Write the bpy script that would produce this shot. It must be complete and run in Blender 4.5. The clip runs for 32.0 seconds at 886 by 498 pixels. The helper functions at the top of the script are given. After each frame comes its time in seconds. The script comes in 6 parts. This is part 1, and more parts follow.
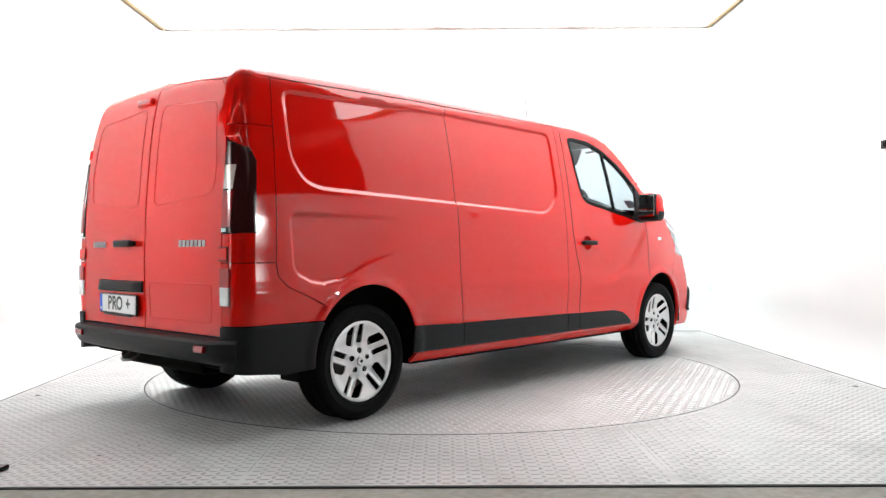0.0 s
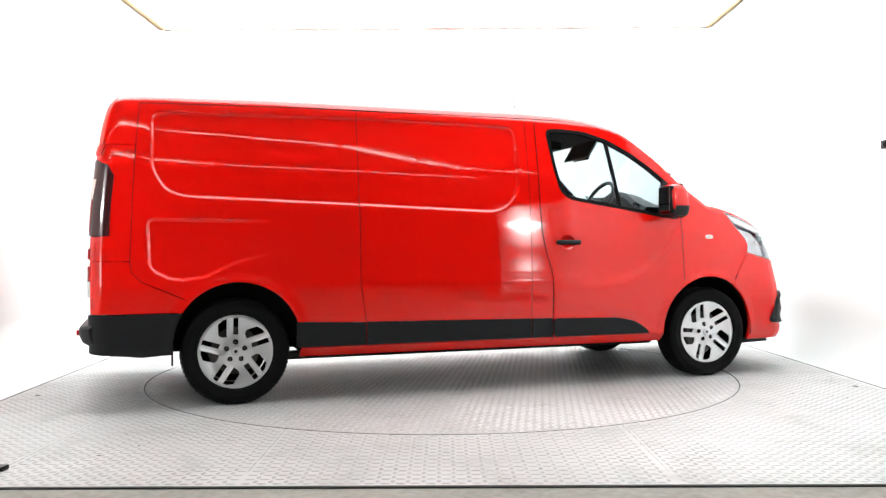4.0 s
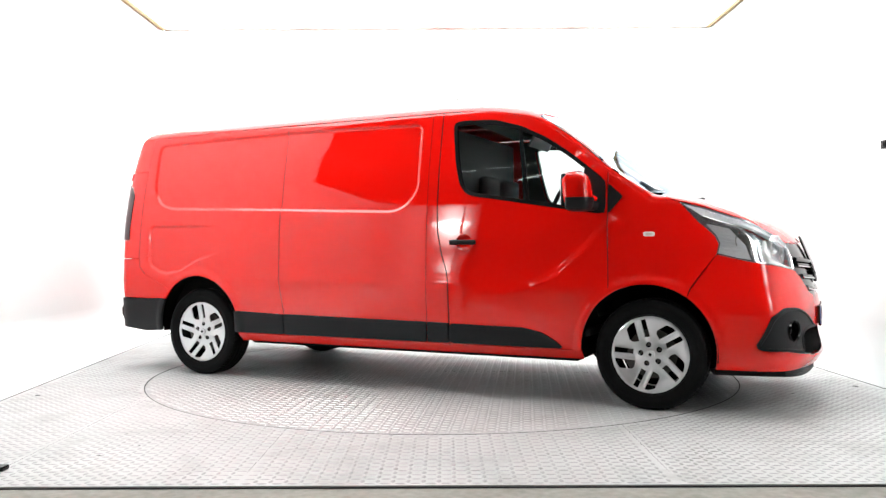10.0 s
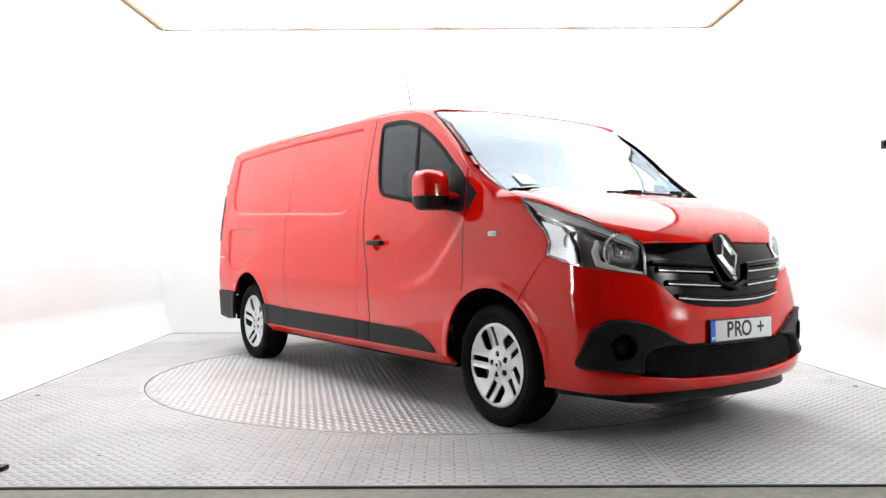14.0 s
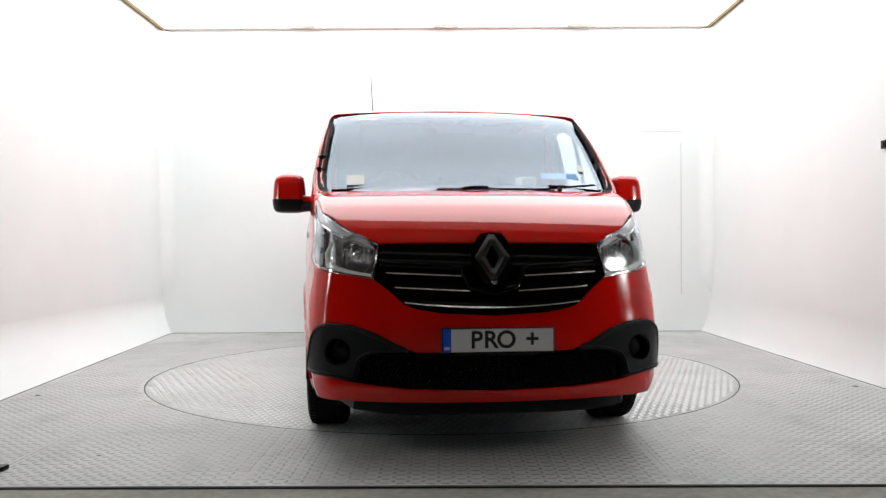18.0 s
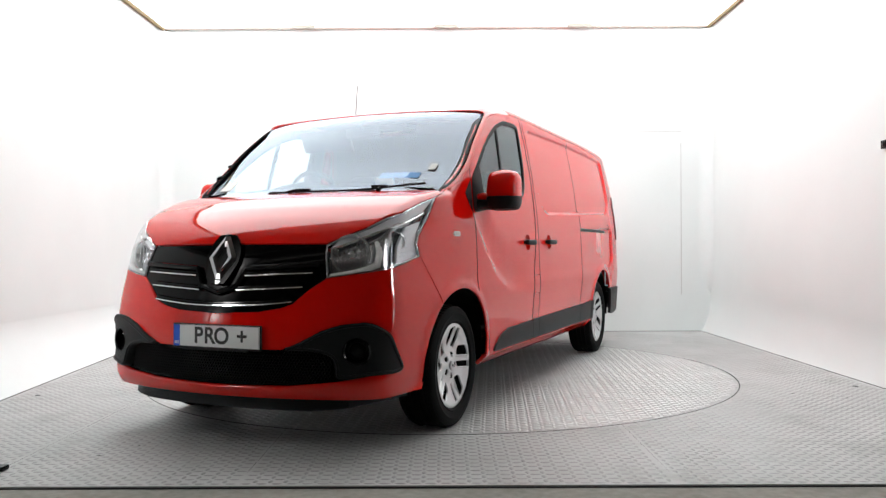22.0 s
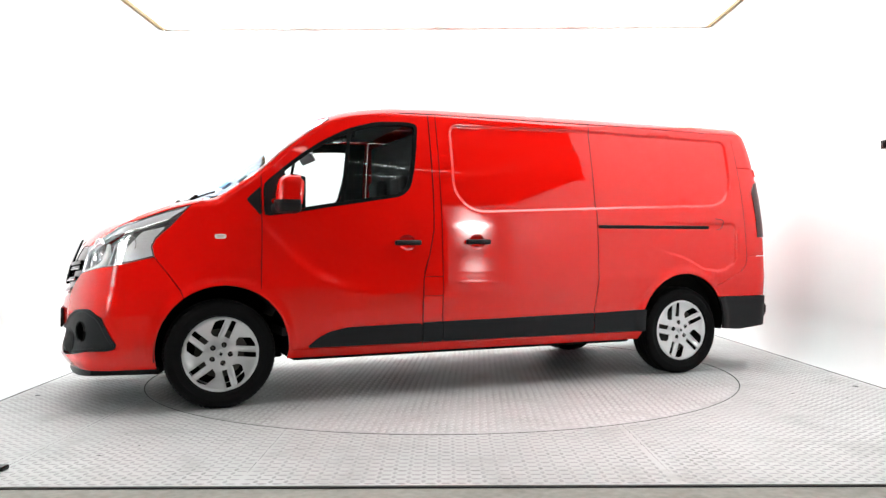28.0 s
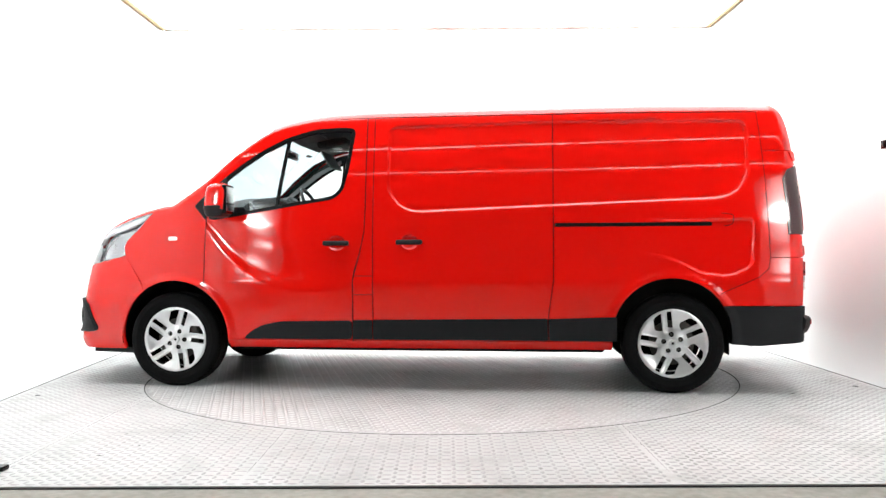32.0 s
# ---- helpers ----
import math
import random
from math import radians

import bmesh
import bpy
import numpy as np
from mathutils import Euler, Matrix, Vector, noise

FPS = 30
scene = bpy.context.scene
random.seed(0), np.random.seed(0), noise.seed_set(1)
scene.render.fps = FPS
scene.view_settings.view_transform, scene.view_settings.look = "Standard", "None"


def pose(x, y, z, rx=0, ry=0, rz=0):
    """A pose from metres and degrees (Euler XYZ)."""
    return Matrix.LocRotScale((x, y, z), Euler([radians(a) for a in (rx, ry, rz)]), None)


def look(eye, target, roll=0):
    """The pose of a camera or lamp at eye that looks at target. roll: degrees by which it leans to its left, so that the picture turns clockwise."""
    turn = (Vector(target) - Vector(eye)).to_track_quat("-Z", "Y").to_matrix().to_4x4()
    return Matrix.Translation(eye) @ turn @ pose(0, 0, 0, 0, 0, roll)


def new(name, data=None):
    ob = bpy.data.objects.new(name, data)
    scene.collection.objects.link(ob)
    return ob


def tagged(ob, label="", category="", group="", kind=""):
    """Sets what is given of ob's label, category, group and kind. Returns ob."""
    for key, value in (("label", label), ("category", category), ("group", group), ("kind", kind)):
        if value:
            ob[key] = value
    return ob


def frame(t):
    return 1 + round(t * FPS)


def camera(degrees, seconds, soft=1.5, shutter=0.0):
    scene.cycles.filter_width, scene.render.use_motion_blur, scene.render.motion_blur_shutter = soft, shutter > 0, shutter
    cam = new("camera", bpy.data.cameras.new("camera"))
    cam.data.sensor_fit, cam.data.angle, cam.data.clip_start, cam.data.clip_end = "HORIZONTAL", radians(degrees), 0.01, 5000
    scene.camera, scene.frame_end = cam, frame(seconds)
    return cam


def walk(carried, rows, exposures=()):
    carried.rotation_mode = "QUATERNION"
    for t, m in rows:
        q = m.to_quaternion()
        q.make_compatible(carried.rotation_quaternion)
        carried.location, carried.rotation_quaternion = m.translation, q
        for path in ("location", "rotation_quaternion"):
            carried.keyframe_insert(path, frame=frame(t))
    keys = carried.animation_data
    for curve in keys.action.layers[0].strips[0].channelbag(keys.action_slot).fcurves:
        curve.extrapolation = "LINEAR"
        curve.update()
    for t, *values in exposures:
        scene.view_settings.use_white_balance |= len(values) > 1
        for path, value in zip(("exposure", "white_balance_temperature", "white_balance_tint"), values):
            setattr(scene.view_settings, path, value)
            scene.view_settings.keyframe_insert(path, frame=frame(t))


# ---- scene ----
# ---------------------------------------------------------------- camera
cam = camera(57.2, 32.0, soft=1.4)
eye = (0.0343, -6.5066, 0.9755)
still = look(eye, (eye[0] - 0.03526, eye[1] + 10.0, eye[2] + 0.00195), -0.265)
EXPOSURES = [(0, 0.18), (3, 0.45), (6, 0.62), (9.5, 0.55), (13, 0.27), (16, -0.22), (19, -0.54), (21.5, -0.48), (24, -0.20), (27, 0.24), (30, 0.52), (32, 0.60)]
walk(cam, [(0, still), (32.0, still)], exposures=EXPOSURES)

# ---------------------------------------------------------------- world and lamps
world = bpy.data.worlds.new("world")
scene.world = world
world.use_nodes = True
wn = world.node_tree.nodes
wn["Background"].inputs[0].default_value = (0.5, 0.55, 0.6, 1)
wn["Background"].inputs[1].default_value = 0.05
CEILING_GLOW = 5.0
STRIP_GLOW = 105.0
PANEL_GLOW = 25.0
HALL_GLOW = 8.0

# turn of the platform: degrees at the start and per second
TURN_START, TURN_RATE = 47.49, -7.309
VAN_SHIFT = Vector((0.0853, -0.0221, 0.0))


# ---------------------------------------------------------------- materials
def material(name):
    m = bpy.data.materials.new(name)
    m.use_nodes = True
    nt = m.node_tree
    return m, nt, nt.nodes["Principled BSDF"]


def put(nt, kind, **values):
    n = nt.nodes.new(kind)
    for k, v in values.items():
        n.inputs[k.replace("_", " ")].default_value = v
    return n


def simple(name, color, rough=0.5, metal=0.0, coat=0.0, grain=0.0, scale=200.0, bump=0.0, spread=0.0, emit=0.0, spec=0.5):
    """A surface with a fine grain and a broad, faint unevenness."""
    m, nt, b = material(name)
    b.inputs["Base Color"].default_value = (*color, 1)
    b.inputs["Roughness"].default_value = rough
    b.inputs["Metallic"].default_value = metal
    b.inputs["Coat Weight"].default_value = coat
    b.inputs["Coat Roughness"].default_value = 0.03
    b.inputs["Specular IOR Level"].default_value = spec
    if emit:
        b.inputs["Emission Color"].default_value = (*color, 1)
        b.inputs["Emission Strength"].default_value = emit
    co = put(nt, "ShaderNodeTexCoord")
    if grain or spread:
        fine = put(nt, "ShaderNodeTexNoise", Scale=scale, Detail=3.0)
        broad = put(nt, "ShaderNodeTexNoise", Scale=1.7, Detail=4.0)
        nt.links.new(co.outputs["Object"], fine.inputs["Vector"])
        nt.links.new(co.outputs["Object"], broad.inputs["Vector"])
        add = put(nt, "ShaderNodeMath")
        add.operation = "MULTIPLY_ADD"
        add.inputs[1].default_value = grain
        nt.links.new(fine.outputs["Fac"], add.inputs[0])
        add2 = put(nt, "ShaderNodeMath")
        add2.operation = "MULTIPLY_ADD"
        add2.inputs[1].default_value = spread
        nt.links.new(broad.outputs["Fac"], add2.inputs[0])
        add2.inputs[2].default_value = 1.0 - 0.5 * (grain + spread)
        nt.links.new(add2.outputs[0], add.inputs[2])
        mul = nt.nodes.new("ShaderNodeVectorMath")
        mul.operation = "SCALE"
        mul.inputs[0].default_value = color
        nt.links.new(add.outputs[0], mul.inputs["Scale"])
        nt.links.new(mul.outputs[0], b.inputs["Base Color"])
    if bump:
        fine2 = put(nt, "ShaderNodeTexNoise", Scale=scale, Detail=2.0)
        nt.links.new(co.outputs["Object"], fine2.inputs["Vector"])
        bp = put(nt, "ShaderNodeBump", Strength=bump, Distance=0.002)
        nt.links.new(fine2.outputs["Fac"], bp.inputs["Height"])
        nt.links.new(bp.outputs["Normal"], b.inputs["Normal"])
    return m


def car_paint(name, color):
    m = simple(name, color, rough=0.42, coat=1.0, grain=0.05, spread=0.04, scale=900.0)
    nt = m.node_tree
    b = nt.nodes["Principled BSDF"]
    b.inputs["Coat IOR"].default_value = 1.56
    b.inputs["Coat Roughness"].default_value = 0.012
    b.inputs["Specular IOR Level"].default_value = 0.0
    # faint orange peel in the clear coat
    co = put(nt, "ShaderNodeTexCoord")
    peel = put(nt, "ShaderNodeTexNoise", Scale=55.0, Detail=1.0)
    nt.links.new(co.outputs["Object"], peel.inputs["Vector"])
    bp = put(nt, "ShaderNodeBump", Strength=0.02, Distance=0.003)
    nt.links.new(peel.outputs["Fac"], bp.inputs["Height"])
    nt.links.new(bp.outputs["Normal"], b.inputs["Coat Normal"])
    return m


def pane_material(name, tint, ior=1.5, sheen=(0.88, 0.96, 1)):
    """Thin glass: a tinted clear film under a mirror gloss."""
    m = bpy.data.materials.new(name)
    m.use_nodes = True
    nt = m.node_tree
    nt.nodes.remove(nt.nodes["Principled BSDF"])
    clear = put(nt, "ShaderNodeBsdfTransparent", Color=(*tint, 1))
    gloss = put(nt, "ShaderNodeBsdfGlossy", Color=(*sheen, 1), Roughness=0.0)
    # gloss rises with the fifth power towards grazing, the same from both sides
    f0 = ((ior - 1) / (ior + 1)) ** 2
    lw = put(nt, "ShaderNodeLayerWeight", Blend=0.5)
    p5 = put(nt, "ShaderNodeMath")
    p5.operation = "POWER"
    p5.inputs[1].default_value = 5.0
    nt.links.new(lw.outputs["Facing"], p5.inputs[0])
    fr = put(nt, "ShaderNodeMath")
    fr.operation = "MULTIPLY_ADD"
    fr.inputs[1].default_value, fr.inputs[2].default_value = 1 - f0, f0
    nt.links.new(p5.outputs[0], fr.inputs[0])
    mix = nt.nodes.new("ShaderNodeMixShader")
    nt.links.new(fr.outputs[0], mix.inputs[0])
    nt.links.new(clear.outputs[0], mix.inputs[1])
    nt.links.new(gloss.outputs[0], mix.inputs[2])
    nt.links.new(mix.outputs[0], nt.nodes["Material Output"].inputs["Surface"])
    return m


def glow(name, color, strength):
    m, nt, b = material(name)
    b.inputs["Base Color"].default_value = (*[0.3 * c for c in color], 1)
    b.inputs["Emission Color"].default_value = (*color, 1)
    b.inputs["Emission Strength"].default_value = strength
    return m


def wall_paint(name, color, rough):
    """White painted board with scuffs and faint roller marks."""
    m = simple(name, color, rough=rough, grain=0.03, spread=0.08, scale=60.0, bump=0.08, spec=0.25)
    return m


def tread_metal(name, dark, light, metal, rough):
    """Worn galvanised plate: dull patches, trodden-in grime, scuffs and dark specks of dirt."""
    m, nt, b = material(name)
    co = put(nt, "ShaderNodeTexCoord")
    broad = put(nt, "ShaderNodeTexNoise", Scale=0.9, Detail=6.0, Roughness=0.6)
    fine = put(nt, "ShaderNodeTexNoise", Scale=70.0, Detail=4.0)
    speck = put(nt, "ShaderNodeTexNoise", Scale=9.0, Detail=5.0)
    grime = put(nt, "ShaderNodeTexNoise", Scale=2.3, Detail=9.0, Roughness=0.72, Distortion=0.6)
    stretch = put(nt, "ShaderNodeMapping", Scale=(1.2, 14.0, 1.0), Rotation=(0.0, 0.0, 0.35))
    scuff = put(nt, "ShaderNodeTexNoise", Scale=2.6, Detail=6.0, Roughness=0.65)
    info = nt.nodes.new("ShaderNodeObjectInfo")
    away = nt.nodes.new("ShaderNodeVectorMath")
    away.operation = "MULTIPLY_ADD"
    away.inputs[1].default_value = (9.0, 7.0, 0.0)
    nt.links.new(info.outputs["Random"], away.inputs[0])
    nt.links.new(co.outputs["Object"], away.inputs[2])
    nt.links.new(away.outputs[0], stretch.inputs["Vector"])
    nt.links.new(stretch.outputs[0], scuff.inputs["Vector"])
    for n in (broad, fine, speck, grime):
        nt.links.new(away.outputs[0], n.inputs["Vector"])

    def ramp(source, lo, hi, first, last):
        r = nt.nodes.new("ShaderNodeValToRGB")
        r.color_ramp.elements[0].position, r.color_ramp.elements[0].color = lo, (*first, 1)
        r.color_ramp.elements[1].position, r.color_ramp.elements[1].color = hi, (*last, 1)
        nt.links.new(source.outputs["Fac"], r.inputs["Fac"])
        return r.outputs["Color"]

    color = ramp(broad, 0.3, 0.7, (0.985 * dark, dark, 0.995 * dark), (0.985 * light, light, 0.995 * light))
    for layer, amount in ((ramp(speck, 0.66, 0.76, (1, 1, 1), (0.5, 0.48, 0.45)), 0.85), (ramp(grime, 0.50, 0.70, (1, 1, 1), (0.66, 0.65, 0.63)), 0.75),
                          (ramp(scuff, 0.60, 0.72, (1, 1, 1), (0.74, 0.73, 0.71)), 0.7)):
        mix = nt.nodes.new("ShaderNodeMix")
        mix.data_type, mix.blend_type = "RGBA", "MULTIPLY"
        mix.inputs["Factor"].default_value = amount
        nt.links.new(color, mix.inputs["A"])
        nt.links.new(layer, mix.inputs["B"])
        color = mix.outputs["Result"]
    nt.links.new(color, b.inputs["Base Color"])
    rr = nt.nodes.new("ShaderNodeMapRange")
    rr.inputs["To Min"].default_value, rr.inputs["To Max"].default_value = rough - 0.06, rough + 0.10
    nt.links.new(grime.outputs["Fac"], rr.inputs["Value"])
    nt.links.new(rr.outputs["Result"], b.inputs["Roughness"])
    b.inputs["Metallic"].default_value = metal
    b.inputs["Specular IOR Level"].default_value = 0.3
    bp = put(nt, "ShaderNodeBump", Strength=0.2, Distance=0.002)
    nt.links.new(fine.outputs["Fac"], bp.inputs["Height"])
    nt.links.new(bp.outputs["Normal"], b.inputs["Normal"])
    return m


RED = car_paint("red_car_paint", (0.66, 0.0045, 0.0022))
BLACK_PLASTIC = simple("grained_black_plastic", (0.010, 0.0105, 0.0115), rough=0.46, grain=0.3, spread=0.15, scale=700, bump=0.25, spec=0.15)
GLOSS_BLACK = simple("gloss_black_plastic", (0.002, 0.002, 0.0022), rough=0.10, grain=0.1, scale=300, spec=0.14)
SEAL = simple("black_rubber_seal", (0.004, 0.004, 0.0043), rough=0.35, grain=0.2, scale=300, spec=0.07)
RUBBER = simple("tyre_rubber", (0.0045, 0.0045, 0.0048), rough=0.65, grain=0.4, spread=0.2, scale=160, bump=0.3, spec=0.07)
ALLOY = simple("silver_alloy_paint", (0.62, 0.63, 0.64), rough=0.30, metal=0.7, coat=0.5, grain=0.04, spread=0.05, scale=500)
STEEL = simple("dull_steel", (0.32, 0.31, 0.30), rough=0.45, metal=0.9, grain=0.2, spread=0.2, scale=90)
RUSTY = simple("sooty_steel", (0.06, 0.055, 0.05), rough=0.7, metal=0.3, grain=0.3, spread=0.3, scale=60)
BADGE = simple("polished_badge_metal", (0.40, 0.40, 0.41), rough=0.10, metal=1.0, grain=0.05, scale=300)
CHROME = simple("chrome", (0.82, 0.82, 0.83), rough=0.08, metal=1.0, grain=0.02, scale=300)
UNDERBODY = simple("underbody_coating", (0.004, 0.004, 0.004), rough=0.85, grain=0.3, spread=0.3, scale=80, spec=0.05)
PILLAR_GREY = simple("grey_pillar_plastic", (0.34, 0.34, 0.34), rough=0.6, grain=0.1, spread=0.1, scale=400)
LINING = simple("grey_headlining", (0.13, 0.13, 0.13), rough=0.9, grain=0.2, spread=0.1, scale=400, bump=0.2)
DARK_TRIM = simple("charcoal_dashboard_plastic", (0.02, 0.0205, 0.0215), rough=0.6, grain=0.25, spread=0.1, scale=500, bump=0.2, spec=0.25)
SEAT_CLOTH = simple("dark_seat_cloth", (0.03, 0.03, 0.033), rough=0.9, grain=0.4, spread=0.2, scale=350, bump=0.3)
SCREEN_GLASS = pane_material("windscreen_glass", (0.74, 0.83, 0.88), 2.15, (0.78, 0.88, 1.0))
SIDE_GLASS = pane_material("side_window_glass", (0.80, 0.85, 0.84), 1.5)
LENS = pane_material("clear_lamp_lens", (0.95, 0.95, 0.95), 1.45)
LAMP_SILVER = simple("lamp_reflector_silver", (0.80, 0.80, 0.82), rough=0.07, metal=0.9, grain=0.05, scale=200)
# wheel cap mark; also deepens the shade inside slots and bolt wells by colour
WHEEL_DARK = simple("wheel_dark", (0.025, 0.025, 0.028), rough=0.2, metal=0.3, grain=0.1, scale=200)
LAMP_INNER = simple("grey_lamp_inside", (0.50, 0.50, 0.52), rough=0.14, metal=0.9, grain=0.06, spread=0.1, scale=150)
LAMP_BRIGHT = simple("bright_lamp_facets", (0.62, 0.63, 0.66), rough=0.42, metal=0.8, grain=0.04, scale=200)
# pale tone stands in for the ceiling mirrored in the headlamp lens
LAMP_CEILING_TONE = simple("pale_ceiling_reflection", (0.66, 0.67, 0.70), rough=0.32, coat=0.6, grain=0.06, spread=0.08, scale=120)
LAMP_WHITE = simple("white_lamp_plastic", (0.75, 0.76, 0.76), rough=0.25, coat=0.5, grain=0.05, scale=200)
TAIL_SMOKE = simple("smoked_red_lamp_plastic", (0.035, 0.003, 0.004), rough=0.14, coat=0.3, grain=0.2, scale=120)
TAIL_RED = simple("red_lamp_plastic", (0.35, 0.012, 0.015), rough=0.12, coat=0.8, grain=0.15, scale=150)
AMBER_CLEAR = simple("clear_indicator_plastic", (0.62, 0.55, 0.50), rough=0.2, coat=0.5, grain=0.05, scale=150)
PLATE_WHITE = simple("white_plate_sheet", (0.70, 0.71, 0.72), rough=0.4, grain=0.03, scale=80)
PLATE_BLUE = simple("blue_plate_band", (0.01, 0.10, 0.70), rough=0.4, grain=0.03, scale=80)
INK = simple("black_lettering", (0.015, 0.015, 0.016), rough=0.5, grain=0.05, scale=80)
PAPER = simple("paper_sheet", (0.75, 0.77, 0.74), rough=0.8, grain=0.05, scale=90)
BLUE_CARD = simple("blue_card", (0.12, 0.32, 0.62), rough=0.7, grain=0.05, scale=90)
WALL = wall_paint("white_wall_paint", (0.70, 0.735, 0.735), 0.6)
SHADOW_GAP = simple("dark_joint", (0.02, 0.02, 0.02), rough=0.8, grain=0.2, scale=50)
GREY_TRIM = simple("grey_aluminium_trim", (0.36, 0.34, 0.30), rough=0.4, metal=0.4, grain=0.05, scale=80)
TAN_TRIM = simple("tan_wooden_batten", (0.20, 0.135, 0.05), rough=0.6, grain=0.3, spread=0.3, scale=40)
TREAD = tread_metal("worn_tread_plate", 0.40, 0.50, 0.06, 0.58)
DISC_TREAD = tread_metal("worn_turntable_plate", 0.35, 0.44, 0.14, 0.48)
# bar colours carry reflections: rubbed turntable bars painted brighter, floor bars darker than the plate
TREAD_BAR = tread_metal("rubbed_glint_tread_bar", 0.46, 0.55, 0.50, 0.30)
DARK_BAR = tread_metal("dark_reflection_tread_bar", 0.27, 0.35, 0.25, 0.40)
PALE_TRIM = simple("pale_grey_trim", (0.42, 0.37, 0.33), rough=0.5, grain=0.1, spread=0.3, scale=30)
CONCRETE = simple("stained_concrete", (0.25, 0.24, 0.215), rough=0.85, grain=0.7, spread=0.9, scale=26, bump=0.4)
HALL_PAINT = simple("dim_hall_wall", (0.30, 0.295, 0.285), rough=0.8, grain=0.15, spread=0.4, scale=20)
CEILING_LIGHT = glow("glowing_ceiling_fabric", (0.965, 1.0, 0.995), CEILING_GLOW)
STRIP_LIGHT = glow("flood_lamp_face", (1.0, 0.99, 0.97), STRIP_GLOW)
# a hot bulb and a weak one show through the lamp's diffuser
nt = STRIP_LIGHT.node_tree
tex = put(nt, "ShaderNodeTexCoord")
level = put(nt, "ShaderNodeMath")
level.operation = "ADD"
for slot, (height, share, tight) in enumerate(((0.92, 0.12, 4.2), (1.66, 1.0, 3.8))):
    shift = put(nt, "ShaderNodeMapping", Location=(0.0, 0.0, -tight * height), Scale=(tight, 1.0, tight))
    ball = nt.nodes.new("ShaderNodeTexGradient")
    ball.gradient_type = "QUADRATIC_SPHERE"
    peak = put(nt, "ShaderNodeMath")
    peak.operation = "MULTIPLY_ADD"
    peak.inputs[1].default_value = STRIP_GLOW * share
    peak.inputs[2].default_value = 0.0
    nt.links.new(tex.outputs["Object"], shift.inputs["Vector"])
    nt.links.new(shift.outputs[0], ball.inputs["Vector"])
    nt.links.new(ball.outputs["Fac"], peak.inputs[0])
    if slot == 0:
        first = peak
    else:
        nt.links.new(first.outputs[0], peak.inputs[2])
        nt.links.new(peak.outputs[0], level.inputs[0])
# and the whole diffuser dims towards its rim
shift = put(nt, "ShaderNodeMapping", Location=(0.0, 0.0, -2.38), Scale=(3.3, 1.0, 1.40))
ball = nt.nodes.new("ShaderNodeTexGradient")
ball.gradient_type = "QUADRATIC_SPHERE"
peak = put(nt, "ShaderNodeMath")
peak.operation = "MULTIPLY_ADD"
peak.inputs[1].default_value = PANEL_GLOW
peak.inputs[2].default_value = 0.12
nt.links.new(tex.outputs["Object"], shift.inputs["Vector"])
nt.links.new(shift.outputs[0], ball.inputs["Vector"])
nt.links.new(ball.outputs["Fac"], peak.inputs[0])
nt.links.new(peak.outputs[0], level.inputs[1])
nt.links.new(level.outputs[0], nt.nodes["Principled BSDF"].inputs["Emission Strength"])
HALL_LIGHT = glow("hall_lamp_tube", (1.0, 0.98, 0.94), HALL_GLOW)


# ---------------------------------------------------------------- mesh helpers
def mesh_object(name, verts, faces, mat, parent=None, smooth=False, normals=None):
    me = bpy.data.meshes.new(name)
    me.from_pydata([tuple(map(float, v)) for v in verts], [], [tuple(map(int, f)) for f in faces])
    me.materials.append(mat)
    if smooth:
        me.polygons.foreach_set("use_smooth", [True] * len(me.polygons))
    if normals is not None:
        me.normals_split_custom_set_from_vertices([tuple(map(float, n)) for n in normals])
    me.update()
    ob = new(name, me)
    ob.parent = parent
    return ob


def part(name, bm, mat, parent, label="", smooth=False):
    """One bmesh as one part of a thing."""
    me = bpy.data.meshes.new(name)
    bm.normal_update()
    bm.to_mesh(me)
    bm.free()
    me.materials.append(mat)
    if smooth:
        me.polygons.foreach_set("use_smooth", [True] * len(me.polygons))
        me.set_sharp_from_angle(angle=radians(35))
    ob = new(name, me)
    ob.parent = parent
    return tagged(ob, label)


def box(bm, lo, hi, bevel=0.0, turn=None, segments=2):
    """A bevelled block between two corners, added to bm."""
    lo, hi = Vector(lo), Vector(hi)
    size = hi - lo
    m = Matrix.Translation((lo + hi) / 2) @ (turn or Matrix()) @ Matrix.Diagonal((*size, 1))
    made = bmesh.ops.create_cube(bm, size=1.0, matrix=m)["verts"]
    if bevel:
        edges = list({e for v in made for e in v.link_edges})
        bmesh.ops.bevel(bm, geom=edges, offset=bevel, segments=segments, affect="EDGES", profile=0.5)
    return bm


def lathe(bm, profile, m=Matrix(), steps=64, closed=False):
    """Turns a profile of (radius, height) round the z axis of m."""
    rings = []
    for i in range(steps):
        a = 2 * math.pi * i / steps
        rings.append([bm.verts.new(m @ Vector((r * math.cos(a), r * math.sin(a), h))) for r, h in profile])
    n = len(profile)
    for i in range(steps):
        p, q = rings[i], rings[(i + 1) % steps]
        for j in range(n if closed else n - 1):
            k = (j + 1) % n
            bm.faces.new((p[j], q[j], q[k], p[k]))
    return bm


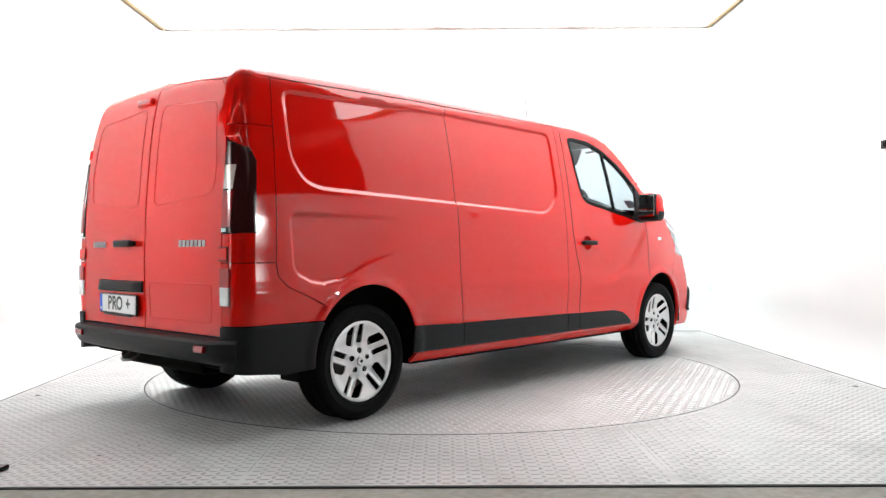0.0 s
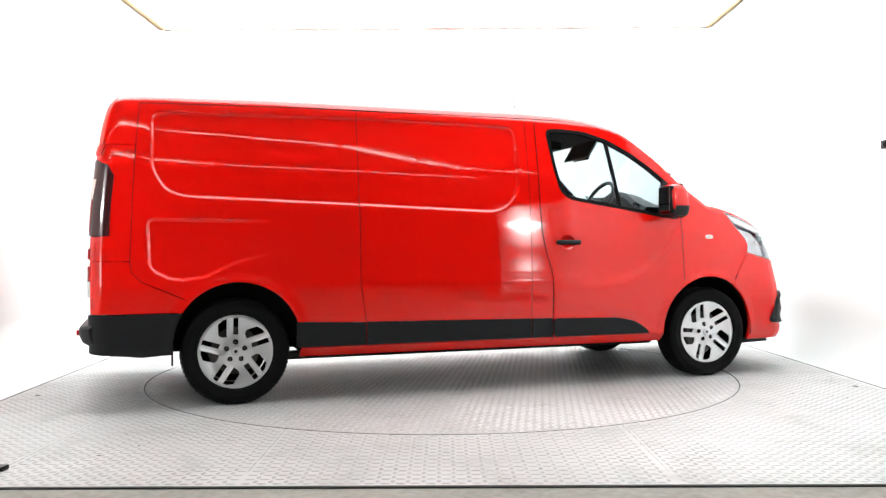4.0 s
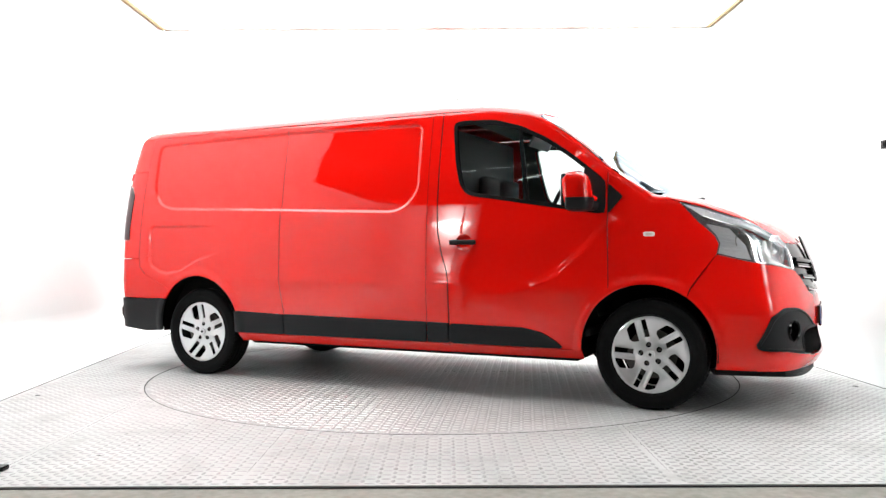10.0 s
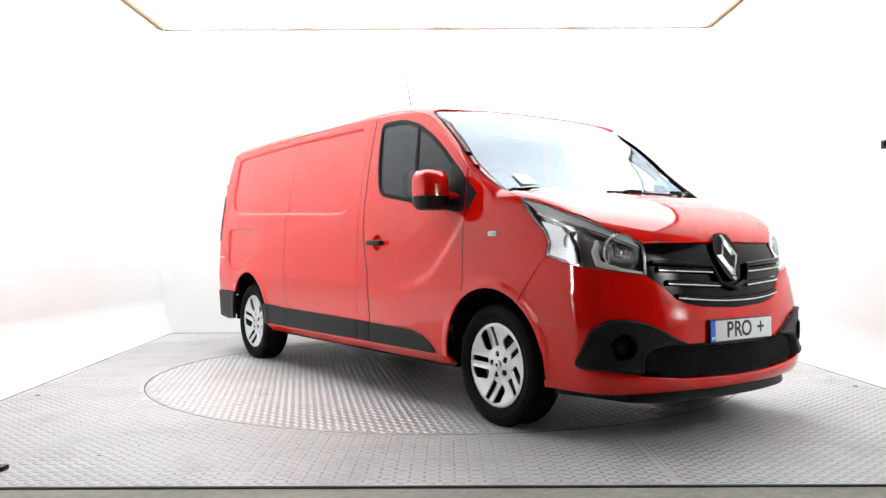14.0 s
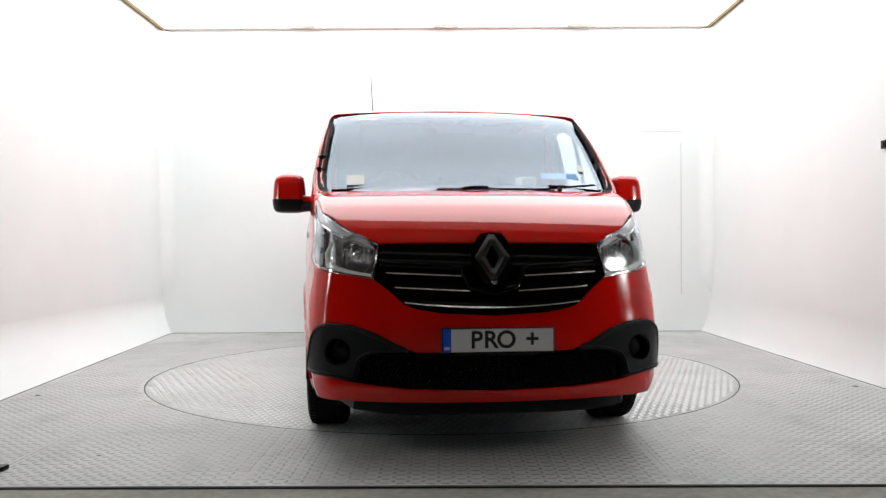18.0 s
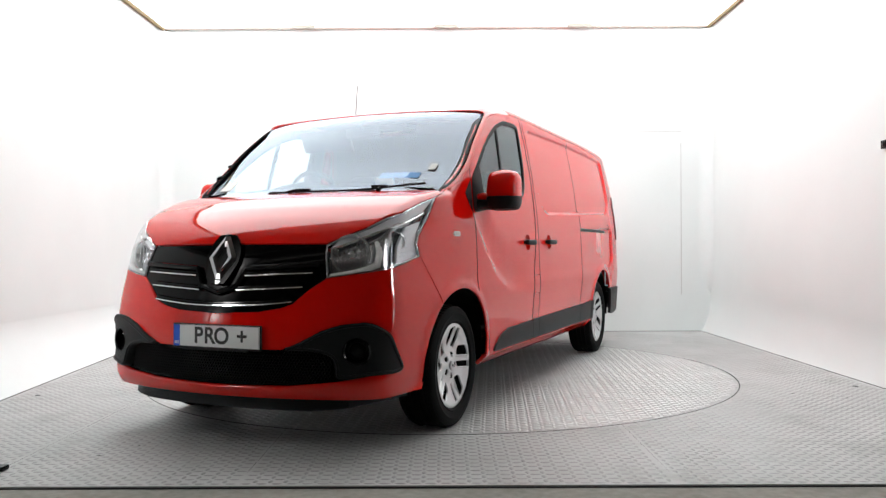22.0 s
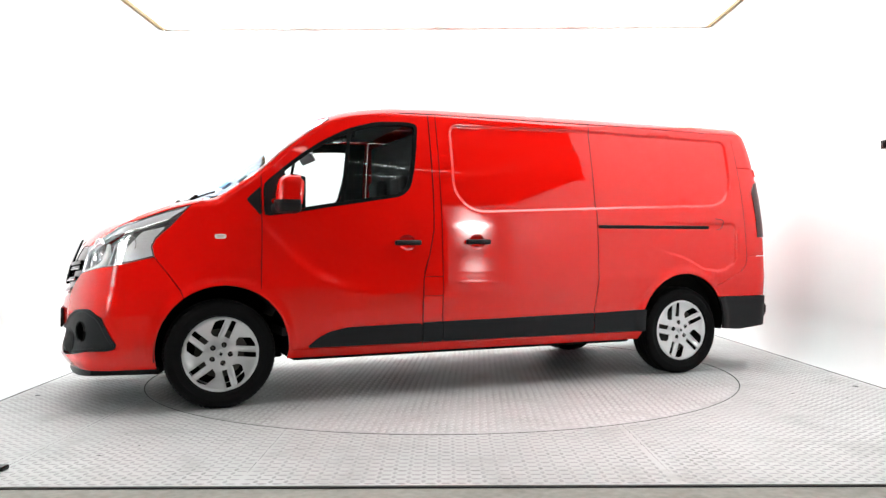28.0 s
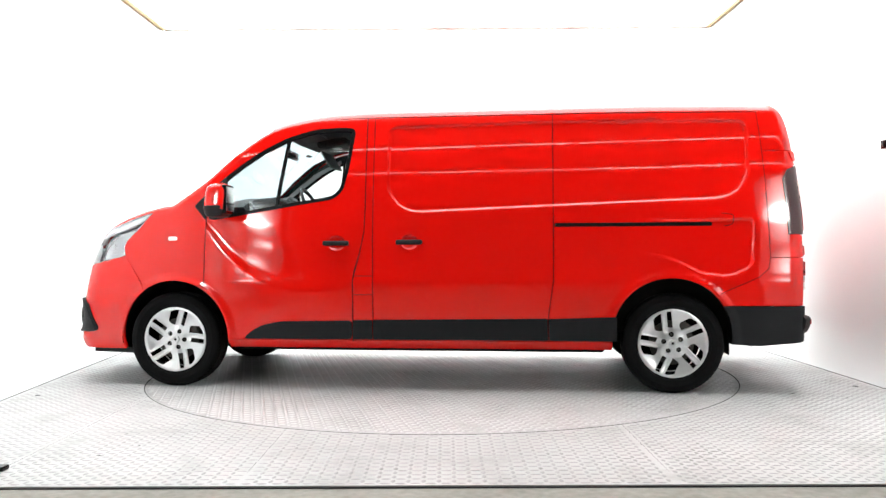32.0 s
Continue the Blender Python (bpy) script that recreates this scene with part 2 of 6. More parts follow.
def tube(bm, points, radius, sides=8, caps=True, flat=1.0):
    """A round bar along points. radius: one number or one for each point."""
    pts = [Vector(p) for p in points]
    rad = radius if isinstance(radius, (list, tuple)) else [radius] * len(pts)
    rings, up = [], None
    for i, p in enumerate(pts):
        d = (pts[min(i + 1, len(pts) - 1)] - pts[max(i - 1, 0)]).normalized()
        if up is None:
            up = d.orthogonal().normalized()
        a = (up - d * up.dot(d)).normalized()
        up = a
        b = d.cross(a)
        rings.append([bm.verts.new(p + rad[i] * (a * math.cos(2 * math.pi * k / sides) + flat * b * math.sin(2 * math.pi * k / sides))) for k in range(sides)])
    for p, q in zip(rings, rings[1:]):
        for k in range(sides):
            bm.faces.new((p[k], p[(k + 1) % sides], q[(k + 1) % sides], q[k]))
    if caps:
        bm.faces.new(rings[0][::-1])
        bm.faces.new(rings[-1])
    bmesh.ops.recalc_face_normals(bm, faces=bm.faces)
    return bm


def prism(bm, outline, depth, place):
    """A plate with the given outline, `depth` thick; place maps (u, v, h) to a point."""
    low = [bm.verts.new(place(u, v, 0.0)) for u, v in outline]
    top = [bm.verts.new(place(u, v, depth)) for u, v in outline]
    n = len(outline)
    bm.faces.new(low[::-1])
    bm.faces.new(top)
    for i in range(n):
        bm.faces.new((low[i], low[(i + 1) % n], top[(i + 1) % n], top[i]))
    bmesh.ops.recalc_face_normals(bm, faces=bm.faces)
    return bm


# ---------------------------------------------------------------- the studio
BACK, LEFT, RIGHT, TOP = 3.06, -3.30, 3.15, 3.592
FRONT = -3.15          # front edge of the raised tread plate floor
HOOD_END, LOW = -1.78, 2.30   # where the lit ceiling and the tall walls end, and the height of the walls before it
FLOOR_LEFT_BACK, FLOOR_LEFT_FRONT = -3.20, -2.72
FLOOR_RIGHT_BACK, FLOOR_RIGHT_FRONT = 3.03, 3.06
DISC = 2.235
HALL = (-9.0, 9.0, -15.0, 5.2)


def slab(name, lo, hi, mat, label, bevel=0.0):
    ob = part(name, box(bmesh.new(), lo, hi, bevel), mat, None)
    return tagged(ob, label, kind="structure")


# hall floor, walls and roof that close the place behind the camera
tagged(slab("ground", (-14, -18, -0.30), (14, 9, -0.010), CONCRETE, "stained grey concrete hall floor before the booth"), category="floor")
x0, x1, y0, z1 = HALL
slab("wall_south", (x0 - 0.2, y0 - 0.2, -0.010), (x1 + 0.2, y0, z1), HALL_PAINT, "dim grey hall wall behind the camera")
slab("wall_west", (x0 - 0.2, y0, -0.010), (x0, 6.0, z1), HALL_PAINT, "dim grey hall side wall")
slab("wall_east", (x1, y0, -0.010), (x1 + 0.2, 6.0, z1), HALL_PAINT, "dim grey hall side wall")
slab("wall_north", (x0, 5.8, -0.010), (x1, 6.0, z1), HALL_PAINT, "dim grey hall wall behind the booth")
slab("hall_ceiling", (x0 - 0.2, y0 - 0.2, z1), (x1 + 0.2, 6.0, z1 + 0.2), HALL_PAINT, "dim grey hall ceiling")

# booth walls: upright boards over a sloping cove
T = 0.08
slab("wall_back", (LEFT - T, BACK, 0.0), (RIGHT + T, BACK + T, TOP + 0.05), WALL, "plain white painted back wall of the photo booth")
slab("wall_left", (LEFT - T, HOOD_END, -0.010), (LEFT, BACK - 0.002, TOP + 0.05), WALL, "plain white painted side wall of the photo booth")
slab("wall_left_low", (LEFT - T, FRONT - 0.05, -0.010), (LEFT, HOOD_END - 0.002, LOW), WALL, "plain white painted low side wall before the booth")
slab("wall_right", (RIGHT, HOOD_END, -0.010), (RIGHT + T, BACK - 0.002, TOP + 0.05), WALL, "plain white painted side wall of the photo booth")
slab("wall_right_low", (RIGHT, FRONT - 0.05, -0.010), (RIGHT + T, HOOD_END - 0.002, LOW), WALL, "plain white painted low side wall before the booth")


# slanting return walls that narrow the booth's opening
for nm, (xa, ya), (xb, yb) in (("wall_return_left", (LEFT, -3.13), (-2.66, -3.52)), ("wall_return_right", (RIGHT, -3.13), (2.66, -3.52))):
    d = Vector((xb - xa, yb - ya, 0))
    m = Matrix.Translation(((xa + xb) / 2, (ya + yb) / 2, LOW / 2)) @ Matrix.Rotation(math.atan2(d.y, d.x), 4, "Z")
    bm = box(bmesh.new(), (-d.length / 2, -0.02, -LOW / 2), (d.length / 2, 0.02, LOW / 2), 0.004)
    bmesh.ops.transform(bm, matrix=m, verts=bm.verts)
    tagged(part(nm, bm, WALL, None), "plain white slanting return wall at the booth opening", kind="structure")


def cove(name, foot_a, foot_b, top_a, top_b, out):
    """A sloping board from the floor's edge up to the wall, with a slight inward curve."""
    verts, faces, n = [], [], 14
    a0 = radians(38)
    for i in range(n + 1):
        a = a0 + (0.5 * math.pi - a0) * i / n
        for f, t in ((foot_a, top_a), (foot_b, top_b)):
            p = Vector(f).lerp(Vector(t), (math.sin(a) - math.sin(a0)) / (1 - math.sin(a0)))
            p.z = f[2] + (t[2] - f[2]) * (1 - math.cos(a) / math.cos(a0))
            verts.append(p)
    for i in range(n):
        faces.append((2 * i, 2 * i + 1, 2 * i + 3, 2 * i + 2))
    k = len(verts)
    verts += [Vector((*(Vector(top_b) + 0.01 * Vector(out)).xy, 0.0)), Vector((*(Vector(top_a) + 0.01 * Vector(out)).xy, 0.0))]
    faces.append((2 * n, 2 * n + 1, k, k + 1))
    ob = mesh_object(name, verts, faces, WALL, smooth=True)
    ob.data.set_sharp_from_angle(angle=radians(30))
    return tagged(ob, "white painted sloping cove board at the wall foot", kind="structure")


CH = 0.43
cove("cove_back", (FLOOR_LEFT_BACK, BACK - 0.012, 0.002), (FLOOR_RIGHT_BACK, BACK - 0.012, 0.002), (LEFT + 0.0, BACK - 0.003, CH), (RIGHT, BACK - 0.003, CH), (0, 1, 0))
cove("cove_left", (FLOOR_LEFT_FRONT, FRONT, 0.002), (FLOOR_LEFT_BACK, BACK - 0.012, 0.002), (LEFT + 0.003, FRONT, CH), (LEFT + 0.003, BACK - 0.004, CH), (-1, 0, 0))
cove("cove_right", (FLOOR_RIGHT_BACK, BACK - 0.012, 0.002), (FLOOR_RIGHT_FRONT, FRONT, 0.002), (RIGHT - 0.003, BACK - 0.004, CH), (RIGHT - 0.003, FRONT, CH), (1, 0, 0))

# the upright corners are rounded off, less and less towards the cove
for nm, cx, sx in (("corner_left", LEFT, 1), ("corner_right", RIGHT, -1)):
    verts, faces = [], []
    levels = ((CH + 0.02, 0.004), (0.50, 0.05), (0.58, 0.09), (0.70, 0.13), (0.85, 0.15), (TOP - 0.041, 0.15))
    for z, r in levels:
        for i in range(13):
            a = 0.5 * math.pi * i / 12
            verts.append((cx + sx * (0.002 + r * (1 - math.cos(a))), BACK - 0.002 - r * (1 - math.sin(a)), z))
    for j in range(len(levels) - 1):
        faces += [(13 * j + i, 13 * j + i + 1, 13 * j + i + 14, 13 * j + i + 13) for i in range(12)]
    tagged(mesh_object(nm, verts, faces, WALL, smooth=True), "white painted rounded upright corner of the booth", kind="structure")

# dark strips drawn in for the gap along the coves' feet
for nm, a, b in (("floor_gap_left", (FLOOR_LEFT_FRONT, FRONT), (FLOOR_LEFT_BACK, BACK - 0.02)), ("floor_gap_right", (FLOOR_RIGHT_FRONT, FRONT), (FLOOR_RIGHT_BACK, BACK - 0.02)), ("floor_gap_back", (FLOOR_LEFT_BACK, BACK - 0.014), (FLOOR_RIGHT_BACK, BACK - 0.014))):
    ob = part(nm, tube(bmesh.new(), [(*a, 0.002), (*b, 0.002)], 0.0028, 6), SHADOW_GAP, None)
    tagged(ob, "thin dark strip drawn for the gap between floor and cove", kind="structure")

# luminous ceiling with its edge trims
slab("ceiling", (LEFT, HOOD_END, TOP), (RIGHT, BACK, TOP + 0.05), CEILING_LIGHT, "glowing white stretched fabric ceiling of the booth")
slab("ceiling_lintel", (LEFT - T, HOOD_END - 0.08, TOP - 0.02), (RIGHT + T, HOOD_END - 0.003, TOP + 0.05), GREY_TRIM, "grey metal edge of the lit ceiling")
slab("trim_back", (LEFT + 0.004, BACK - 0.03, TOP - 0.026), (RIGHT - 0.004, BACK - 0.003, TOP - 0.003), PALE_TRIM, "thin pale grey trim along the ceiling edge", 0.003)
slab("trim_left", (LEFT + 0.003, HOOD_END, TOP - 0.04), (LEFT + 0.04, BACK - 0.032, TOP - 0.003), TAN_TRIM, "thin tan wooden batten along the ceiling edge", 0.003)
slab("trim_right", (RIGHT - 0.04, HOOD_END, TOP - 0.04), (RIGHT - 0.003, BACK - 0.032, TOP - 0.003), TAN_TRIM, "thin tan wooden batten along the ceiling edge", 0.003)

# joints of the hidden service door in the back wall
door_1 = tagged(new("door_1", None), "flush white service door in the back wall, shown by hairline joints", "door", kind="structure")
door_1.location = (2.45, BACK - 0.004, 0.43)
for nm, lo, hi in (("top_joint", (-0.33, -0.001, 1.911), (0.355, 0.002, 1.918)), ("side_joint", (0.349, -0.001, 0.0), (0.356, 0.002, 1.78))):
    part(nm, box(bmesh.new(), lo, hi), simple("grey_joint_" + nm, (0.5, 0.5, 0.5), 0.7), door_1, "thin grey joint")

# switch box on the side wall
switch = tagged(new("wall_switch", None), "small black switch box on the white side wall", "switch")
switch.location = (RIGHT, -0.76, 1.70)
part("box", box(bmesh.new(), (-0.028, -0.03, -0.03), (0.0, 0.03, 0.03), 0.004), GLOSS_BLACK, switch)
part("rocker", box(bmesh.new(), (-0.034, -0.012, -0.016), (-0.027, 0.012, 0.016), 0.002), BLACK_PLASTIC, switch)

# clips that hold the ceiling fabric
for i, x in enumerate((-1.62, 0.05, 1.60)):
    bm = box(bmesh.new(), (-0.14, -0.03, -0.012), (0.14, 0.0, 0.03), 0.004)
    box(bm, (-0.03 + 0.1 * (i - 1), -0.045, -0.022), (0.09 + 0.1 * (i - 1), -0.03, 0.0), 0.004)
    ob = part("ceiling_clip", bm, GREY_TRIM, None)
    ob.location = (x, BACK - 0.10, TOP - 0.03)
    tagged(ob, "small grey clip bracket at the ceiling edge", "bracket", "ceiling clips")

# raised floor: a plate with a round opening, and the turntable in it
def ring_plate(name, mat):
    n = 160
    verts, faces = [], []
    corners = [(FLOOR_LEFT_FRONT, FRONT), (FLOOR_RIGHT_FRONT, FRONT), (FLOOR_RIGHT_BACK, BACK), (FLOOR_LEFT_BACK, BACK)]

    def outward(a):
        d = Vector((math.cos(a), math.sin(a)))
        best = 99.0
        for (ax, ay), (bx, by) in zip(corners, corners[1:] + corners[:1]):
            e = Vector((bx - ax, by - ay))
            det = d.x * -e.y + e.x * d.y
            if abs(det) < 1e-9:
                continue
            t = (ax * -e.y + e.x * ay) / det
            s = (d.x * ay - d.y * ax) / det
            if t > 0 and -1e-6 <= s <= 1 + 1e-6:
                best = min(best, t)
        return d * best

    angles = sorted([2 * math.pi * i / n for i in range(n)] + [math.atan2(y, x) % (2 * math.pi) for x, y in corners])
    for a in angles:
        o = outward(a)
        i = Vector((math.cos(a), math.sin(a))) * (DISC + 0.006)
        verts += [(i.x, i.y, 0.0), (o.x, o.y, 0.0), (o.x, o.y, -0.010), (i.x, i.y, -0.010)]
    m = len(angles)
    for i in range(m):
        p, q = 4 * i, 4 * ((i + 1) % m)
        faces += [(p, p + 1, q + 1, q), (p + 1, p + 2, q + 2, q + 1), (p + 3, p, q, q + 3)]
    return mesh_object(name, verts, faces, mat)


floor = tagged(ring_plate("floor", TREAD), "worn grey steel tread plate floor of the booth", "floor", kind="structure")
# dark strip drawn for the black line along the floor's front edge
slab("front_edge_strip", (-3.4, FRONT - 0.012, -0.009), (3.4, FRONT - 0.001, -0.004), SHADOW_GAP, "thin black strip along the floor's front edge")


def plane_inside(x, y, disc):
    r = np.hypot(x, y)
    if disc:
        return r < DISC - 0.03
    s = (y - FRONT) / (BACK - FRONT)
    left = FLOOR_LEFT_FRONT + s * (FLOOR_LEFT_BACK - FLOOR_LEFT_FRONT)
    right = FLOOR_RIGHT_FRONT + s * (FLOOR_RIGHT_BACK - FLOOR_RIGHT_FRONT)
    return (r > DISC + 0.03) & (x > left + 0.04) & (x < right - 0.04) & (y > FRONT + 0.02) & (y < BACK - 0.05)


SEAMS_X = (-1.96, -0.84, 1.005)


def tread_bar_field(disc, parent, turn, near):
    """The raised bars of the tread plate: short flat lozenges that lie crosswise by turns. Those in the stretch `near` are parts of their own."""
    pitch = 0.0455
    n = int(7.2 / pitch)
    i, j = np.meshgrid(np.arange(-n // 2, n // 2), np.arange(-n // 2, n // 2), indexing="ij")
    i, j = i.ravel(), j.ravel()
    gx, gy = i * pitch, j * pitch
    c, s = math.cos(radians(turn)), math.sin(radians(turn))
    x, y = c * gx - s * gy, s * gx + c * gy
    ang = np.where((i + j) % 2 == 0, radians(45), radians(-45)) + radians(turn)
    keep = plane_inside(x, y, disc)
    if not disc:
        for sx in SEAMS_X:
            keep &= ~((np.abs(x - sx) < 0.010) & (y < 0.0))
    x, y, ang = x[keep], y[keep], ang[keep]
    L, Wd, hgt = 0.0240, 0.0094, 0.0030 if disc else 0.0018
    foot = np.array([(-L, 0, 0), (-0.45 * L, -Wd, 0), (0.45 * L, -Wd, 0), (L, 0, 0), (0.45 * L, Wd, 0), (-0.45 * L, Wd, 0)])
    local = np.concatenate([foot, foot * (0.74, 0.55, 0) + (0, 0, hgt)])
    tri = np.array([q for k in range(6) for q in ((k, (k + 1) % 6, 6 + (k + 1) % 6), (k, 6 + (k + 1) % 6, 6 + k))] + [(6, 7, 8), (6, 8, 9), (6, 9, 10), (6, 10, 11)])
    # bright or dark reflections are put into the bars' colour
    mat = TREAD_BAR if disc else DARK_BAR
    single = (x > near[0]) & (x < near[1]) & (y > near[2]) & (y < near[3])
    one = bpy.data.meshes.new("tread_bar")
    one.from_pydata(local.tolist(), [], tri.tolist())
    one.materials.append(mat)
    for px, py, a in zip(x[single][:300], y[single][:300], ang[single][:300]):
        bar = new("tread_bar", one)
        bar.parent = parent
        bar.matrix_basis = Matrix.Translation((px, py, 0.0)) @ Matrix.Rotation(a, 4, "Z")
    rest = ~single
    rest[np.flatnonzero(single)[300:]] = True
    x, y, ang = x[rest], y[rest], ang[rest]
    ca, sa = np.cos(ang)[:, None], np.sin(ang)[:, None]
    vx = x[:, None] + ca * local[:, 0] - sa * local[:, 1]
    vy = y[:, None] + sa * local[:, 0] + ca * local[:, 1]
    vz = np.broadcast_to(local[:, 2], vx.shape)
    co = np.stack([vx, vy, vz], -1).reshape(-1, 3)
    idx = (tri[None] + 12 * np.arange(len(x))[:, None, None]).reshape(-1)
    me = bpy.data.meshes.new("tread_relief")
    me.vertices.add(len(co))
    me.vertices.foreach_set("co", co.ravel())
    me.loops.add(len(idx))
    me.loops.foreach_set("vertex_index", idx)
    me.polygons.add(len(idx) // 3)
    me.polygons.foreach_set("loop_start", np.arange(0, len(idx), 3))
    me.update(calc_edges=True)
    me.validate()
    me.materials.append(mat)
    ob = new("tread_relief", me)
    ob.parent = parent
    return tagged(ob, kind="stuff")


for sx in SEAMS_X:
    yb = -math.sqrt(DISC ** 2 - sx ** 2) - 0.02 if abs(sx) < DISC else 2.0
    part("plate_joint", box(bmesh.new(), (sx - 0.0008, FRONT + 0.2, -0.003), (sx + 0.0008, yb, 0.0005)), SHADOW_GAP, floor)

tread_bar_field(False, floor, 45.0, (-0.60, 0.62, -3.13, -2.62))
bm = tube(bmesh.new(), [((DISC + 0.003) * math.cos(2 * math.pi * i / 160), (DISC + 0.003) * math.sin(2 * math.pi * i / 160), -0.0025) for i in range(161)], 0.0046, 6, caps=False)
part("rim_gap", bm, SHADOW_GAP, floor, "dark gap round the turntable")

turntable = tagged(new("turntable", None), "round turning platform of worn grey tread plate in the floor", "turntable")
bm = lathe(bmesh.new(), [(0.0, 0.0), (1.1, 0.0), (DISC - 0.004, 0.0), (DISC, -0.004), (DISC, -0.009), (0.0, -0.009)], steps=160)
bmesh.ops.remove_doubles(bm, verts=bm.verts, dist=0.0005)
bmesh.ops.recalc_face_normals(bm, faces=bm.faces)
part("disc", bm, DISC_TREAD, turntable)
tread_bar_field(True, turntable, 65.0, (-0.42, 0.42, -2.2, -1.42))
for a, lo, hi in ((20, -2.2, 2.2), (110, -2.2, 2.2)):
    bm = box(bmesh.new(), (lo, -0.0008, -0.002), (hi, 0.0008, 0.0004))
    bmesh.ops.rotate(bm, verts=bm.verts, matrix=Matrix.Rotation(radians(a), 3, "Z"))
    part("plate_joint", bm, SHADOW_GAP, turntable)

# crumbs of dirt trodden on to the plate
rnd = random.Random(5)
for x, y, r in ((-2.72, -1.04, 0.015), (-1.62, -2.65, 0.010), (-1.50, -2.46, 0.008), (2.90, -0.80, 0.020), (2.34, -1.08, 0.010), (-2.97, -0.32, 0.010), (2.04, -0.87, 0.007), (2.62, -1.25, 0.008)):
    bm = bmesh.new()
    bmesh.ops.create_icosphere(bm, subdivisions=1, radius=r)
    for v in bm.verts:
        v.co *= 0.7 + 0.6 * rnd.random()
        v.co.z = max(v.co.z * 0.12, -0.003)
    crumb = part("dirt_crumb", bm, RUBBER, None)
    crumb.location = (x, y, 0.003)
    tagged(crumb, "small dark crumb of dirt on the tread plate", "dirt", "dirt crumbs")

# door post at the front edge of the booth
post = tagged(new("door_post", None), "thin dark metal post with a black plastic foot", "post")
post.location = (-1.995, -2.90, 0.0)
part("pole", tube(bmesh.new(), [(0, 0, 0.01), (0, 0, 2.4)], 0.011, 10), STEEL, post)
part("foot", box(bmesh.new(), (-0.010, -0.03, 0.0), (0.07, 0.03, 0.022), 0.006), GLOSS_BLACK, post, "black plastic foot")

# flood lamps before the return walls
def flood_lamp(x, turn):
    lamp = tagged(new("flood_lamp", None), "tall narrow white flood lamp before the return wall", "lamp", "flood lamps")
    part("housing", box(bmesh.new(), (-0.31, -0.07, 0.43), (0.31, 0.0, 2.22), 0.01), GLOSS_BLACK, lamp)
    part("light_panel", box(bmesh.new(), (-0.295, -0.004, 0.45), (0.295, 0.012, 2.20), 0.004), STRIP_LIGHT, lamp, "glowing white panel")
    part("stand", tube(bmesh.new(), [(0, -0.035, -0.015), (0, -0.035, 0.90)], 0.02, 10), STEEL, lamp)
    part("base_plate", box(bmesh.new(), (-0.20, -0.06, -0.021), (0.20, 0.16, -0.005), 0.004), STEEL, lamp)
    lamp.matrix_basis = pose(x, -3.24, 0.011, 0, 0, turn)


flood_lamp(-2.58, -36)
flood_lamp(2.80, 37)

# unseen hall beams and ducts, stand-ins for clutter reflected over the low walls
for yy in (-12.0, -9.0, -4.6, -2.6, 1.5):
    slab("hall_beam", (x0, yy - 0.07, z1 - 0.34), (x1, yy + 0.07, z1 - 0.002), GREY_TRIM, "grey steel roof beam, unseen, added for the paint to reflect", 0.01)
for xx in (-6.3, 5.7):
    bm = tube(bmesh.new(), [(xx, y0 + 0.3, 4.35), (xx, 5.6, 4.35)], 0.24, 16)
    tagged(part("hall_duct", bm, GREY_TRIM, None, "", True), "round grey air duct, unseen, added for the paint to reflect", kind="structure")

# tube lamps under the hall ceiling
for yy in (-5.6, -7.1):
    for i in range(9):
        lamp = tagged(new("tube_lamp", None), "white tube lamp under the hall ceiling", "lamp", "hall tube lamps")
        part("tray", box(bmesh.new(), (-0.6, -0.09, 0.02), (0.6, 0.09, 0.07), 0.006), GREY_TRIM, lamp)
        part("tube", tube(bmesh.new(), [(-0.60, 0, 0), (0.60, 0, 0)], 0.014, 10), HALL_LIGHT, lamp, "glowing white tube")
        lamp.location = (-5.2 + 1.3 * i, yy, 4.4)
        part("hanger", tube(bmesh.new(), [(0, 0, 0.07), (0, 0, 0.80)], 0.008, 6), STEEL, lamp)

# ---------------------------------------------------------------- the van's skin
# x forward, y to its left, z up; the origin lies midway between the axles on the ground
def smax(a, b, k):
    h = np.maximum(k - np.abs(a - b), 0.0) / k
    return np.maximum(a, b) + h * h * k * 0.25


def curve(pairs, smooth=0.0, step=0.004):
    """A smooth curve through pairs, as a function."""
    xs, ys = np.array(pairs, float).T
    g = np.arange(xs[0] - 0.5, xs[-1] + 0.5, step)
    v = np.interp(g, xs, ys)
    lo, hi = (ys[1] - ys[0]) / (xs[1] - xs[0]), (ys[-1] - ys[-2]) / (xs[-1] - xs[-2])
    v = np.where(g < xs[0], ys[0] + lo * (g - xs[0]), np.where(g > xs[-1], ys[-1] + hi * (g - xs[-1]), v))
    n = int(smooth / step) | 1
    if n > 1:
        for _ in range(2):
            v = np.convolve(np.pad(v, n // 2, mode="edge"), np.ones(n) / n, mode="valid")
    g0, last = g[0], len(g) - 1.001

    def value(q):
        u = np.clip((q - g0) / step, 0, last)
        i = u.astype(int)
        return v[i] + (u - i) * (v[i + 1] - v[i])

    return value


side_width = curve([(0.2, 0.88), (0.30, 0.917), (0.36, 0.930), (0.50, 0.938), (0.70, 0.953), (0.755, 0.956), (0.80, 0.950), (1.0, 0.944),
                    (1.15, 0.936), (1.27, 0.924), (1.5, 0.893), (1.7, 0.856), (1.85, 0.823), (2.0, 0.79)], 0.045)
roof_line = curve([(-2.8, 1.966), (-1.5, 1.986), (0.3, 1.984), (0.6, 1.968), (0.8, 1.941), (0.98, 1.904), (1.15, 1.862), (1.4, 1.80)], 0.12)
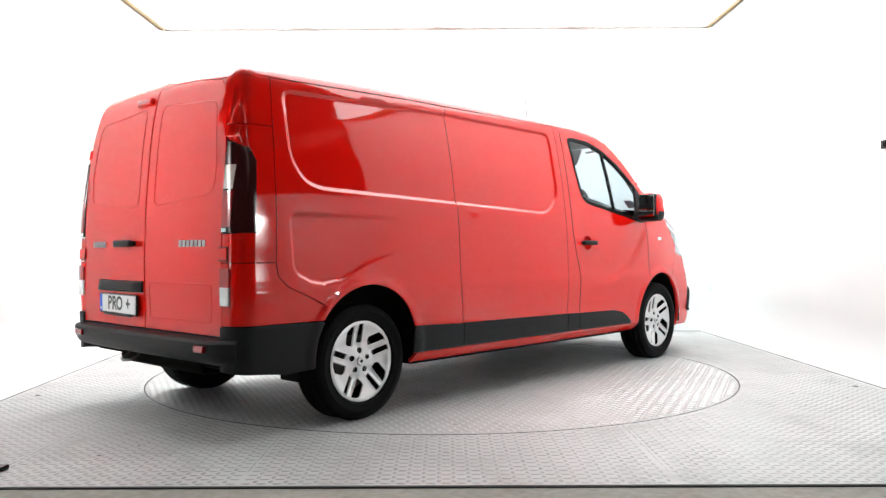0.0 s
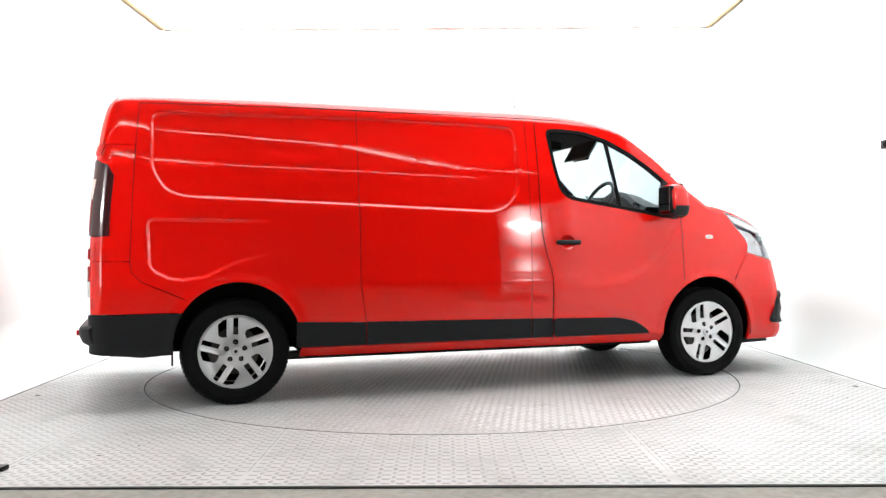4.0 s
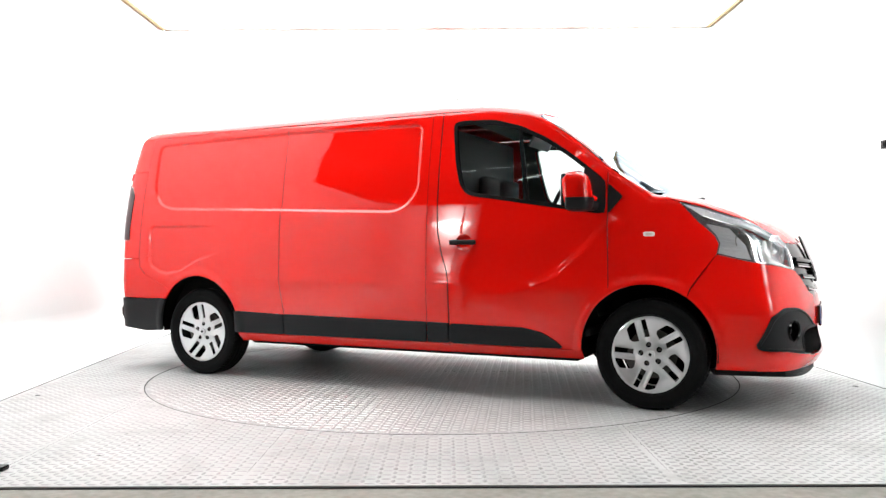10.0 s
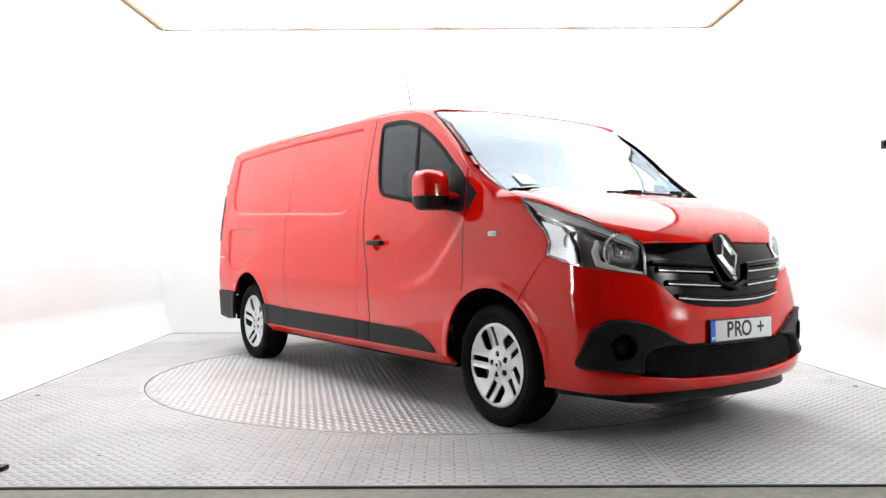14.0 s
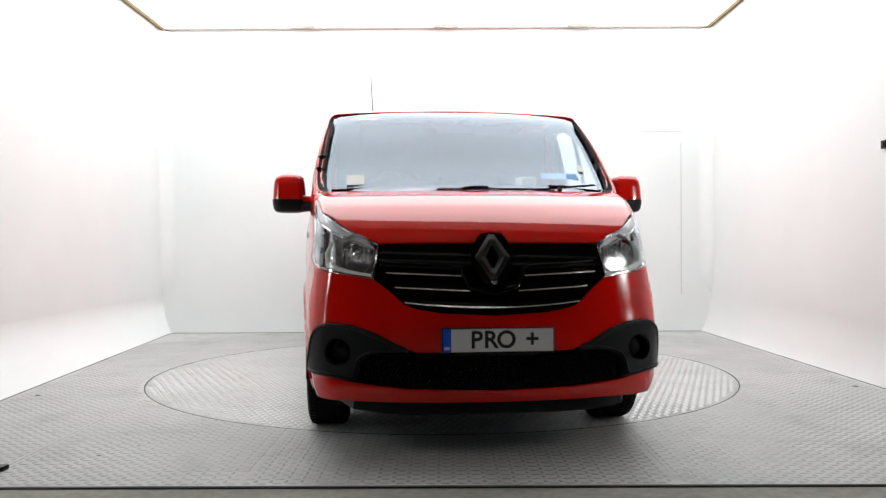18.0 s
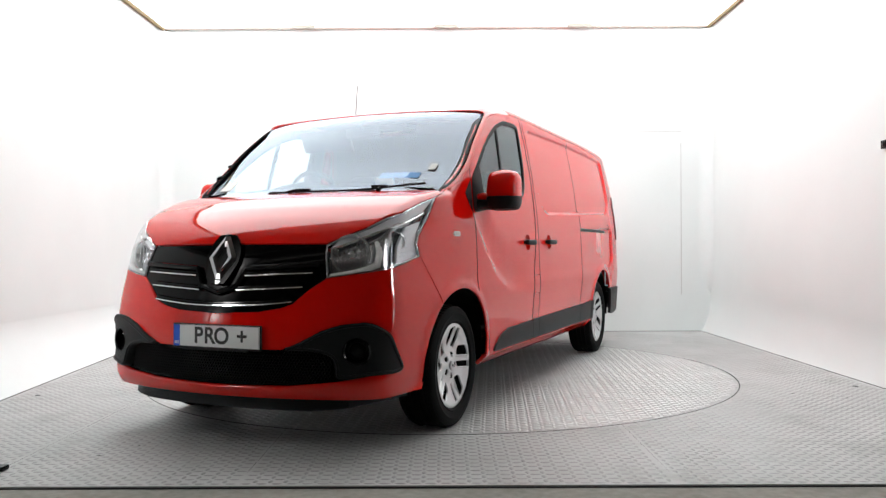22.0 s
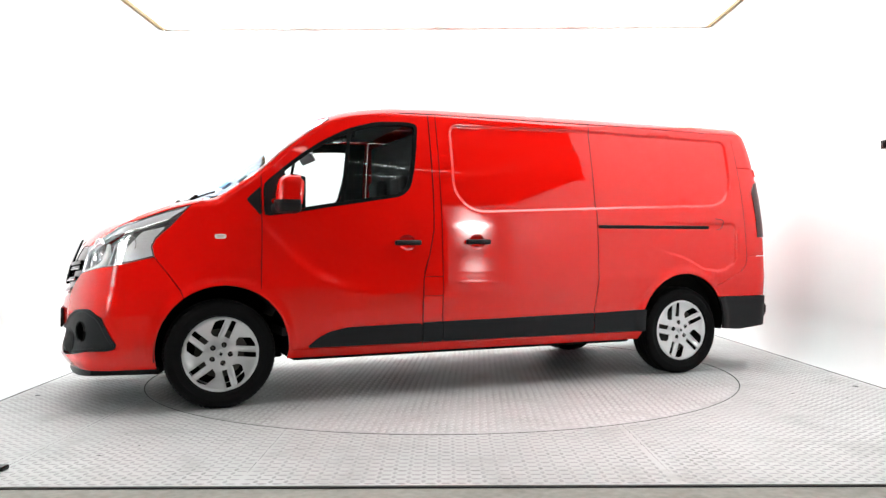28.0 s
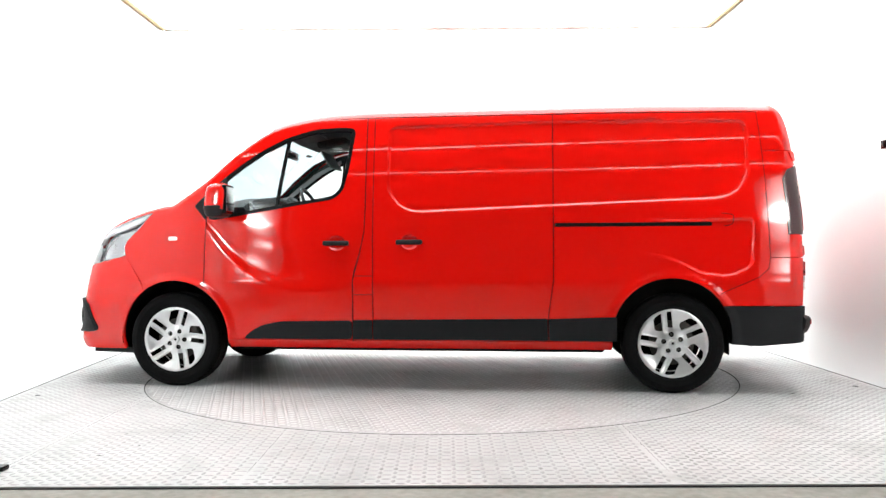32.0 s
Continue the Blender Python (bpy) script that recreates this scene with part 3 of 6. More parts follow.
screen_x = curve([(1.22, 1.985), (1.30, 1.92), (1.48, 1.665), (1.64, 1.49), (1.78, 1.295), (1.85, 1.185), (1.9, 1.105)], 0.08)
hood_line = curve([(1.5, 1.330), (1.8, 1.319), (2.0, 1.292), (2.15, 1.256), (2.3, 1.200), (2.42, 1.135), (2.52, 1.06), (2.60, 0.98), (2.72, 0.84)], 0.06)
nose_x = curve([(0.1, 2.54), (0.22, 2.615), (0.26, 2.655), (0.31, 2.686), (0.36, 2.688), (0.40, 2.672), (0.46, 2.662), (0.60, 2.665), (0.68, 2.652), (0.76, 2.635), (0.85, 2.612), (0.95, 2.587), (1.05, 2.56), (1.3, 2.48)], 0.04)
rear_x = curve([(0.2, 2.60), (0.9, 2.608), (1.2, 2.598), (1.54, 2.570), (1.73, 2.545), (1.87, 2.512), (2.0, 2.475)], 0.10)


def inside_distance(px, pz, poly):
    """Signed distance to a polygon, negative inside."""
    poly = np.asarray(poly, float)
    d = np.full(px.shape, 1e9)
    odd = np.zeros(px.shape, bool)
    for (ax, az), (bx, bz) in zip(poly, np.roll(poly, -1, axis=0)):
        ex, ez = bx - ax, bz - az
        wx, wz = px - ax, pz - az
        t = np.clip((wx * ex + wz * ez) / (ex * ex + ez * ez), 0, 1)
        d = np.minimum(d, (wx - t * ex) ** 2 + (wz - t * ez) ** 2)
        if abs(ez) > 1e-12:
            odd ^= ((az > pz) != (bz > pz)) & (px < ex * (pz - az) / ez + ax)
    return np.where(odd, -1, 1) * np.sqrt(d)


def rounded(points, r, n=5):
    """A closed polygon with its corners rounded."""
    pts = [np.array(p, float) for p in points]
    out = []
    for i, p in enumerate(pts):
        a, b = pts[i - 1], pts[(i + 1) % len(pts)]
        da, db = np.linalg.norm(a - p), np.linalg.norm(b - p)
        ra, rb = min(r, 0.45 * da), min(r, 0.45 * db)
        s, e = p + (a - p) / da * ra, p + (b - p) / db * rb
        for k in range(n + 1):
            t = k / n
            out.append((1 - t) ** 2 * s + 2 * t * (1 - t) * p + t * t * e)
    return np.array(out)


UPPER_PANEL = rounded([(-2.25, 1.84), (-0.9, 1.862), (0.195, 1.845), (0.195, 1.375), (0.10, 1.262), (0.0, 1.225), (-0.97, 1.262), (-2.06, 1.30), (-2.17, 1.34), (-2.25, 1.47)], 0.07)
LOWER_PANEL = rounded([(-2.28, 1.175), (-1.3, 1.165), (-1.3, 1.0), (-1.75, 0.89), (-1.93, 0.80), (-2.11, 0.78), (-2.265, 0.85)], 0.06)


def ramp01(t):
    t = np.clip(t, 0, 1)
    return t * t * (3 - 2 * t)


def side_relief(x, z):
    """Sunk panels and creases pressed into the sides, in metres inwards."""
    d = 0.017 * ramp01((0.004 - inside_distance(x, z, UPPER_PANEL)) / 0.026)
    e = 0.017 * ramp01((0.004 - inside_distance(x, z, LOWER_PANEL)) / 0.019) * ramp01((-1.45 - x) / 0.42)
    # the sweep across the front door: the skin above it lies deeper
    line = np.interp(x, [0.2, 0.81, 1.0, 1.19, 1.335, 1.5], [0.695, 0.70, 0.728, 0.818, 0.944, 1.13])
    s = ramp01((x - 0.40) / 0.5) * ramp01((1.80 - x) / 0.45)
    f = 0.013 * s * ramp01((z - line + 0.022) / 0.088) * ramp01((line + 0.36 - z) / 0.28)
    # flared lips over the wheels
    lip = np.zeros_like(d)
    for cx, cz, r in ((1.735, 0.362, 0.397), (-1.735, 0.385, 0.390)):
        q = np.hypot(x - cx, (z - cz))
        lip = lip + 0.010 * ramp01(1 - np.abs(q - r - 0.012) / 0.055)
    return d + e + f - lip


# the relief is worked out once on a fine grid and then looked up
_rx, _rz = np.arange(-2.8, 2.8, 0.004), np.arange(0.1, 2.1, 0.004)
_grid = side_relief(*np.meshgrid(_rx, _rz, indexing="ij"))


def relief_at(x, z):
    u = np.clip((x + 2.8) / 0.004, 0, len(_rx) - 1.001)
    v = np.clip((z - 0.1) / 0.004, 0, len(_rz) - 1.001)
    i, j = u.astype(int), v.astype(int)
    a, b = u - i, v - j
    return (_grid[i, j] * (1 - a) + _grid[i + 1, j] * a) * (1 - b) + (_grid[i, j + 1] * (1 - a) + _grid[i + 1, j + 1] * a) * b


def skin(x, y, z):
    """Below zero inside the van's body."""
    a = np.abs(y)
    taper = 1 - (0.052 + 0.052 * np.clip((z - 0.6) / 0.5, 0, 1.2)) * np.clip((x - 1.25) / 0.95, 0, 2) ** 2 - 0.018 * np.clip((-1.6 - x) / 0.9, 0, 2) ** 2
    side = a - side_width(z) * taper + relief_at(x, z)
    roof = z - roof_line(x) + 0.030 * a * a
    screen = 0.72 * (x + 0.19 * a * a - screen_x(z))
    hood = 0.93 * (z - hood_line(x + 0.19 * a * a))
    top = np.minimum(hood, smax(roof, screen, 0.05))
    nose = 0.97 * (x + 0.235 * a * a + 0.16 * a ** 8 - nose_x(z))
    tail = -x - rear_x(z) + 0.005 * a * a
    f = smax(side, top, 0.055 + 0.035 * np.clip((z - 1.62) / 0.2, 0, 1) * np.clip((0.9 - x) / 0.5, 0, 1))
    f = smax(f, nose, 0.09)
    f = smax(f, tail, 0.11)
    return smax(f, 0.24 - z, 0.03)


class Chart:
    """A flat or fanned sheet whose points are sent on to the skin along straight lines from outside."""

    def __init__(self, kind, s=1, x0=0.0, y0=0.0):
        self.kind, self.s, self.x0, self.y0 = kind, s, x0, y0

    def line(self, uv):
        u, v = uv[:, 0], uv[:, 1]
        o = np.zeros((len(u), 3))
        d = np.zeros((len(u), 3))
        if self.kind == "side":
            o[:, 0], o[:, 1], o[:, 2], d[:, 1] = u, 0.45 * self.s, v, self.s
            span = 0.75
        elif self.kind == "top":
            o[:, 0], o[:, 1], o[:, 2], d[:, 2] = u, v, 0.7, 1
            span = 1.4
        elif self.kind == "front":
            o[:, 0], o[:, 1], o[:, 2], d[:, 0] = 1.9, u, v, 1
            span = 1.0
        elif self.kind == "rear":
            o[:, 0], o[:, 1], o[:, 2], d[:, 0] = -2.2, u, v, -1
            span = 0.7
        elif self.kind == "fan":
            o[:, 0], o[:, 1], o[:, 2] = self.x0, self.y0, v
            a = u / 0.8
            d[:, 0], d[:, 1] = np.cos(a), np.sin(a)
            span = 1.4
        else:  # lamp: seen from the front quarter, half from above
            e1, e2, w = self.basis()
            base = np.array((1.75, self.s * 0.45, 0.85))
            o = base + u[:, None] * e1 + v[:, None] * e2 - 0.5 * w
            d = np.broadcast_to(w, o.shape).copy()
            span = 1.9
        return o, d, span

    def basis(self):
        w = np.array((0.66, self.s * 0.52, 0.54))
        w = w / np.linalg.norm(w)
        e1 = np.array((-0.52 * self.s, 0.66, 0.0))
        e1 = e1 / np.linalg.norm(e1)
        return e1, np.cross(w, e1), w

    def flat(self, p):
        """The sheet's coordinates of points in space."""
        p = np.asarray(p, float)
        if self.kind == "side":
            return p[:, [0, 2]]
        if self.kind == "top":
            return p[:, [0, 1]]
        if self.kind in ("front", "rear"):
            return p[:, [1, 2]]
        if self.kind == "fan":
            a = np.arctan2(p[:, 1] - self.y0, p[:, 0] - self.x0)
            if self.x0 < 0:
                a = a % (2 * math.pi)
            return np.stack([0.8 * a, p[:, 2]], 1)
        e1, e2, w = self.basis()
        q = p - np.array((1.75, self.s * 0.45, 0.85))
        return np.stack([q @ e1, q @ e2], 1)

    def solid(self, uv, off=0.0):
        """Points on the skin and the outward normals there."""
        uv = np.asarray(uv, float)
        o, d, span = self.line(uv)
        ts = np.linspace(span, 0, 30)
        hi = np.full(len(uv), ts[0])
        lo = np.full(len(uv), 0.0)
        found = np.zeros(len(uv), bool)
        for a, b in zip(ts, ts[1:]):
            p = o + b * d
            f = skin(p[:, 0], p[:, 1], p[:, 2])
            hit = ~found & (f < 0)
            hi[hit], lo[hit] = a, b
            found |= hit
        for _ in range(18):
            mid = (hi + lo) / 2
            p = o + mid[:, None] * d
            f = skin(p[:, 0], p[:, 1], p[:, 2])
            hi, lo = np.where(f > 0, mid, hi), np.where(f > 0, lo, mid)
        p = o + ((hi + lo) / 2)[:, None] * d
        n = skin_normal(p)
        return p + off * n, n


def skin_normal(p, h=0.003):
    g = np.zeros_like(p)
    for k in range(3):
        e = np.zeros(3)
        e[k] = h
        a, b = p + e, p - e
        g[:, k] = skin(a[:, 0], a[:, 1], a[:, 2]) - skin(b[:, 0], b[:, 1], b[:, 2])
    return g / np.linalg.norm(g, axis=1)[:, None]


def dense(loop, step, closed=True):
    """Extra points along a polyline, so that no span is longer than step."""
    loop = np.asarray(loop, float)
    out = []
    ends = np.roll(loop, -1, axis=0) if closed else loop[1:]
    for a, b in zip(loop, ends):
        L = np.linalg.norm(b - a)
        if L < 1e-6:
            continue
        n = max(1, int(math.ceil(L / step)))
        out += [a + (b - a) * k / n for k in range(n)]
    if not closed:
        out.append(loop[-1])
    return np.array(out)


def shrink(loop, d):
    """The closed loop moved inwards by d."""
    loop = np.asarray(loop, float)
    e = np.roll(loop, -1, axis=0) - loop
    area = 0.5 * np.sum(loop[:, 0] * np.roll(loop[:, 1], -1) - np.roll(loop[:, 0], -1) * loop[:, 1])
    sgn = 1 if area > 0 else -1
    n = np.stack([-e[:, 1], e[:, 0]], 1) * sgn
    n = n / np.maximum(np.linalg.norm(n, axis=1), 1e-9)[:, None]
    m = n + np.roll(n, 1, axis=0)
    m = m / np.maximum(np.linalg.norm(m, axis=1), 1e-6)[:, None]
    c = np.clip(np.sum(m * n, axis=1), 0.5, 1)
    return loop + d * m / c[:, None]


from mathutils.geometry import delaunay_2d_cdt


def sheet(chart, outline, holes=(), off=0.0, step=0.035, hem=0.014, gap=0.0022, extra=()):
    """A pressed sheet on the skin: the outline and its holes on the chart, with turned-in edges. Gives points, faces and normals."""
    outline = dense(shrink(outline, gap), step * 0.7)
    holes = [dense(h, step * 0.7) for h in holes]
    loops = [outline, *holes]
    pts, edges = [], []
    for lp in loops:
        k = len(pts)
        pts += list(lp)
        edges += [(k + i, k + (i + 1) % len(lp)) for i in range(len(lp))]
    lo, hi = outline.min(0), outline.max(0)
    gx, gy = np.meshgrid(np.arange(lo[0], hi[0], step), np.arange(lo[1], hi[1], step), indexing="ij")
    cand = [np.stack([gx.ravel(), gy.ravel()], 1)]
    for ex in extra:
        for w in (-0.006, 0.002, 0.010, 0.019, 0.027):
            cand.append(dense(shrink(ex, w), 0.022))
    fixed = [np.array(pts)]
    for q in cand[::-1]:
        d = inside_distance(q[:, 0], q[:, 1], outline)
        ok = d < -0.3 * step
        for h in holes:
            ok &= inside_distance(q[:, 0], q[:, 1], h) > 0.3 * step
        q = q[ok]
        if q is not None and len(fixed) > 1 and len(q):
            other = np.concatenate(fixed[1:])
            near = np.array([np.min(np.sum((other - a) ** 2, axis=1)) for a in q])
            q = q[near > (0.4 * step) ** 2]
        fixed.append(q)
    allp = np.concatenate(fixed)
    vs, _, fs, *_ = delaunay_2d_cdt([Vector(p) for p in allp], edges, [], 0, 1e-6)
    uv = np.array([(v.x, v.y) for v in vs])
    fs = np.array([f for f in fs if len(f) == 3])
    cen = uv[fs].mean(1)
    keep = inside_distance(cen[:, 0], cen[:, 1], outline) < 0
    for h in holes:
        keep &= inside_distance(cen[:, 0], cen[:, 1], h) > 0
    fs = fs[keep]
    used = np.unique(fs)
    remap = np.full(len(uv), -1)
    remap[used] = np.arange(len(used))
    uv, fs = uv[used], remap[fs]
    p, n = chart.solid(uv, off)
    # outward winding
    fn = np.cross(p[fs[:, 1]] - p[fs[:, 0]], p[fs[:, 2]] - p[fs[:, 0]])
    flip = np.sum(fn * n[fs].mean(1), axis=1) < 0
    fs[flip] = fs[flip][:, ::-1]
    return add_hem(p, fs, n, hem)


def add_hem(p, fs, n, hem):
    if not hem:
        return p, [tuple(f) for f in fs], n
    e = np.concatenate([fs[:, [0, 1]], fs[:, [1, 2]], fs[:, [2, 0]]])
    keyed = {}
    for a, b in e:
        keyed[(a, b)] = True
    border = [(a, b) for a, b in keyed if (b, a) not in keyed]
    verts, norms, faces = list(p), list(n), [tuple(f) for f in fs]
    rim = {}
    out = {}
    for a, b in border:
        t = p[b] - p[a]
        w = np.cross(t, n[a])
        w = w / max(np.linalg.norm(w), 1e-9)
        for q in (a, b):
            out[q] = out.get(q, 0) + w
    for q, w in out.items():
        w = w / max(np.linalg.norm(w), 1e-9)
        k = len(verts)
        soft = (n[q] + w) / np.linalg.norm(n[q] + w)
        verts += [p[q] - 0.0012 * n[q] + 0.0010 * w, p[q] - hem * n[q]]
        norms += [soft, w]
        rim[q] = k
    for a, b in border:
        faces.append((b, a, rim[a], rim[b]))
        faces.append((rim[b], rim[a], rim[a] + 1, rim[b] + 1))
    return np.array(verts), faces, np.array(norms)


def pressed(name, chart, outline, mat, parent, label="", **kw):
    """A sheet as one part."""
    v, f, n = sheet(chart, outline, **kw)
    return tagged(mesh_object(name, v, f, mat, parent, True, n), label)


SIDE = {s: Chart("side", s) for s in (1, -1)}
TOPC, FRONTC, REARC, NOSE = Chart("top"), Chart("front"), Chart("rear"), Chart("fan", 1, 1.75, 0.0)
LAMP = {s: Chart("lamp", s) for s in (1, -1)}
CORNER = {s: Chart("fan", s, -2.2, 0.55 * s) for s in (1, -1)}


def on_side(points, s):
    return SIDE[s].solid(dense(points, 0.03, False))[0]


def on_front(points):
    return FRONTC.solid(dense(points, 0.03, False))[0]


def arch(cx, cz, r, a0, a1, n=26):
    return [(cx + r * math.cos(radians(a0 + (a1 - a0) * k / n)), cz + r * math.sin(radians(a0 + (a1 - a0) * k / n))) for k in range(n + 1)]


FRONT_ARCH = (1.735, 0.362, 0.397)
REAR_ARCH = (-1.735, 0.385, 0.390)

van = tagged(new("van", None), "glossy red long panel van with silver alloy wheels on the turntable", "van")

# ---------------------------------------------------------------- body panels
# curves shared by neighbouring panels, in the side view (x, z)
ROOF_EDGE = [(-2.312, 1.895), (-1.2, 1.912), (0.345, 1.912), (0.55, 1.908), (0.75, 1.885), (0.95, 1.838), (1.035, 1.806)]
PILLAR_EDGE = [(1.035, 1.806), (1.16, 1.728), (1.36, 1.580), (1.50, 1.458)]
FENDER_TOP = [(1.50, 1.458), (1.62, 1.375), (1.74, 1.315), (1.84, 1.280), (1.915, 1.255)]
LAMP_REAR = [(1.915, 1.255), (1.945, 1.225), (2.028, 1.131), (2.085, 1.080), (2.122, 1.045), (2.143, 1.0), (2.132, 0.938)]
B_SEAM = [(0.345, 1.912), (0.345, 1.28), (0.352, 1.10), (0.385, 0.94), (0.42, 0.83), (0.432, 0.76), (0.435, 0.335)]
WINDOW = rounded([(0.425, 1.828), (0.50, 1.842), (0.72, 1.832), (0.92, 1.775), (1.10, 1.683), (1.25, 1.583), (1.35, 1.505), (1.485, 1.392), (1.485, 1.188), (1.30, 1.212), (1.00, 1.262),
                  (0.57, 1.330), (0.505, 1.39), (0.465, 1.55)], 0.05)
FOOT = 0.345


def dish_edge(x, z):
    """The rim of a door grip's dish."""
    return np.array([(x + 0.060 * math.cos(a), z + 0.055 * math.sin(a)) for a in [2 * math.pi * k / 28 for k in range(28)]])


def joint(c, points, parent, depth=0.0006, radius=0.0022):
    """The dark gap between two panels."""
    p, n = c.solid(dense(points, 0.04, False), -depth)
    return part("panel_joint", tube(bmesh.new(), [tuple(map(float, q)) for q in p], radius, 6, True), SEAL, parent)


def quarter_seam():
    return [(-2.312, 1.895), (-2.330, 1.69), (-2.348, 1.40), (-2.368, 0.91), (-2.358, 0.84), (-2.30, 0.785), (-2.052, 0.675)]


for s in (-1, 1):
    c = SIDE[s]
    ax, az, ar = FRONT_ARCH
    bx, bz, br = REAR_ARCH
    # front door
    outline = [(0.435, FOOT), *B_SEAM[::-1][1:], *ROOF_EDGE[3:], *PILLAR_EDGE[1:], (1.502, 1.16), (1.512, 0.72), *arch(ax, az, ar, 121, 182), (1.338, FOOT)]
    door = pressed("front_door", c, outline, RED, van, holes=[WINDOW, dish_edge(0.545, 1.02)], step=0.019)
    glass_edge = shrink(WINDOW, 0.022)
    v, f, n = sheet(c, WINDOW, holes=[glass_edge], off=0.002, step=0.03, hem=0.03, gap=-0.001)
    tagged(mesh_object("window_seal", v, f, SEAL, door, True, n), "black rubber window surround")
    v, f, n = sheet(c, glass_edge, off=-0.006, step=0.05, hem=0.004, gap=-0.003)
    pane = mesh_object("window_pane", v, f, SIDE_GLASS, door, True, n)
    pane.visible_shadow = False
    tagged(pane, "clear side window glass")
    bar = [(0.895, 1.775), (0.918, 1.765), (0.998, 1.262), (0.975, 1.265)]
    v, f, n = sheet(c, bar, off=0.0, step=0.03, hem=0.02, gap=0)
    mesh_object("window_divider", v, f, SEAL, door, True, n)
    v, f, n = sheet(c, [(1.355, 1.492), (1.48, 1.392), (1.48, 1.195), (1.31, 1.218), (1.33, 1.30)], off=0.003, step=0.03, hem=0.02, gap=0)
    mesh_object("mirror_base", v, f, BLACK_PLASTIC, door, True, n)
    v, f, n = sheet(c, rounded([(0.437, 0.352), (0.437, 0.482), (0.95, 0.474), (1.08, 0.448), (1.16, 0.405), (1.225, 0.352)], 0.03), off=0.012, step=0.03, hem=0.02, gap=0.001)
    tagged(mesh_object("sill_trim", v, f, BLACK_PLASTIC, door, True, n), "black plastic protection strip")

    # door handle over its dished grip
    def handle(parent, x, z, s=s, c=c, rearward=1):
        hp, hn = c.solid(np.array([(x, z)]))
        w = hp[0]
        bm = bmesh.new()
        box(bm, (x - 0.092, -0.016, z - 0.017), (x + 0.092, 0.016, z + 0.017), 0.011, segments=3)
        bmesh.ops.translate(bm, verts=bm.verts, vec=(0, w[1] + s * 0.024, 0))
        part("door_handle", bm, BLACK_PLASTIC, parent, "black plastic grip handle", True)
        for dx in (-0.0745, 0.0745):
            bm = box(bmesh.new(), (x + dx - 0.0125, min(w[1] - s * 0.004, w[1] + s * 0.022), z - 0.012), (x + dx + 0.0125, max(w[1] - s * 0.004, w[1] + s * 0.022), z + 0.012), 0.003)
            part("handle_mount", bm, BLACK_PLASTIC, parent, "", True)
        # the grip's dish: a shallow bowl pressed into the panel
        bm = bmesh.new()
        rings = []
        for r, dp in ((1.0, -0.001), (0.95, -0.004), (0.82, -0.013), (0.6, -0.020), (0.3, -0.023), (0.0, -0.023)):
            q, _ = c.solid(np.array((x, z)) + r * (dish_edge(x, z) - np.array((x, z))), dp)
            rings.append([bm.verts.new(tuple(map(float, p))) for p in q])
        for p, q in zip(rings, rings[1:]):
            for k in range(28):
                bm.faces.new((p[k], p[(k + 1) % 28], q[(k + 1) % 28], q[k]))
        bmesh.ops.remove_doubles(bm, verts=bm.verts, dist=0.0002)
        bmesh.ops.recalc_face_normals(bm, faces=bm.faces)
        part("grip_dish", bm, RED, parent, "", True)

    handle(door, 0.545, 1.02)

    # mirror: a rounded shell on a short arm
    mz, mx, my = 1.327, 1.338, 1.052 * s
    bm = bmesh.new()
    n_u, n_v = 22, 14
    rows = []
    for i in range(n_v + 1):
        vz = -1 + 2 * i / n_v
        row = []
        for k in range(n_u):
            a = 2 * math.pi * k / n_u
            e = 0.46
            ca, sa = math.cos(a), math.sin(a)
            ux, uy = math.copysign(abs(ca) ** e, ca), math.copysign(abs(sa) ** e, sa)
            t = (1 - abs(vz) ** 4.5) ** 0.4
            depth = 0.078 + 0.016 * ux
            row.append(bm.verts.new((mx + ux * depth * t + 0.012 * vz * -1, my + uy * 0.096 * t * (1 - 0.06 * vz), mz + vz * 0.118)))
        rows.append(row)
    for p, q in zip(rows, rows[1:]):
        for k in range(n_u):
            bm.faces.new((p[k], p[(k + 1) % n_u], q[(k + 1) % n_u], q[k]))
    bm.faces.new(rows[0][::-1])
    bm.faces.new(rows[-1])
    bmesh.ops.recalc_face_normals(bm, faces=bm.faces)
    mirror = part("wing_mirror", bm, RED, door, "red shell over a black lower cover", True)
    bm = bmesh.new()
    rows = []
    for vz, g in ((-0.125, 0.60), (-0.118, 0.86), (-0.10, 0.985), (-0.07, 1.045), (-0.045, 1.06), (-0.043, 0.9)):
        row = []
        for k in range(n_u):
            a = 2 * math.pi * k / n_u
            ca, sa = math.cos(a), math.sin(a)
            ux, uy = math.copysign(abs(ca) ** 0.55, ca), math.copysign(abs(sa) ** 0.55, sa)
            row.append(bm.verts.new((mx + ux * (0.074 + 0.018 * ux) * g + 0.008, my + uy * 0.096 * g, mz + vz)))
        rows.append(row)
    for p, q in zip(rows, rows[1:]):
        for k in range(n_u):
            bm.faces.new((p[k], p[(k + 1) % n_u], q[(k + 1) % n_u], q[k]))
    bm.faces.new(rows[0][::-1])
    bmesh.ops.recalc_face_normals(bm, faces=bm.faces)
    part("lower_cover", bm, BLACK_PLASTIC, mirror, "black plastic lower cover", True)
    bm = bmesh.new()
    box(bm, (mx - 0.069, my - 0.083, mz - 0.100), (mx - 0.030, my + 0.083, mz + 0.100), 0.014, segments=3)
    part("mirror_frame", bm, GLOSS_BLACK, mirror, "black frame behind the red shell", True)
    bm = box(bmesh.new(), (mx - 0.072, my - 0.070, mz - 0.03), (mx - 0.064, my + 0.070, mz + 0.086), 0.003)
    part("mirror_glass", bm, CHROME, mirror, "mirror glass")
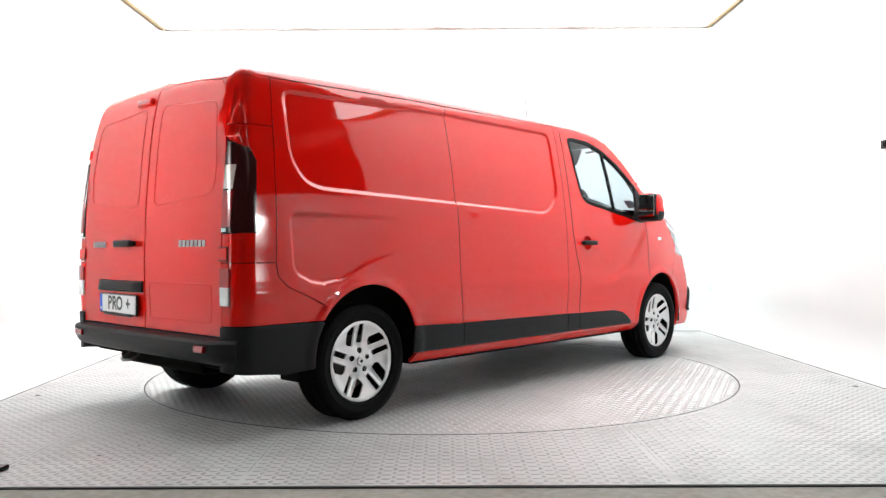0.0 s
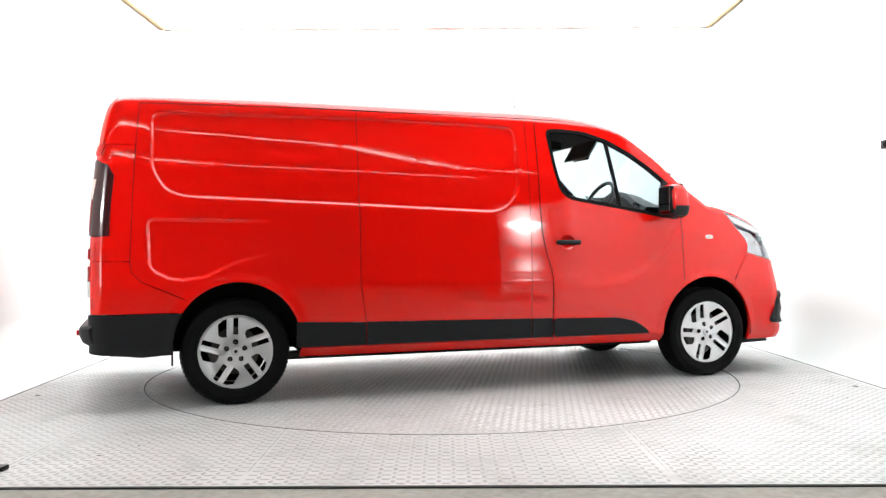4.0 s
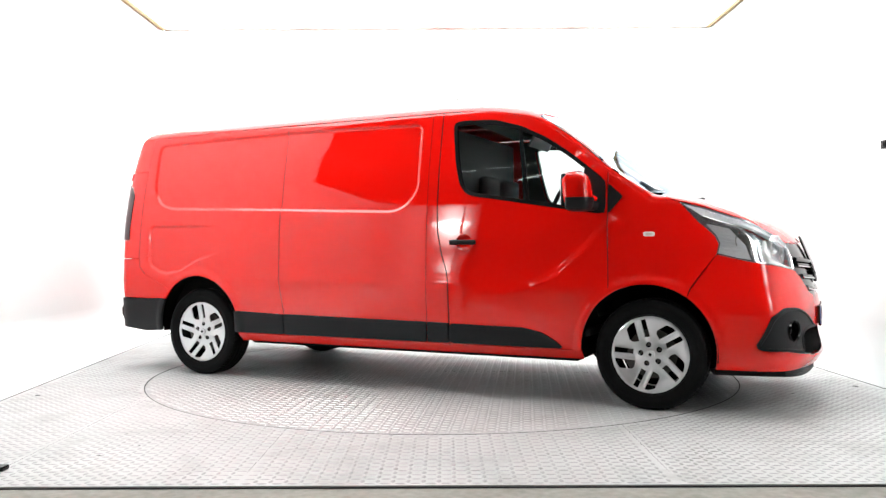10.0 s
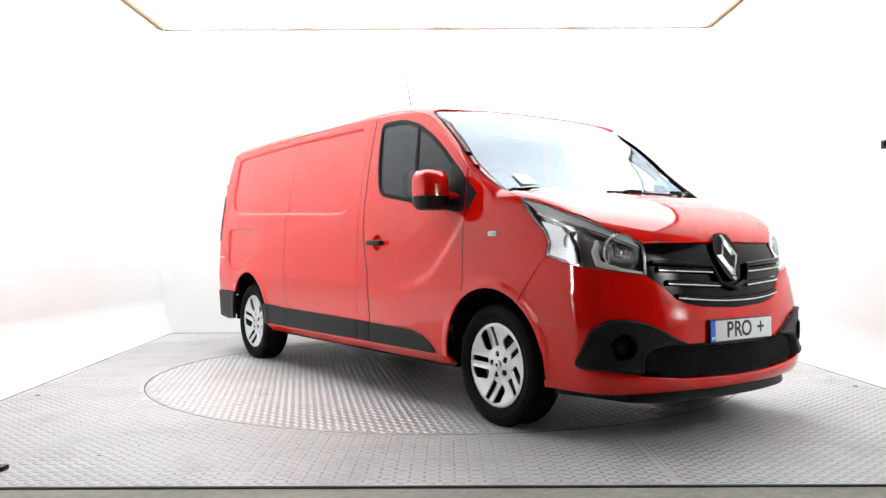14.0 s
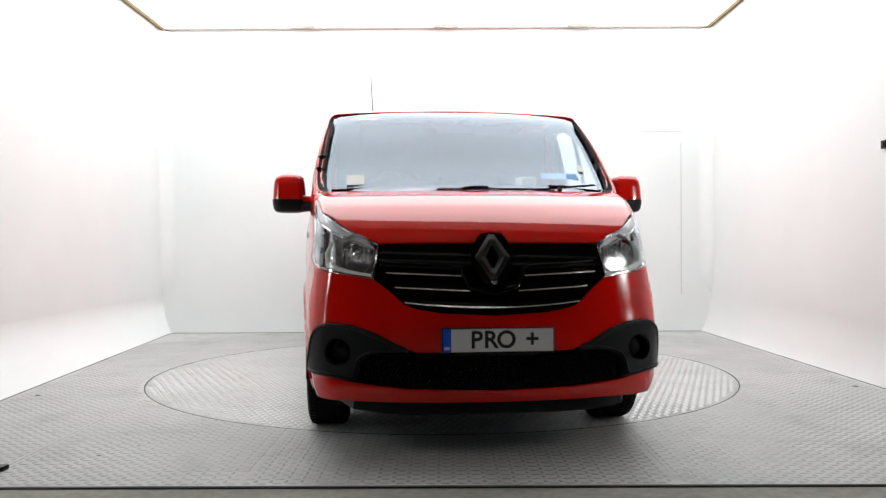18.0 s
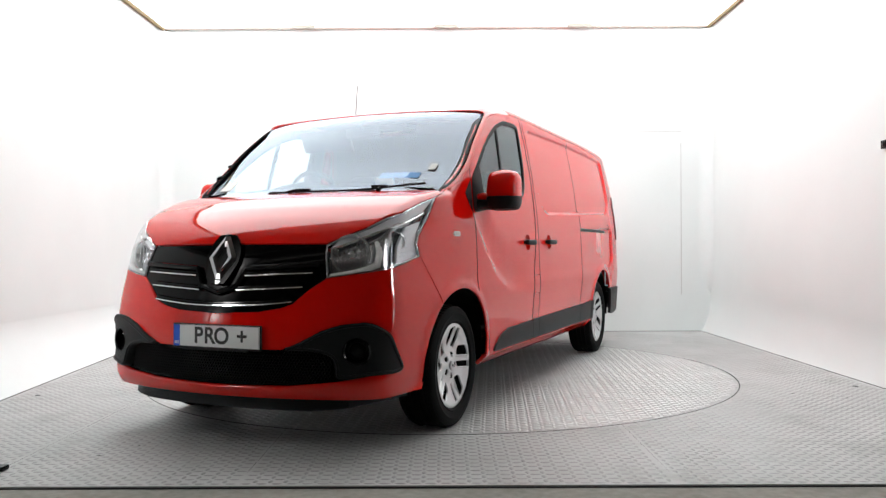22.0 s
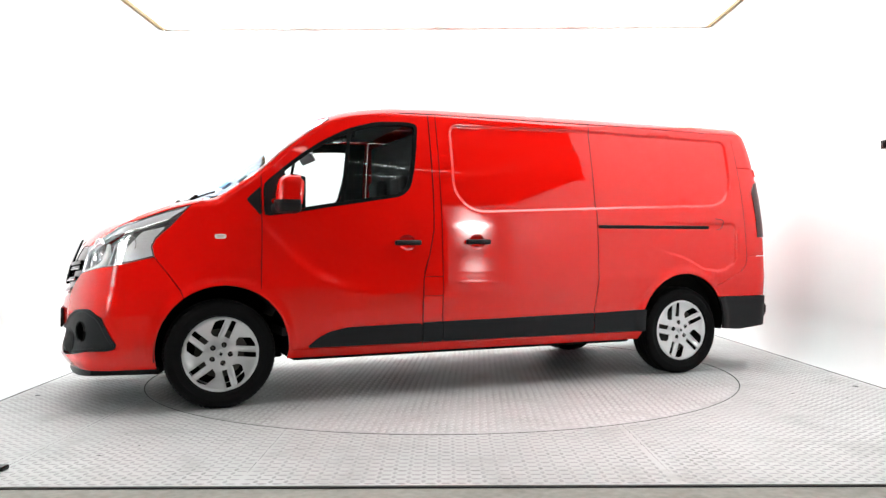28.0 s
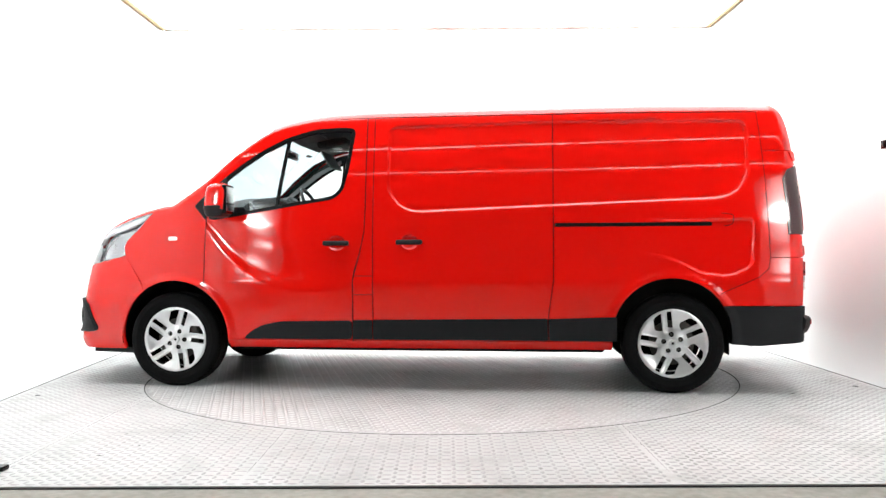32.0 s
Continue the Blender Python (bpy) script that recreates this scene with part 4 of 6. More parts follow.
    bm = box(bmesh.new(), (mx - 0.072, my - 0.070, mz - 0.086), (mx - 0.064, my + 0.070, mz - 0.038), 0.003)
    part("mirror_glass", bm, CHROME, mirror, "small wide-angle mirror glass")
    bm = bmesh.new()
    tube(bm, [(mx + 0.045, my - s * 0.06, mz - 0.088), (mx + 0.065, my - s * 0.11, mz - 0.088), (mx + 0.08, my - s * 0.165, mz - 0.085)], [0.036, 0.032, 0.036], 12)
    part("mirror_arm", bm, BLACK_PLASTIC, mirror, "", True)
    bm = tube(bmesh.new(), [(mx + 0.05, my - s * 0.05, mz - 0.040), (mx + 0.07, my - s * 0.10, mz - 0.042), (mx + 0.085, my - s * 0.145, mz - 0.046)], [0.032, 0.022, 0.016], 12)
    part("arm_cover", bm, RED, mirror, "", True)

    # front wing with its indicator and the black corner piece
    outline = [(1.507, 0.72), (1.498, 1.16), *FENDER_TOP, *LAMP_REAR[1:], (2.044, 0.82), (1.985, 0.735), *arch(ax, az, ar, 54, 122)]
    wing = pressed("front_wing", c, outline, RED, van, step=0.026)
    v, f, n = sheet(c, rounded([(1.504, 1.375), (1.592, 1.292), (1.504, 1.19)], 0.015), off=0.004, step=0.02, hem=0.01, gap=0)
    mesh_object("wing_corner_trim", v, f, BLACK_PLASTIC, wing, True, n)
    v, f, n = sheet(c, rounded([(1.718, 1.047), (1.783, 1.047), (1.783, 1.073), (1.718, 1.073)], 0.011), off=0.007, step=0.012, hem=0.01, gap=0)
    ind = mesh_object("side_indicator", v, f, LAMP_WHITE, wing, True, n)
    tagged(ind, "small clear oval indicator lamp")
    v, f, n = sheet(c, rounded([(1.732, 1.054), (1.768, 1.054), (1.768, 1.066), (1.732, 1.066)], 0.005), off=0.009, step=0.012, hem=0.004, gap=0)
    mesh_object("indicator_bulb", v, f, AMBER_CLEAR, ind, True, n)

    # cargo side
    lo_b = 0.29 if s > 0 else 0.268
    outline = [(lo_b, FOOT), (lo_b, 1.912), *[(x - 0.004, z) for x, z in B_SEAM]]
    if s > 0:
        b1 = [(lo_b, FOOT), (lo_b, 0.66), (0.433, 0.66), (0.431, FOOT)]
        pressed("pillar_panel", c, b1, RED, van, step=0.03, gap=0.0015)
        b2 = [(lo_b, 0.663), (lo_b, 0.79), (0.425, 0.79), (0.430, 0.72), (0.431, 0.663)]
        pressed("fuel_flap", c, b2, RED, van, step=0.03, gap=0.0015)
        b3 = [(lo_b, 0.793), (lo_b, 1.912), *[(x - 0.004, z) for x, z in B_SEAM[:4]], (0.421, 0.793)]
        pressed("pillar_panel", c, b3, RED, van, step=0.03, gap=0.0015)
    else:
        pressed("pillar_panel", c, outline, RED, van, step=0.03, gap=0.0006)
    seam = [(-0.955, 1.905), (-0.955, 0.76), (-0.92, 0.52), (-0.918, FOOT)]
    outline = [(lo_b - 0.002, FOOT), (lo_b - 0.002, 1.912), *[(x + 0.001, z) for x, z in seam]]
    name, lab = ("sliding_door", "red sliding cargo door, closed") if s > 0 else ("cargo_side_panel", "red pressed steel cargo side")
    g = 0.0022 if s > 0 else 0.0018
    cargo = pressed(name, c, outline, RED, van, lab, step=0.032, extra=[UPPER_PANEL], gap=g, holes=[dish_edge(0.03, 1.025)] if s > 0 else [])
    if s > 0:
        handle(cargo, 0.03, 1.025)
    outline = [*[(x - 0.001, z) for x, z in seam[::-1]], (-1.5, 1.9075), *quarter_seam(), *arch(bx, bz, br, 137, -4), (-1.345, FOOT)]
    holes = []
    if s > 0:
        holes = [rounded([(-0.962, 1.122), (-0.962, 1.150), (-2.00, 1.150), (-2.00, 1.122)], 0.008)]
    quarter = pressed("rear_quarter_panel", c, outline, RED, van, step=0.030, extra=[UPPER_PANEL, LOWER_PANEL], holes=holes, gap=g)
    if s > 0:
        p, n = c.solid(np.array([(x, 1.137) for x in np.linspace(-0.97, -2.0, 24)]))
        bm = bmesh.new()
        tube(bm, [tuple(a - 0.013 * b) for a, b in zip(p, n)], 0.0165, 8)
        part("door_rail", bm, SEAL, quarter, "black sliding door rail", True)
        p, n = c.solid(dense(rounded([(-0.962, 1.205), (-2.08, 1.205), (-2.138, 1.195), (-2.138, 1.135), (-2.10, 1.122), (-2.00, 1.122)], 0.02)[6:-6], 0.03, False))
        bm = bmesh.new()
        tube(bm, [tuple(a + 0.0002 * b) for a, b in zip(p, n)], 0.0030, 6)
        part("rail_cover_joint", bm, SEAL, quarter)
    joint(c, [(x - 0.002, z) for x, z in B_SEAM], van, radius=0.0034)
    joint(c, [(1.499, 1.44), (1.500, 1.16), (1.5095, 0.735)], van, radius=0.0028)
    joint(c, quarter_seam()[:-1], van, radius=0.0018)
    if s > 0:
        joint(c, [(lo_b - 0.001, 1.905), (lo_b - 0.001, 0.36)], van, radius=0.0028)
    else:
        joint(c, [(lo_b - 0.001, 1.905), (lo_b - 0.001, 0.36)], van, radius=0.0016)
    joint(c, seam, van, radius=0.0026 if s > 0 else 0.0018)
    # protection strips
    for lo, hi, zl, zh in ((-1.372, -0.922, 0.515, 0.50), (-0.915, lo_b - 0.003, 0.502, 0.487), (lo_b + 0.003, 0.431, 0.487, 0.484)):
        v, f, n = sheet(c, rounded([(lo, 0.352), (hi, 0.352), (hi, zh), (lo, zl)], 0.008), off=0.012, step=0.035, hem=0.02, gap=0.0012)
        tagged(mesh_object("sill_trim", v, f, BLACK_PLASTIC, van, True, n), "black plastic protection strip")
    # sill below the doors
    v, f, n = sheet(c, [(-1.345, 0.285), (1.335, 0.285), (1.338, 0.341), (-1.345, 0.341)], step=0.04, hem=0.03, gap=0.0)
    v[:, 1] -= s * 0.045 * np.clip((0.341 - v[:, 2]) / 0.056, 0, 1)
    mesh_object("sill", v, f, RED, van, True, n + np.array((0, 0, -0.6)))

    # rear corner: upper, middle, lower skins round the tail lamps
    k = CORNER[s]

    def wrap(points, depth_y):
        """From (x, z) on the side; x None: at depth_y on the rear."""
        out = []
        for x, z in points:
            if x is None:
                out.append(REARC.solid(np.array([(depth_y * s, z)]))[0][0])
            else:
                out.append(c.solid(np.array([(x, z)]))[0][0])
        return k.flat(out)

    rear_y = 0.795
    top_y = 0.745
    skin_top = np.concatenate([wrap(dense([(-2.338, 1.625), (-2.3145, 1.893), (-2.36, 1.893)], 0.05, False), 0), wrap([(None, 1.874)], 0.664), wrap([(None, 1.80), (None, 1.70)], 0.735), wrap([(None, 1.625)], 0.775)])
    pressed("rear_corner_skin", k, skin_top, RED, van, step=0.025, gap=0.001)
    lamp_out = np.concatenate([wrap([(-2.484, 1.062), (-2.470, 1.30), (-2.457, 1.43), (-2.49, 1.495)], 0), wrap([(None, 1.532), (None, 1.30), (None, 1.06)], 0.80)])
    # the lamp fills the rear side of the middle skin
    mid_skin = np.concatenate([wrap(dense([(-2.3705, 0.912), (-2.3505, 1.40), (-2.3385, 1.62)], 0.08, False), 0), wrap([(None, 1.62)], 0.775), wrap([(None, 1.537)], 0.80), lamp_out[3:4], lamp_out[2:3], lamp_out[1:2], lamp_out[0:1],
                               wrap([(None, 1.055)], 0.80), wrap([(None, 0.912)], rear_y)])
    pressed("rear_corner_skin", k, mid_skin, RED, van, step=0.025, gap=0.001)
    low = np.concatenate([wrap([(-2.054, 0.672), (-2.302, 0.782), (-2.361, 0.838), (-2.371, 0.908)], 0), wrap([(None, 0.908), (None, 0.70), (None, 0.592)], rear_y), wrap([(-2.40, 0.592), (-2.2, 0.592)], 0),
                          k.flat(c.solid(np.array(arch(bx, bz, br, 148, 136, 5)))[0])])
    pressed("rear_corner_skin", k, low, RED, van, step=0.025, gap=0.001)
    lamp = tagged(new("tail_lamp", None), "tall smoked red tail lamp with a clear middle section")
    lamp.parent = van
    v, f, n = sheet(k, lamp_out, off=0.008, step=0.018, hem=0.02, gap=0.002)
    mesh_object("lamp_body", v, f, TAIL_SMOKE, lamp, True, n)

    def lamp_window(y_in, y_out, z_lo, z_hi, mat, name, off):
        o = wrap([(None, z_lo), (None, z_hi)], y_in)[::1]
        q = wrap([(None, z_hi), (None, z_lo)], y_out)
        v, f, n = sheet(k, np.concatenate([o, q]), off=off, step=0.012, hem=0.004, gap=0)
        mesh_object(name, v, f, mat, lamp, True, n)

    lamp_window(0.808, 0.858, 1.285, 1.405, AMBER_CLEAR, "clear_section", 0.0115)
    lamp_window(0.803, 0.862, 1.09, 1.275, TAIL_RED, "red_section", 0.011)
    lamp_window(0.803, 0.835, 1.068, 1.085, LAMP_WHITE, "clear_section", 0.011)
    # lower lamp and the two hinges
    v, f, n = sheet(k, np.concatenate([wrap([(None, 0.79), (None, 0.882)], 0.795), wrap([(None, 0.882), (None, 0.79)], 0.862)]), off=0.012, step=0.012, hem=0.018, gap=0)
    low_lamp = mesh_object("lower_lamp", v, f, TAIL_RED, van, True, n)
    v, f, n = sheet(k, np.concatenate([wrap([(None, 0.695), (None, 0.787)], 0.795), wrap([(None, 0.787), (None, 0.695)], 0.860)]), off=0.012, step=0.012, hem=0.018, gap=0)
    mesh_object("clear_section", v, f, LAMP_WHITE, low_lamp, True, n)
    for hz in (1.585, 0.955):
        v, f, n = sheet(k, np.concatenate([wrap([(None, hz - 0.028), (None, hz + 0.028)], 0.775), wrap([(None, hz + 0.03), (None, hz - 0.03)], 0.844)]), off=0.010, step=0.014, hem=0.024, gap=0)
        mesh_object("door_hinge", v, f, RED, van, True, n)
        if hz < 1.2:
            v, f, n = sheet(k, np.concatenate([wrap([(None, hz - 0.034), (None, hz + 0.034)], 0.770), wrap([(None, hz + 0.036), (None, hz - 0.036)], 0.850)]), off=0.0025, step=0.014, hem=0.006, gap=0)
            mesh_object("hinge_gap", v, f, SEAL, van, True, n)
    # bumper corner piece
    low = np.concatenate([wrap([(-2.40, 0.588)], 0), wrap([(-2.2, 0.588)], 0), k.flat(c.solid(np.array(arch(bx, bz, br, 149, 187, 8)))[0]), wrap([(-2.3, 0.325), (-2.45, 0.34)], 0), wrap([(None, 0.36), (None, 0.588)], 0.79)])
    pressed("bumper_corner", k, low, BLACK_PLASTIC, van, "black plastic bumper corner", off=0.012, step=0.03, hem=0.03)

    # rear door leaf
    door_out = [(0.0055 * s, 0.535), (0.79 * s, 0.535), (0.79 * s, 0.95), (0.79 * s, 1.45), (0.77 * s, 1.64), (0.72 * s, 1.81), (0.66 * s, 1.872), (0.4 * s, 1.905), (0.0055 * s, 1.917)]
    leaf = pressed("rear_door", REARC, door_out, RED, van, step=0.028)
    rd = rounded([(0.09 * s, 1.225), (0.70 * s, 1.27), (0.715 * s, 1.42), (0.66 * s, 1.76), (0.09 * s, 1.80)], 0.06)
    p, n = REARC.solid(dense(rd, 0.03))
    bm = bmesh.new()
    tube(bm, [tuple(a - 0.0012 * b) for a, b in zip(p, n)] + [tuple(p[0] - 0.0012 * n[0])], 0.0040, 8)
    part("pressed_bead", bm, RED, leaf, "", True)
    if s < 0:
        rd = rounded([(0.06 * s, 0.60), (0.70 * s, 0.60), (0.70 * s, 0.80), (0.06 * s, 0.80)], 0.03)
        p, n = REARC.solid(dense(rd, 0.03))
        bm = bmesh.new()
        tube(bm, [tuple(a - 0.0012 * b) for a, b in zip(p, n)] + [tuple(p[0] - 0.0012 * n[0])], 0.004, 8)
        part("pressed_bead", bm, RED, leaf, "", True)

# roof: its edge follows the sides' upper edge
edge = {s: SIDE[s].solid(dense(ROOF_EDGE, 0.05, False))[0] for s in (1, -1)}
front_roof = np.array([(1.035 + 0.048 * (1 - (y / 0.79) ** 2), y) for y in np.linspace(edge[1][-1][1], edge[-1][-1][1], 17)])[1:-1]
door_top = [(-0.66, 1.876), (-0.53, 1.893), (-0.4, 1.909), (-0.2, 1.916), (0.0, 1.921), (0.2, 1.916), (0.4, 1.909), (0.53, 1.893), (0.66, 1.876)]


def roof_corner(s):
    """The curve round the rear roof corner, from the side to the door's top edge."""
    k = CORNER[s]
    a = k.flat(SIDE[s].solid(np.array([(-2.36, 1.8955)]))[0])[0]
    b = k.flat(REARC.solid(np.array([(0.66 * s, 1.876)]))[0])[0]
    return TOPC.flat(k.solid(np.array([a + (b - a) * q for q in np.linspace(0, 1, 9)]))[0])


rear_roof = np.concatenate([roof_corner(-1), TOPC.flat(REARC.solid(np.array(door_top[1:-1]))[0]), roof_corner(1)[::-1]])
roof_out = np.concatenate([TOPC.flat(edge[1]), front_roof, TOPC.flat(edge[-1])[::-1], rear_roof])
roof = pressed("roof", TOPC, roof_out, RED, van, step=0.045, gap=0.0005)
# gutter joints along the roof edge
for s in (-1, 1):
    p, n = SIDE[s].solid(dense([(x, z - 0.004) for x, z in ROOF_EDGE[:4]], 0.06, False))
    bm = bmesh.new()
    tube(bm, [tuple(a) for a in p], 0.0022, 6)
    part("roof_joint", bm, SEAL, van)

# windscreen and the black pillar finishers
screen_side = {s: SIDE[s].solid(dense(PILLAR_EDGE + FENDER_TOP[1:4], 0.04, False))[0] for s in (1, -1)}
cowl = np.array([(1.735 + 0.19 * (0.80 ** 2 - y * y) + 0.09, y) for y in np.linspace(-0.80, 0.80, 17)])
whole = np.concatenate([front_roof[::-1], TOPC.flat(screen_side[1]), cowl[::-1], TOPC.flat(screen_side[-1])[::-1]])
inner = shrink(whole, 0.010)
limit_x = np.concatenate([TOPC.flat(screen_side[1])[:, 0], [1.95]])
limit_y = np.concatenate([np.abs(screen_side[1][:, 1]), [0.80]])


def deep(x):
    """How far the glass has dropped below the pillars, from the roof's edge on."""
    return np.clip((x - 1.03) / 0.14, 0, 1)


def sunk(v, n):
    """The glass lies deeper towards the pillars."""
    y = np.abs(v[:, 1]) / np.interp(v[:, 0], limit_x, limit_y)
    return v - (0.044 * deep(v[:, 0]) * np.clip(y, 0, 1.05) ** 5)[:, None] * n


v, f, n = sheet(TOPC, inner, off=-0.004, step=0.045, hem=0.004, gap=-0.004)
n = skin_normal(v, 0.03)
screen = mesh_object("windscreen", sunk(v, n), f, SCREEN_GLASS, van, True, n)
screen.visible_shadow = False
tagged(screen, "clear curved windscreen glass")
v, f, n = sheet(TOPC, np.concatenate([cowl + np.array((0.006, 0)), cowl[::-1] - np.array((0.085, 0))]), off=-0.0075, step=0.03, hem=0.004, gap=0.002)
tagged(mesh_object("screen_border", sunk(v, n), f, GLOSS_BLACK, van, True, n), "black printed border of the windscreen")
v, f, n = sheet(TOPC, np.concatenate([cowl + np.array((0.07, 0)), cowl[::-1] - np.array((0.05, 0))]), off=-0.045, step=0.04, hem=0.004, gap=0.002)
tagged(mesh_object("cowl_tray", v, f, BLACK_PLASTIC, van, True, n), "black plastic tray below the windscreen")
for s in (-1, 1):
    uv = TOPC.flat(screen_side[s])
    for y0, y1, mat, nm, lab in ((0.0, 0.014, RED, "pillar_skin", "red painted windscreen pillar"), (0.0142, 0.025, SEAL, "pillar_trim", "black trim along the windscreen pillar")):
        v, f, n = sheet(TOPC, np.concatenate([uv - np.array((0.0, y0 * s)), (uv - np.array((0.0, y1 * s)))[::-1]]), off=-0.0015, step=0.0045, hem=0.03, gap=0.0002)
        w = np.interp(v[:, 0], limit_x, limit_y) - np.abs(v[:, 1])
        down = 0.001 + 0.002 * np.clip(w / 0.014, 0, 1) + 0.036 * np.clip((w - 0.0145) / 0.0045, 0, 1) * deep(v[:, 0])
        tagged(mesh_object(nm, v - down[:, None] * n, f, mat, van, True, n), lab)

# hood, down to the grille, with the lamps' upper edge as its flanks
LAMP_TOP_Y = [(0.71, 1.090), (0.655, 1.062), (0.60, 1.036), (0.535, 1.004)]


def lamp_top(s):
    pts = list(SIDE[s].solid(np.array([(1.915, 1.255), (2.0, 1.234), (2.07, 1.214), (2.15, 1.187), (2.225, 1.160)]))[0])
    for y, z in LAMP_TOP_Y:
        pts.append(FRONTC.solid(np.array([(y * s, z)]))[0][0])
    return np.array(pts)


hood_front = [(y, 1.004 + 0.003 * (1 - (y / 0.535) ** 2)) for y in np.linspace(0.535, -0.535, 19)]
hf = FRONTC.solid(np.array(hood_front))[0]
side_l = {s: SIDE[s].solid(dense(FENDER_TOP[3:], 0.03, False))[0] for s in (1, -1)}
hood_out = np.concatenate([TOPC.flat(side_l[1]), TOPC.flat(lamp_top(1))[1:-1], TOPC.flat(hf), TOPC.flat(lamp_top(-1))[1:-1][::-1], TOPC.flat(side_l[-1])[::-1], cowl])
hood = pressed("hood", TOPC, hood_out, RED, van, step=0.03)

# bumper skin
LAMP_FOOT = [(0.565, 0.838), (0.67, 0.853), (0.765, 0.868)]


def lamp_foot(s):
    pts = [FRONTC.solid(np.array([(y * s, z)]))[0][0] for y, z in LAMP_FOOT]
    pts += list(SIDE[s].solid(np.array([(2.36, 0.884), (2.25, 0.909), (2.132, 0.938)]))[0])
    return np.array(pts)


GRILLE = [(0.535, 1.004), (0.565, 0.838), (0.49, 0.784), (0.418, 0.718), (0.36, 0.697), (0.25, 0.678), (0.0, 0.666)]
grille_low = on_front([(y, z) for y, z in GRILLE[1:]] + [(-y, z) for y, z in GRILLE[1:-1][::-1]])


def bumper_side(s):
    pts = SIDE[s].solid(np.array([(2.132, 0.938), (2.048, 0.82), (1.989, 0.735), *arch(*FRONT_ARCH, 54, -14, 16), (2.125, 0.262)]))[0]
    return pts


low_edge = FRONTC.solid(np.array([(y, 0.262) for y in np.linspace(0.70, -0.70, 23)]))[0]
out3 = np.concatenate([lamp_foot(1)[::-1][:-1], grille_low, lamp_foot(-1)[1:], bumper_side(-1)[1:], low_edge[::-1], bumper_side(1)[::-1][:-1]])
INTAKE = [(0.0, 0.496), (0.37, 0.499), (0.46, 0.535), (0.56, 0.59), (0.655, 0.622), (0.757, 0.632), (0.812, 0.612), (0.836, 0.534), (0.850, 0.43), (0.836, 0.398), (0.786, 0.378), (0.63, 0.350), (0.40, 0.322), (0.0, 0.312)]
intake_front = INTAKE + [(-y, z) for y, z in INTAKE[1:-1][::-1]]
# the bezel's outer end, in the side view (x, z)
BEZEL_END = [(2.425, 0.580), (2.388, 0.490), (2.346, 0.420), (2.350, 0.396), (2.392, 0.383)]


def round_corner(front_pts, s):
    """Front points (y, z), with None where the outline runs round on to the side."""
    out = []
    for q in front_pts:
        out += [FRONTC.solid(np.array([(q[0] * s, q[1])]))[0]] if q else [SIDE[s].solid(np.array(BEZEL_END))[0]]
    return NOSE.flat(np.concatenate(out))


half = [*INTAKE[:6], (0.795, 0.626), None, *INTAKE[10:]]
intake_uv = np.concatenate([round_corner(half, 1), round_corner(half, -1)[1:-1][::-1]])
bumper = pressed("front_bumper", NOSE, NOSE.flat(out3), RED, van, holes=[intake_uv], step=0.026, hem=0.03)

# grille and the lower insert
gr_out = GRILLE + [(-y, z) for y, z in GRILLE[:-1][::-1]] + [(y, z) for y, z in hood_front[::-1][1:-1]]
grille = pressed("grille", FRONTC, gr_out, GLOSS_BLACK, van, "gloss black grille with chrome bars", off=-0.012, step=0.03, hem=0.02)
v, f, n = sheet(NOSE, shrink(intake_uv, -0.004), off=-0.035, step=0.03, hem=0.0, gap=0)
insert = tagged(mesh_object("lower_intake", v, f, GLOSS_BLACK, van, True, n), "black lower air intake")

# ---------------------------------------------------------------- front details
def front_point(y, z, off=0.0):
    p, n = FRONTC.solid(np.array([(y, z)]), off)
    return Vector(p[0]), Vector(n[0])


def facing(p, n):
    """A pose at p whose z axis is n and whose y axis points up."""
    n = Vector(n).normalized()
    x = Vector((0, 0, 1)).cross(n).normalized()
    y = n.cross(x)
    m = Matrix((x, y, n)).transposed().to_4x4()
    m.translation = p
    return m


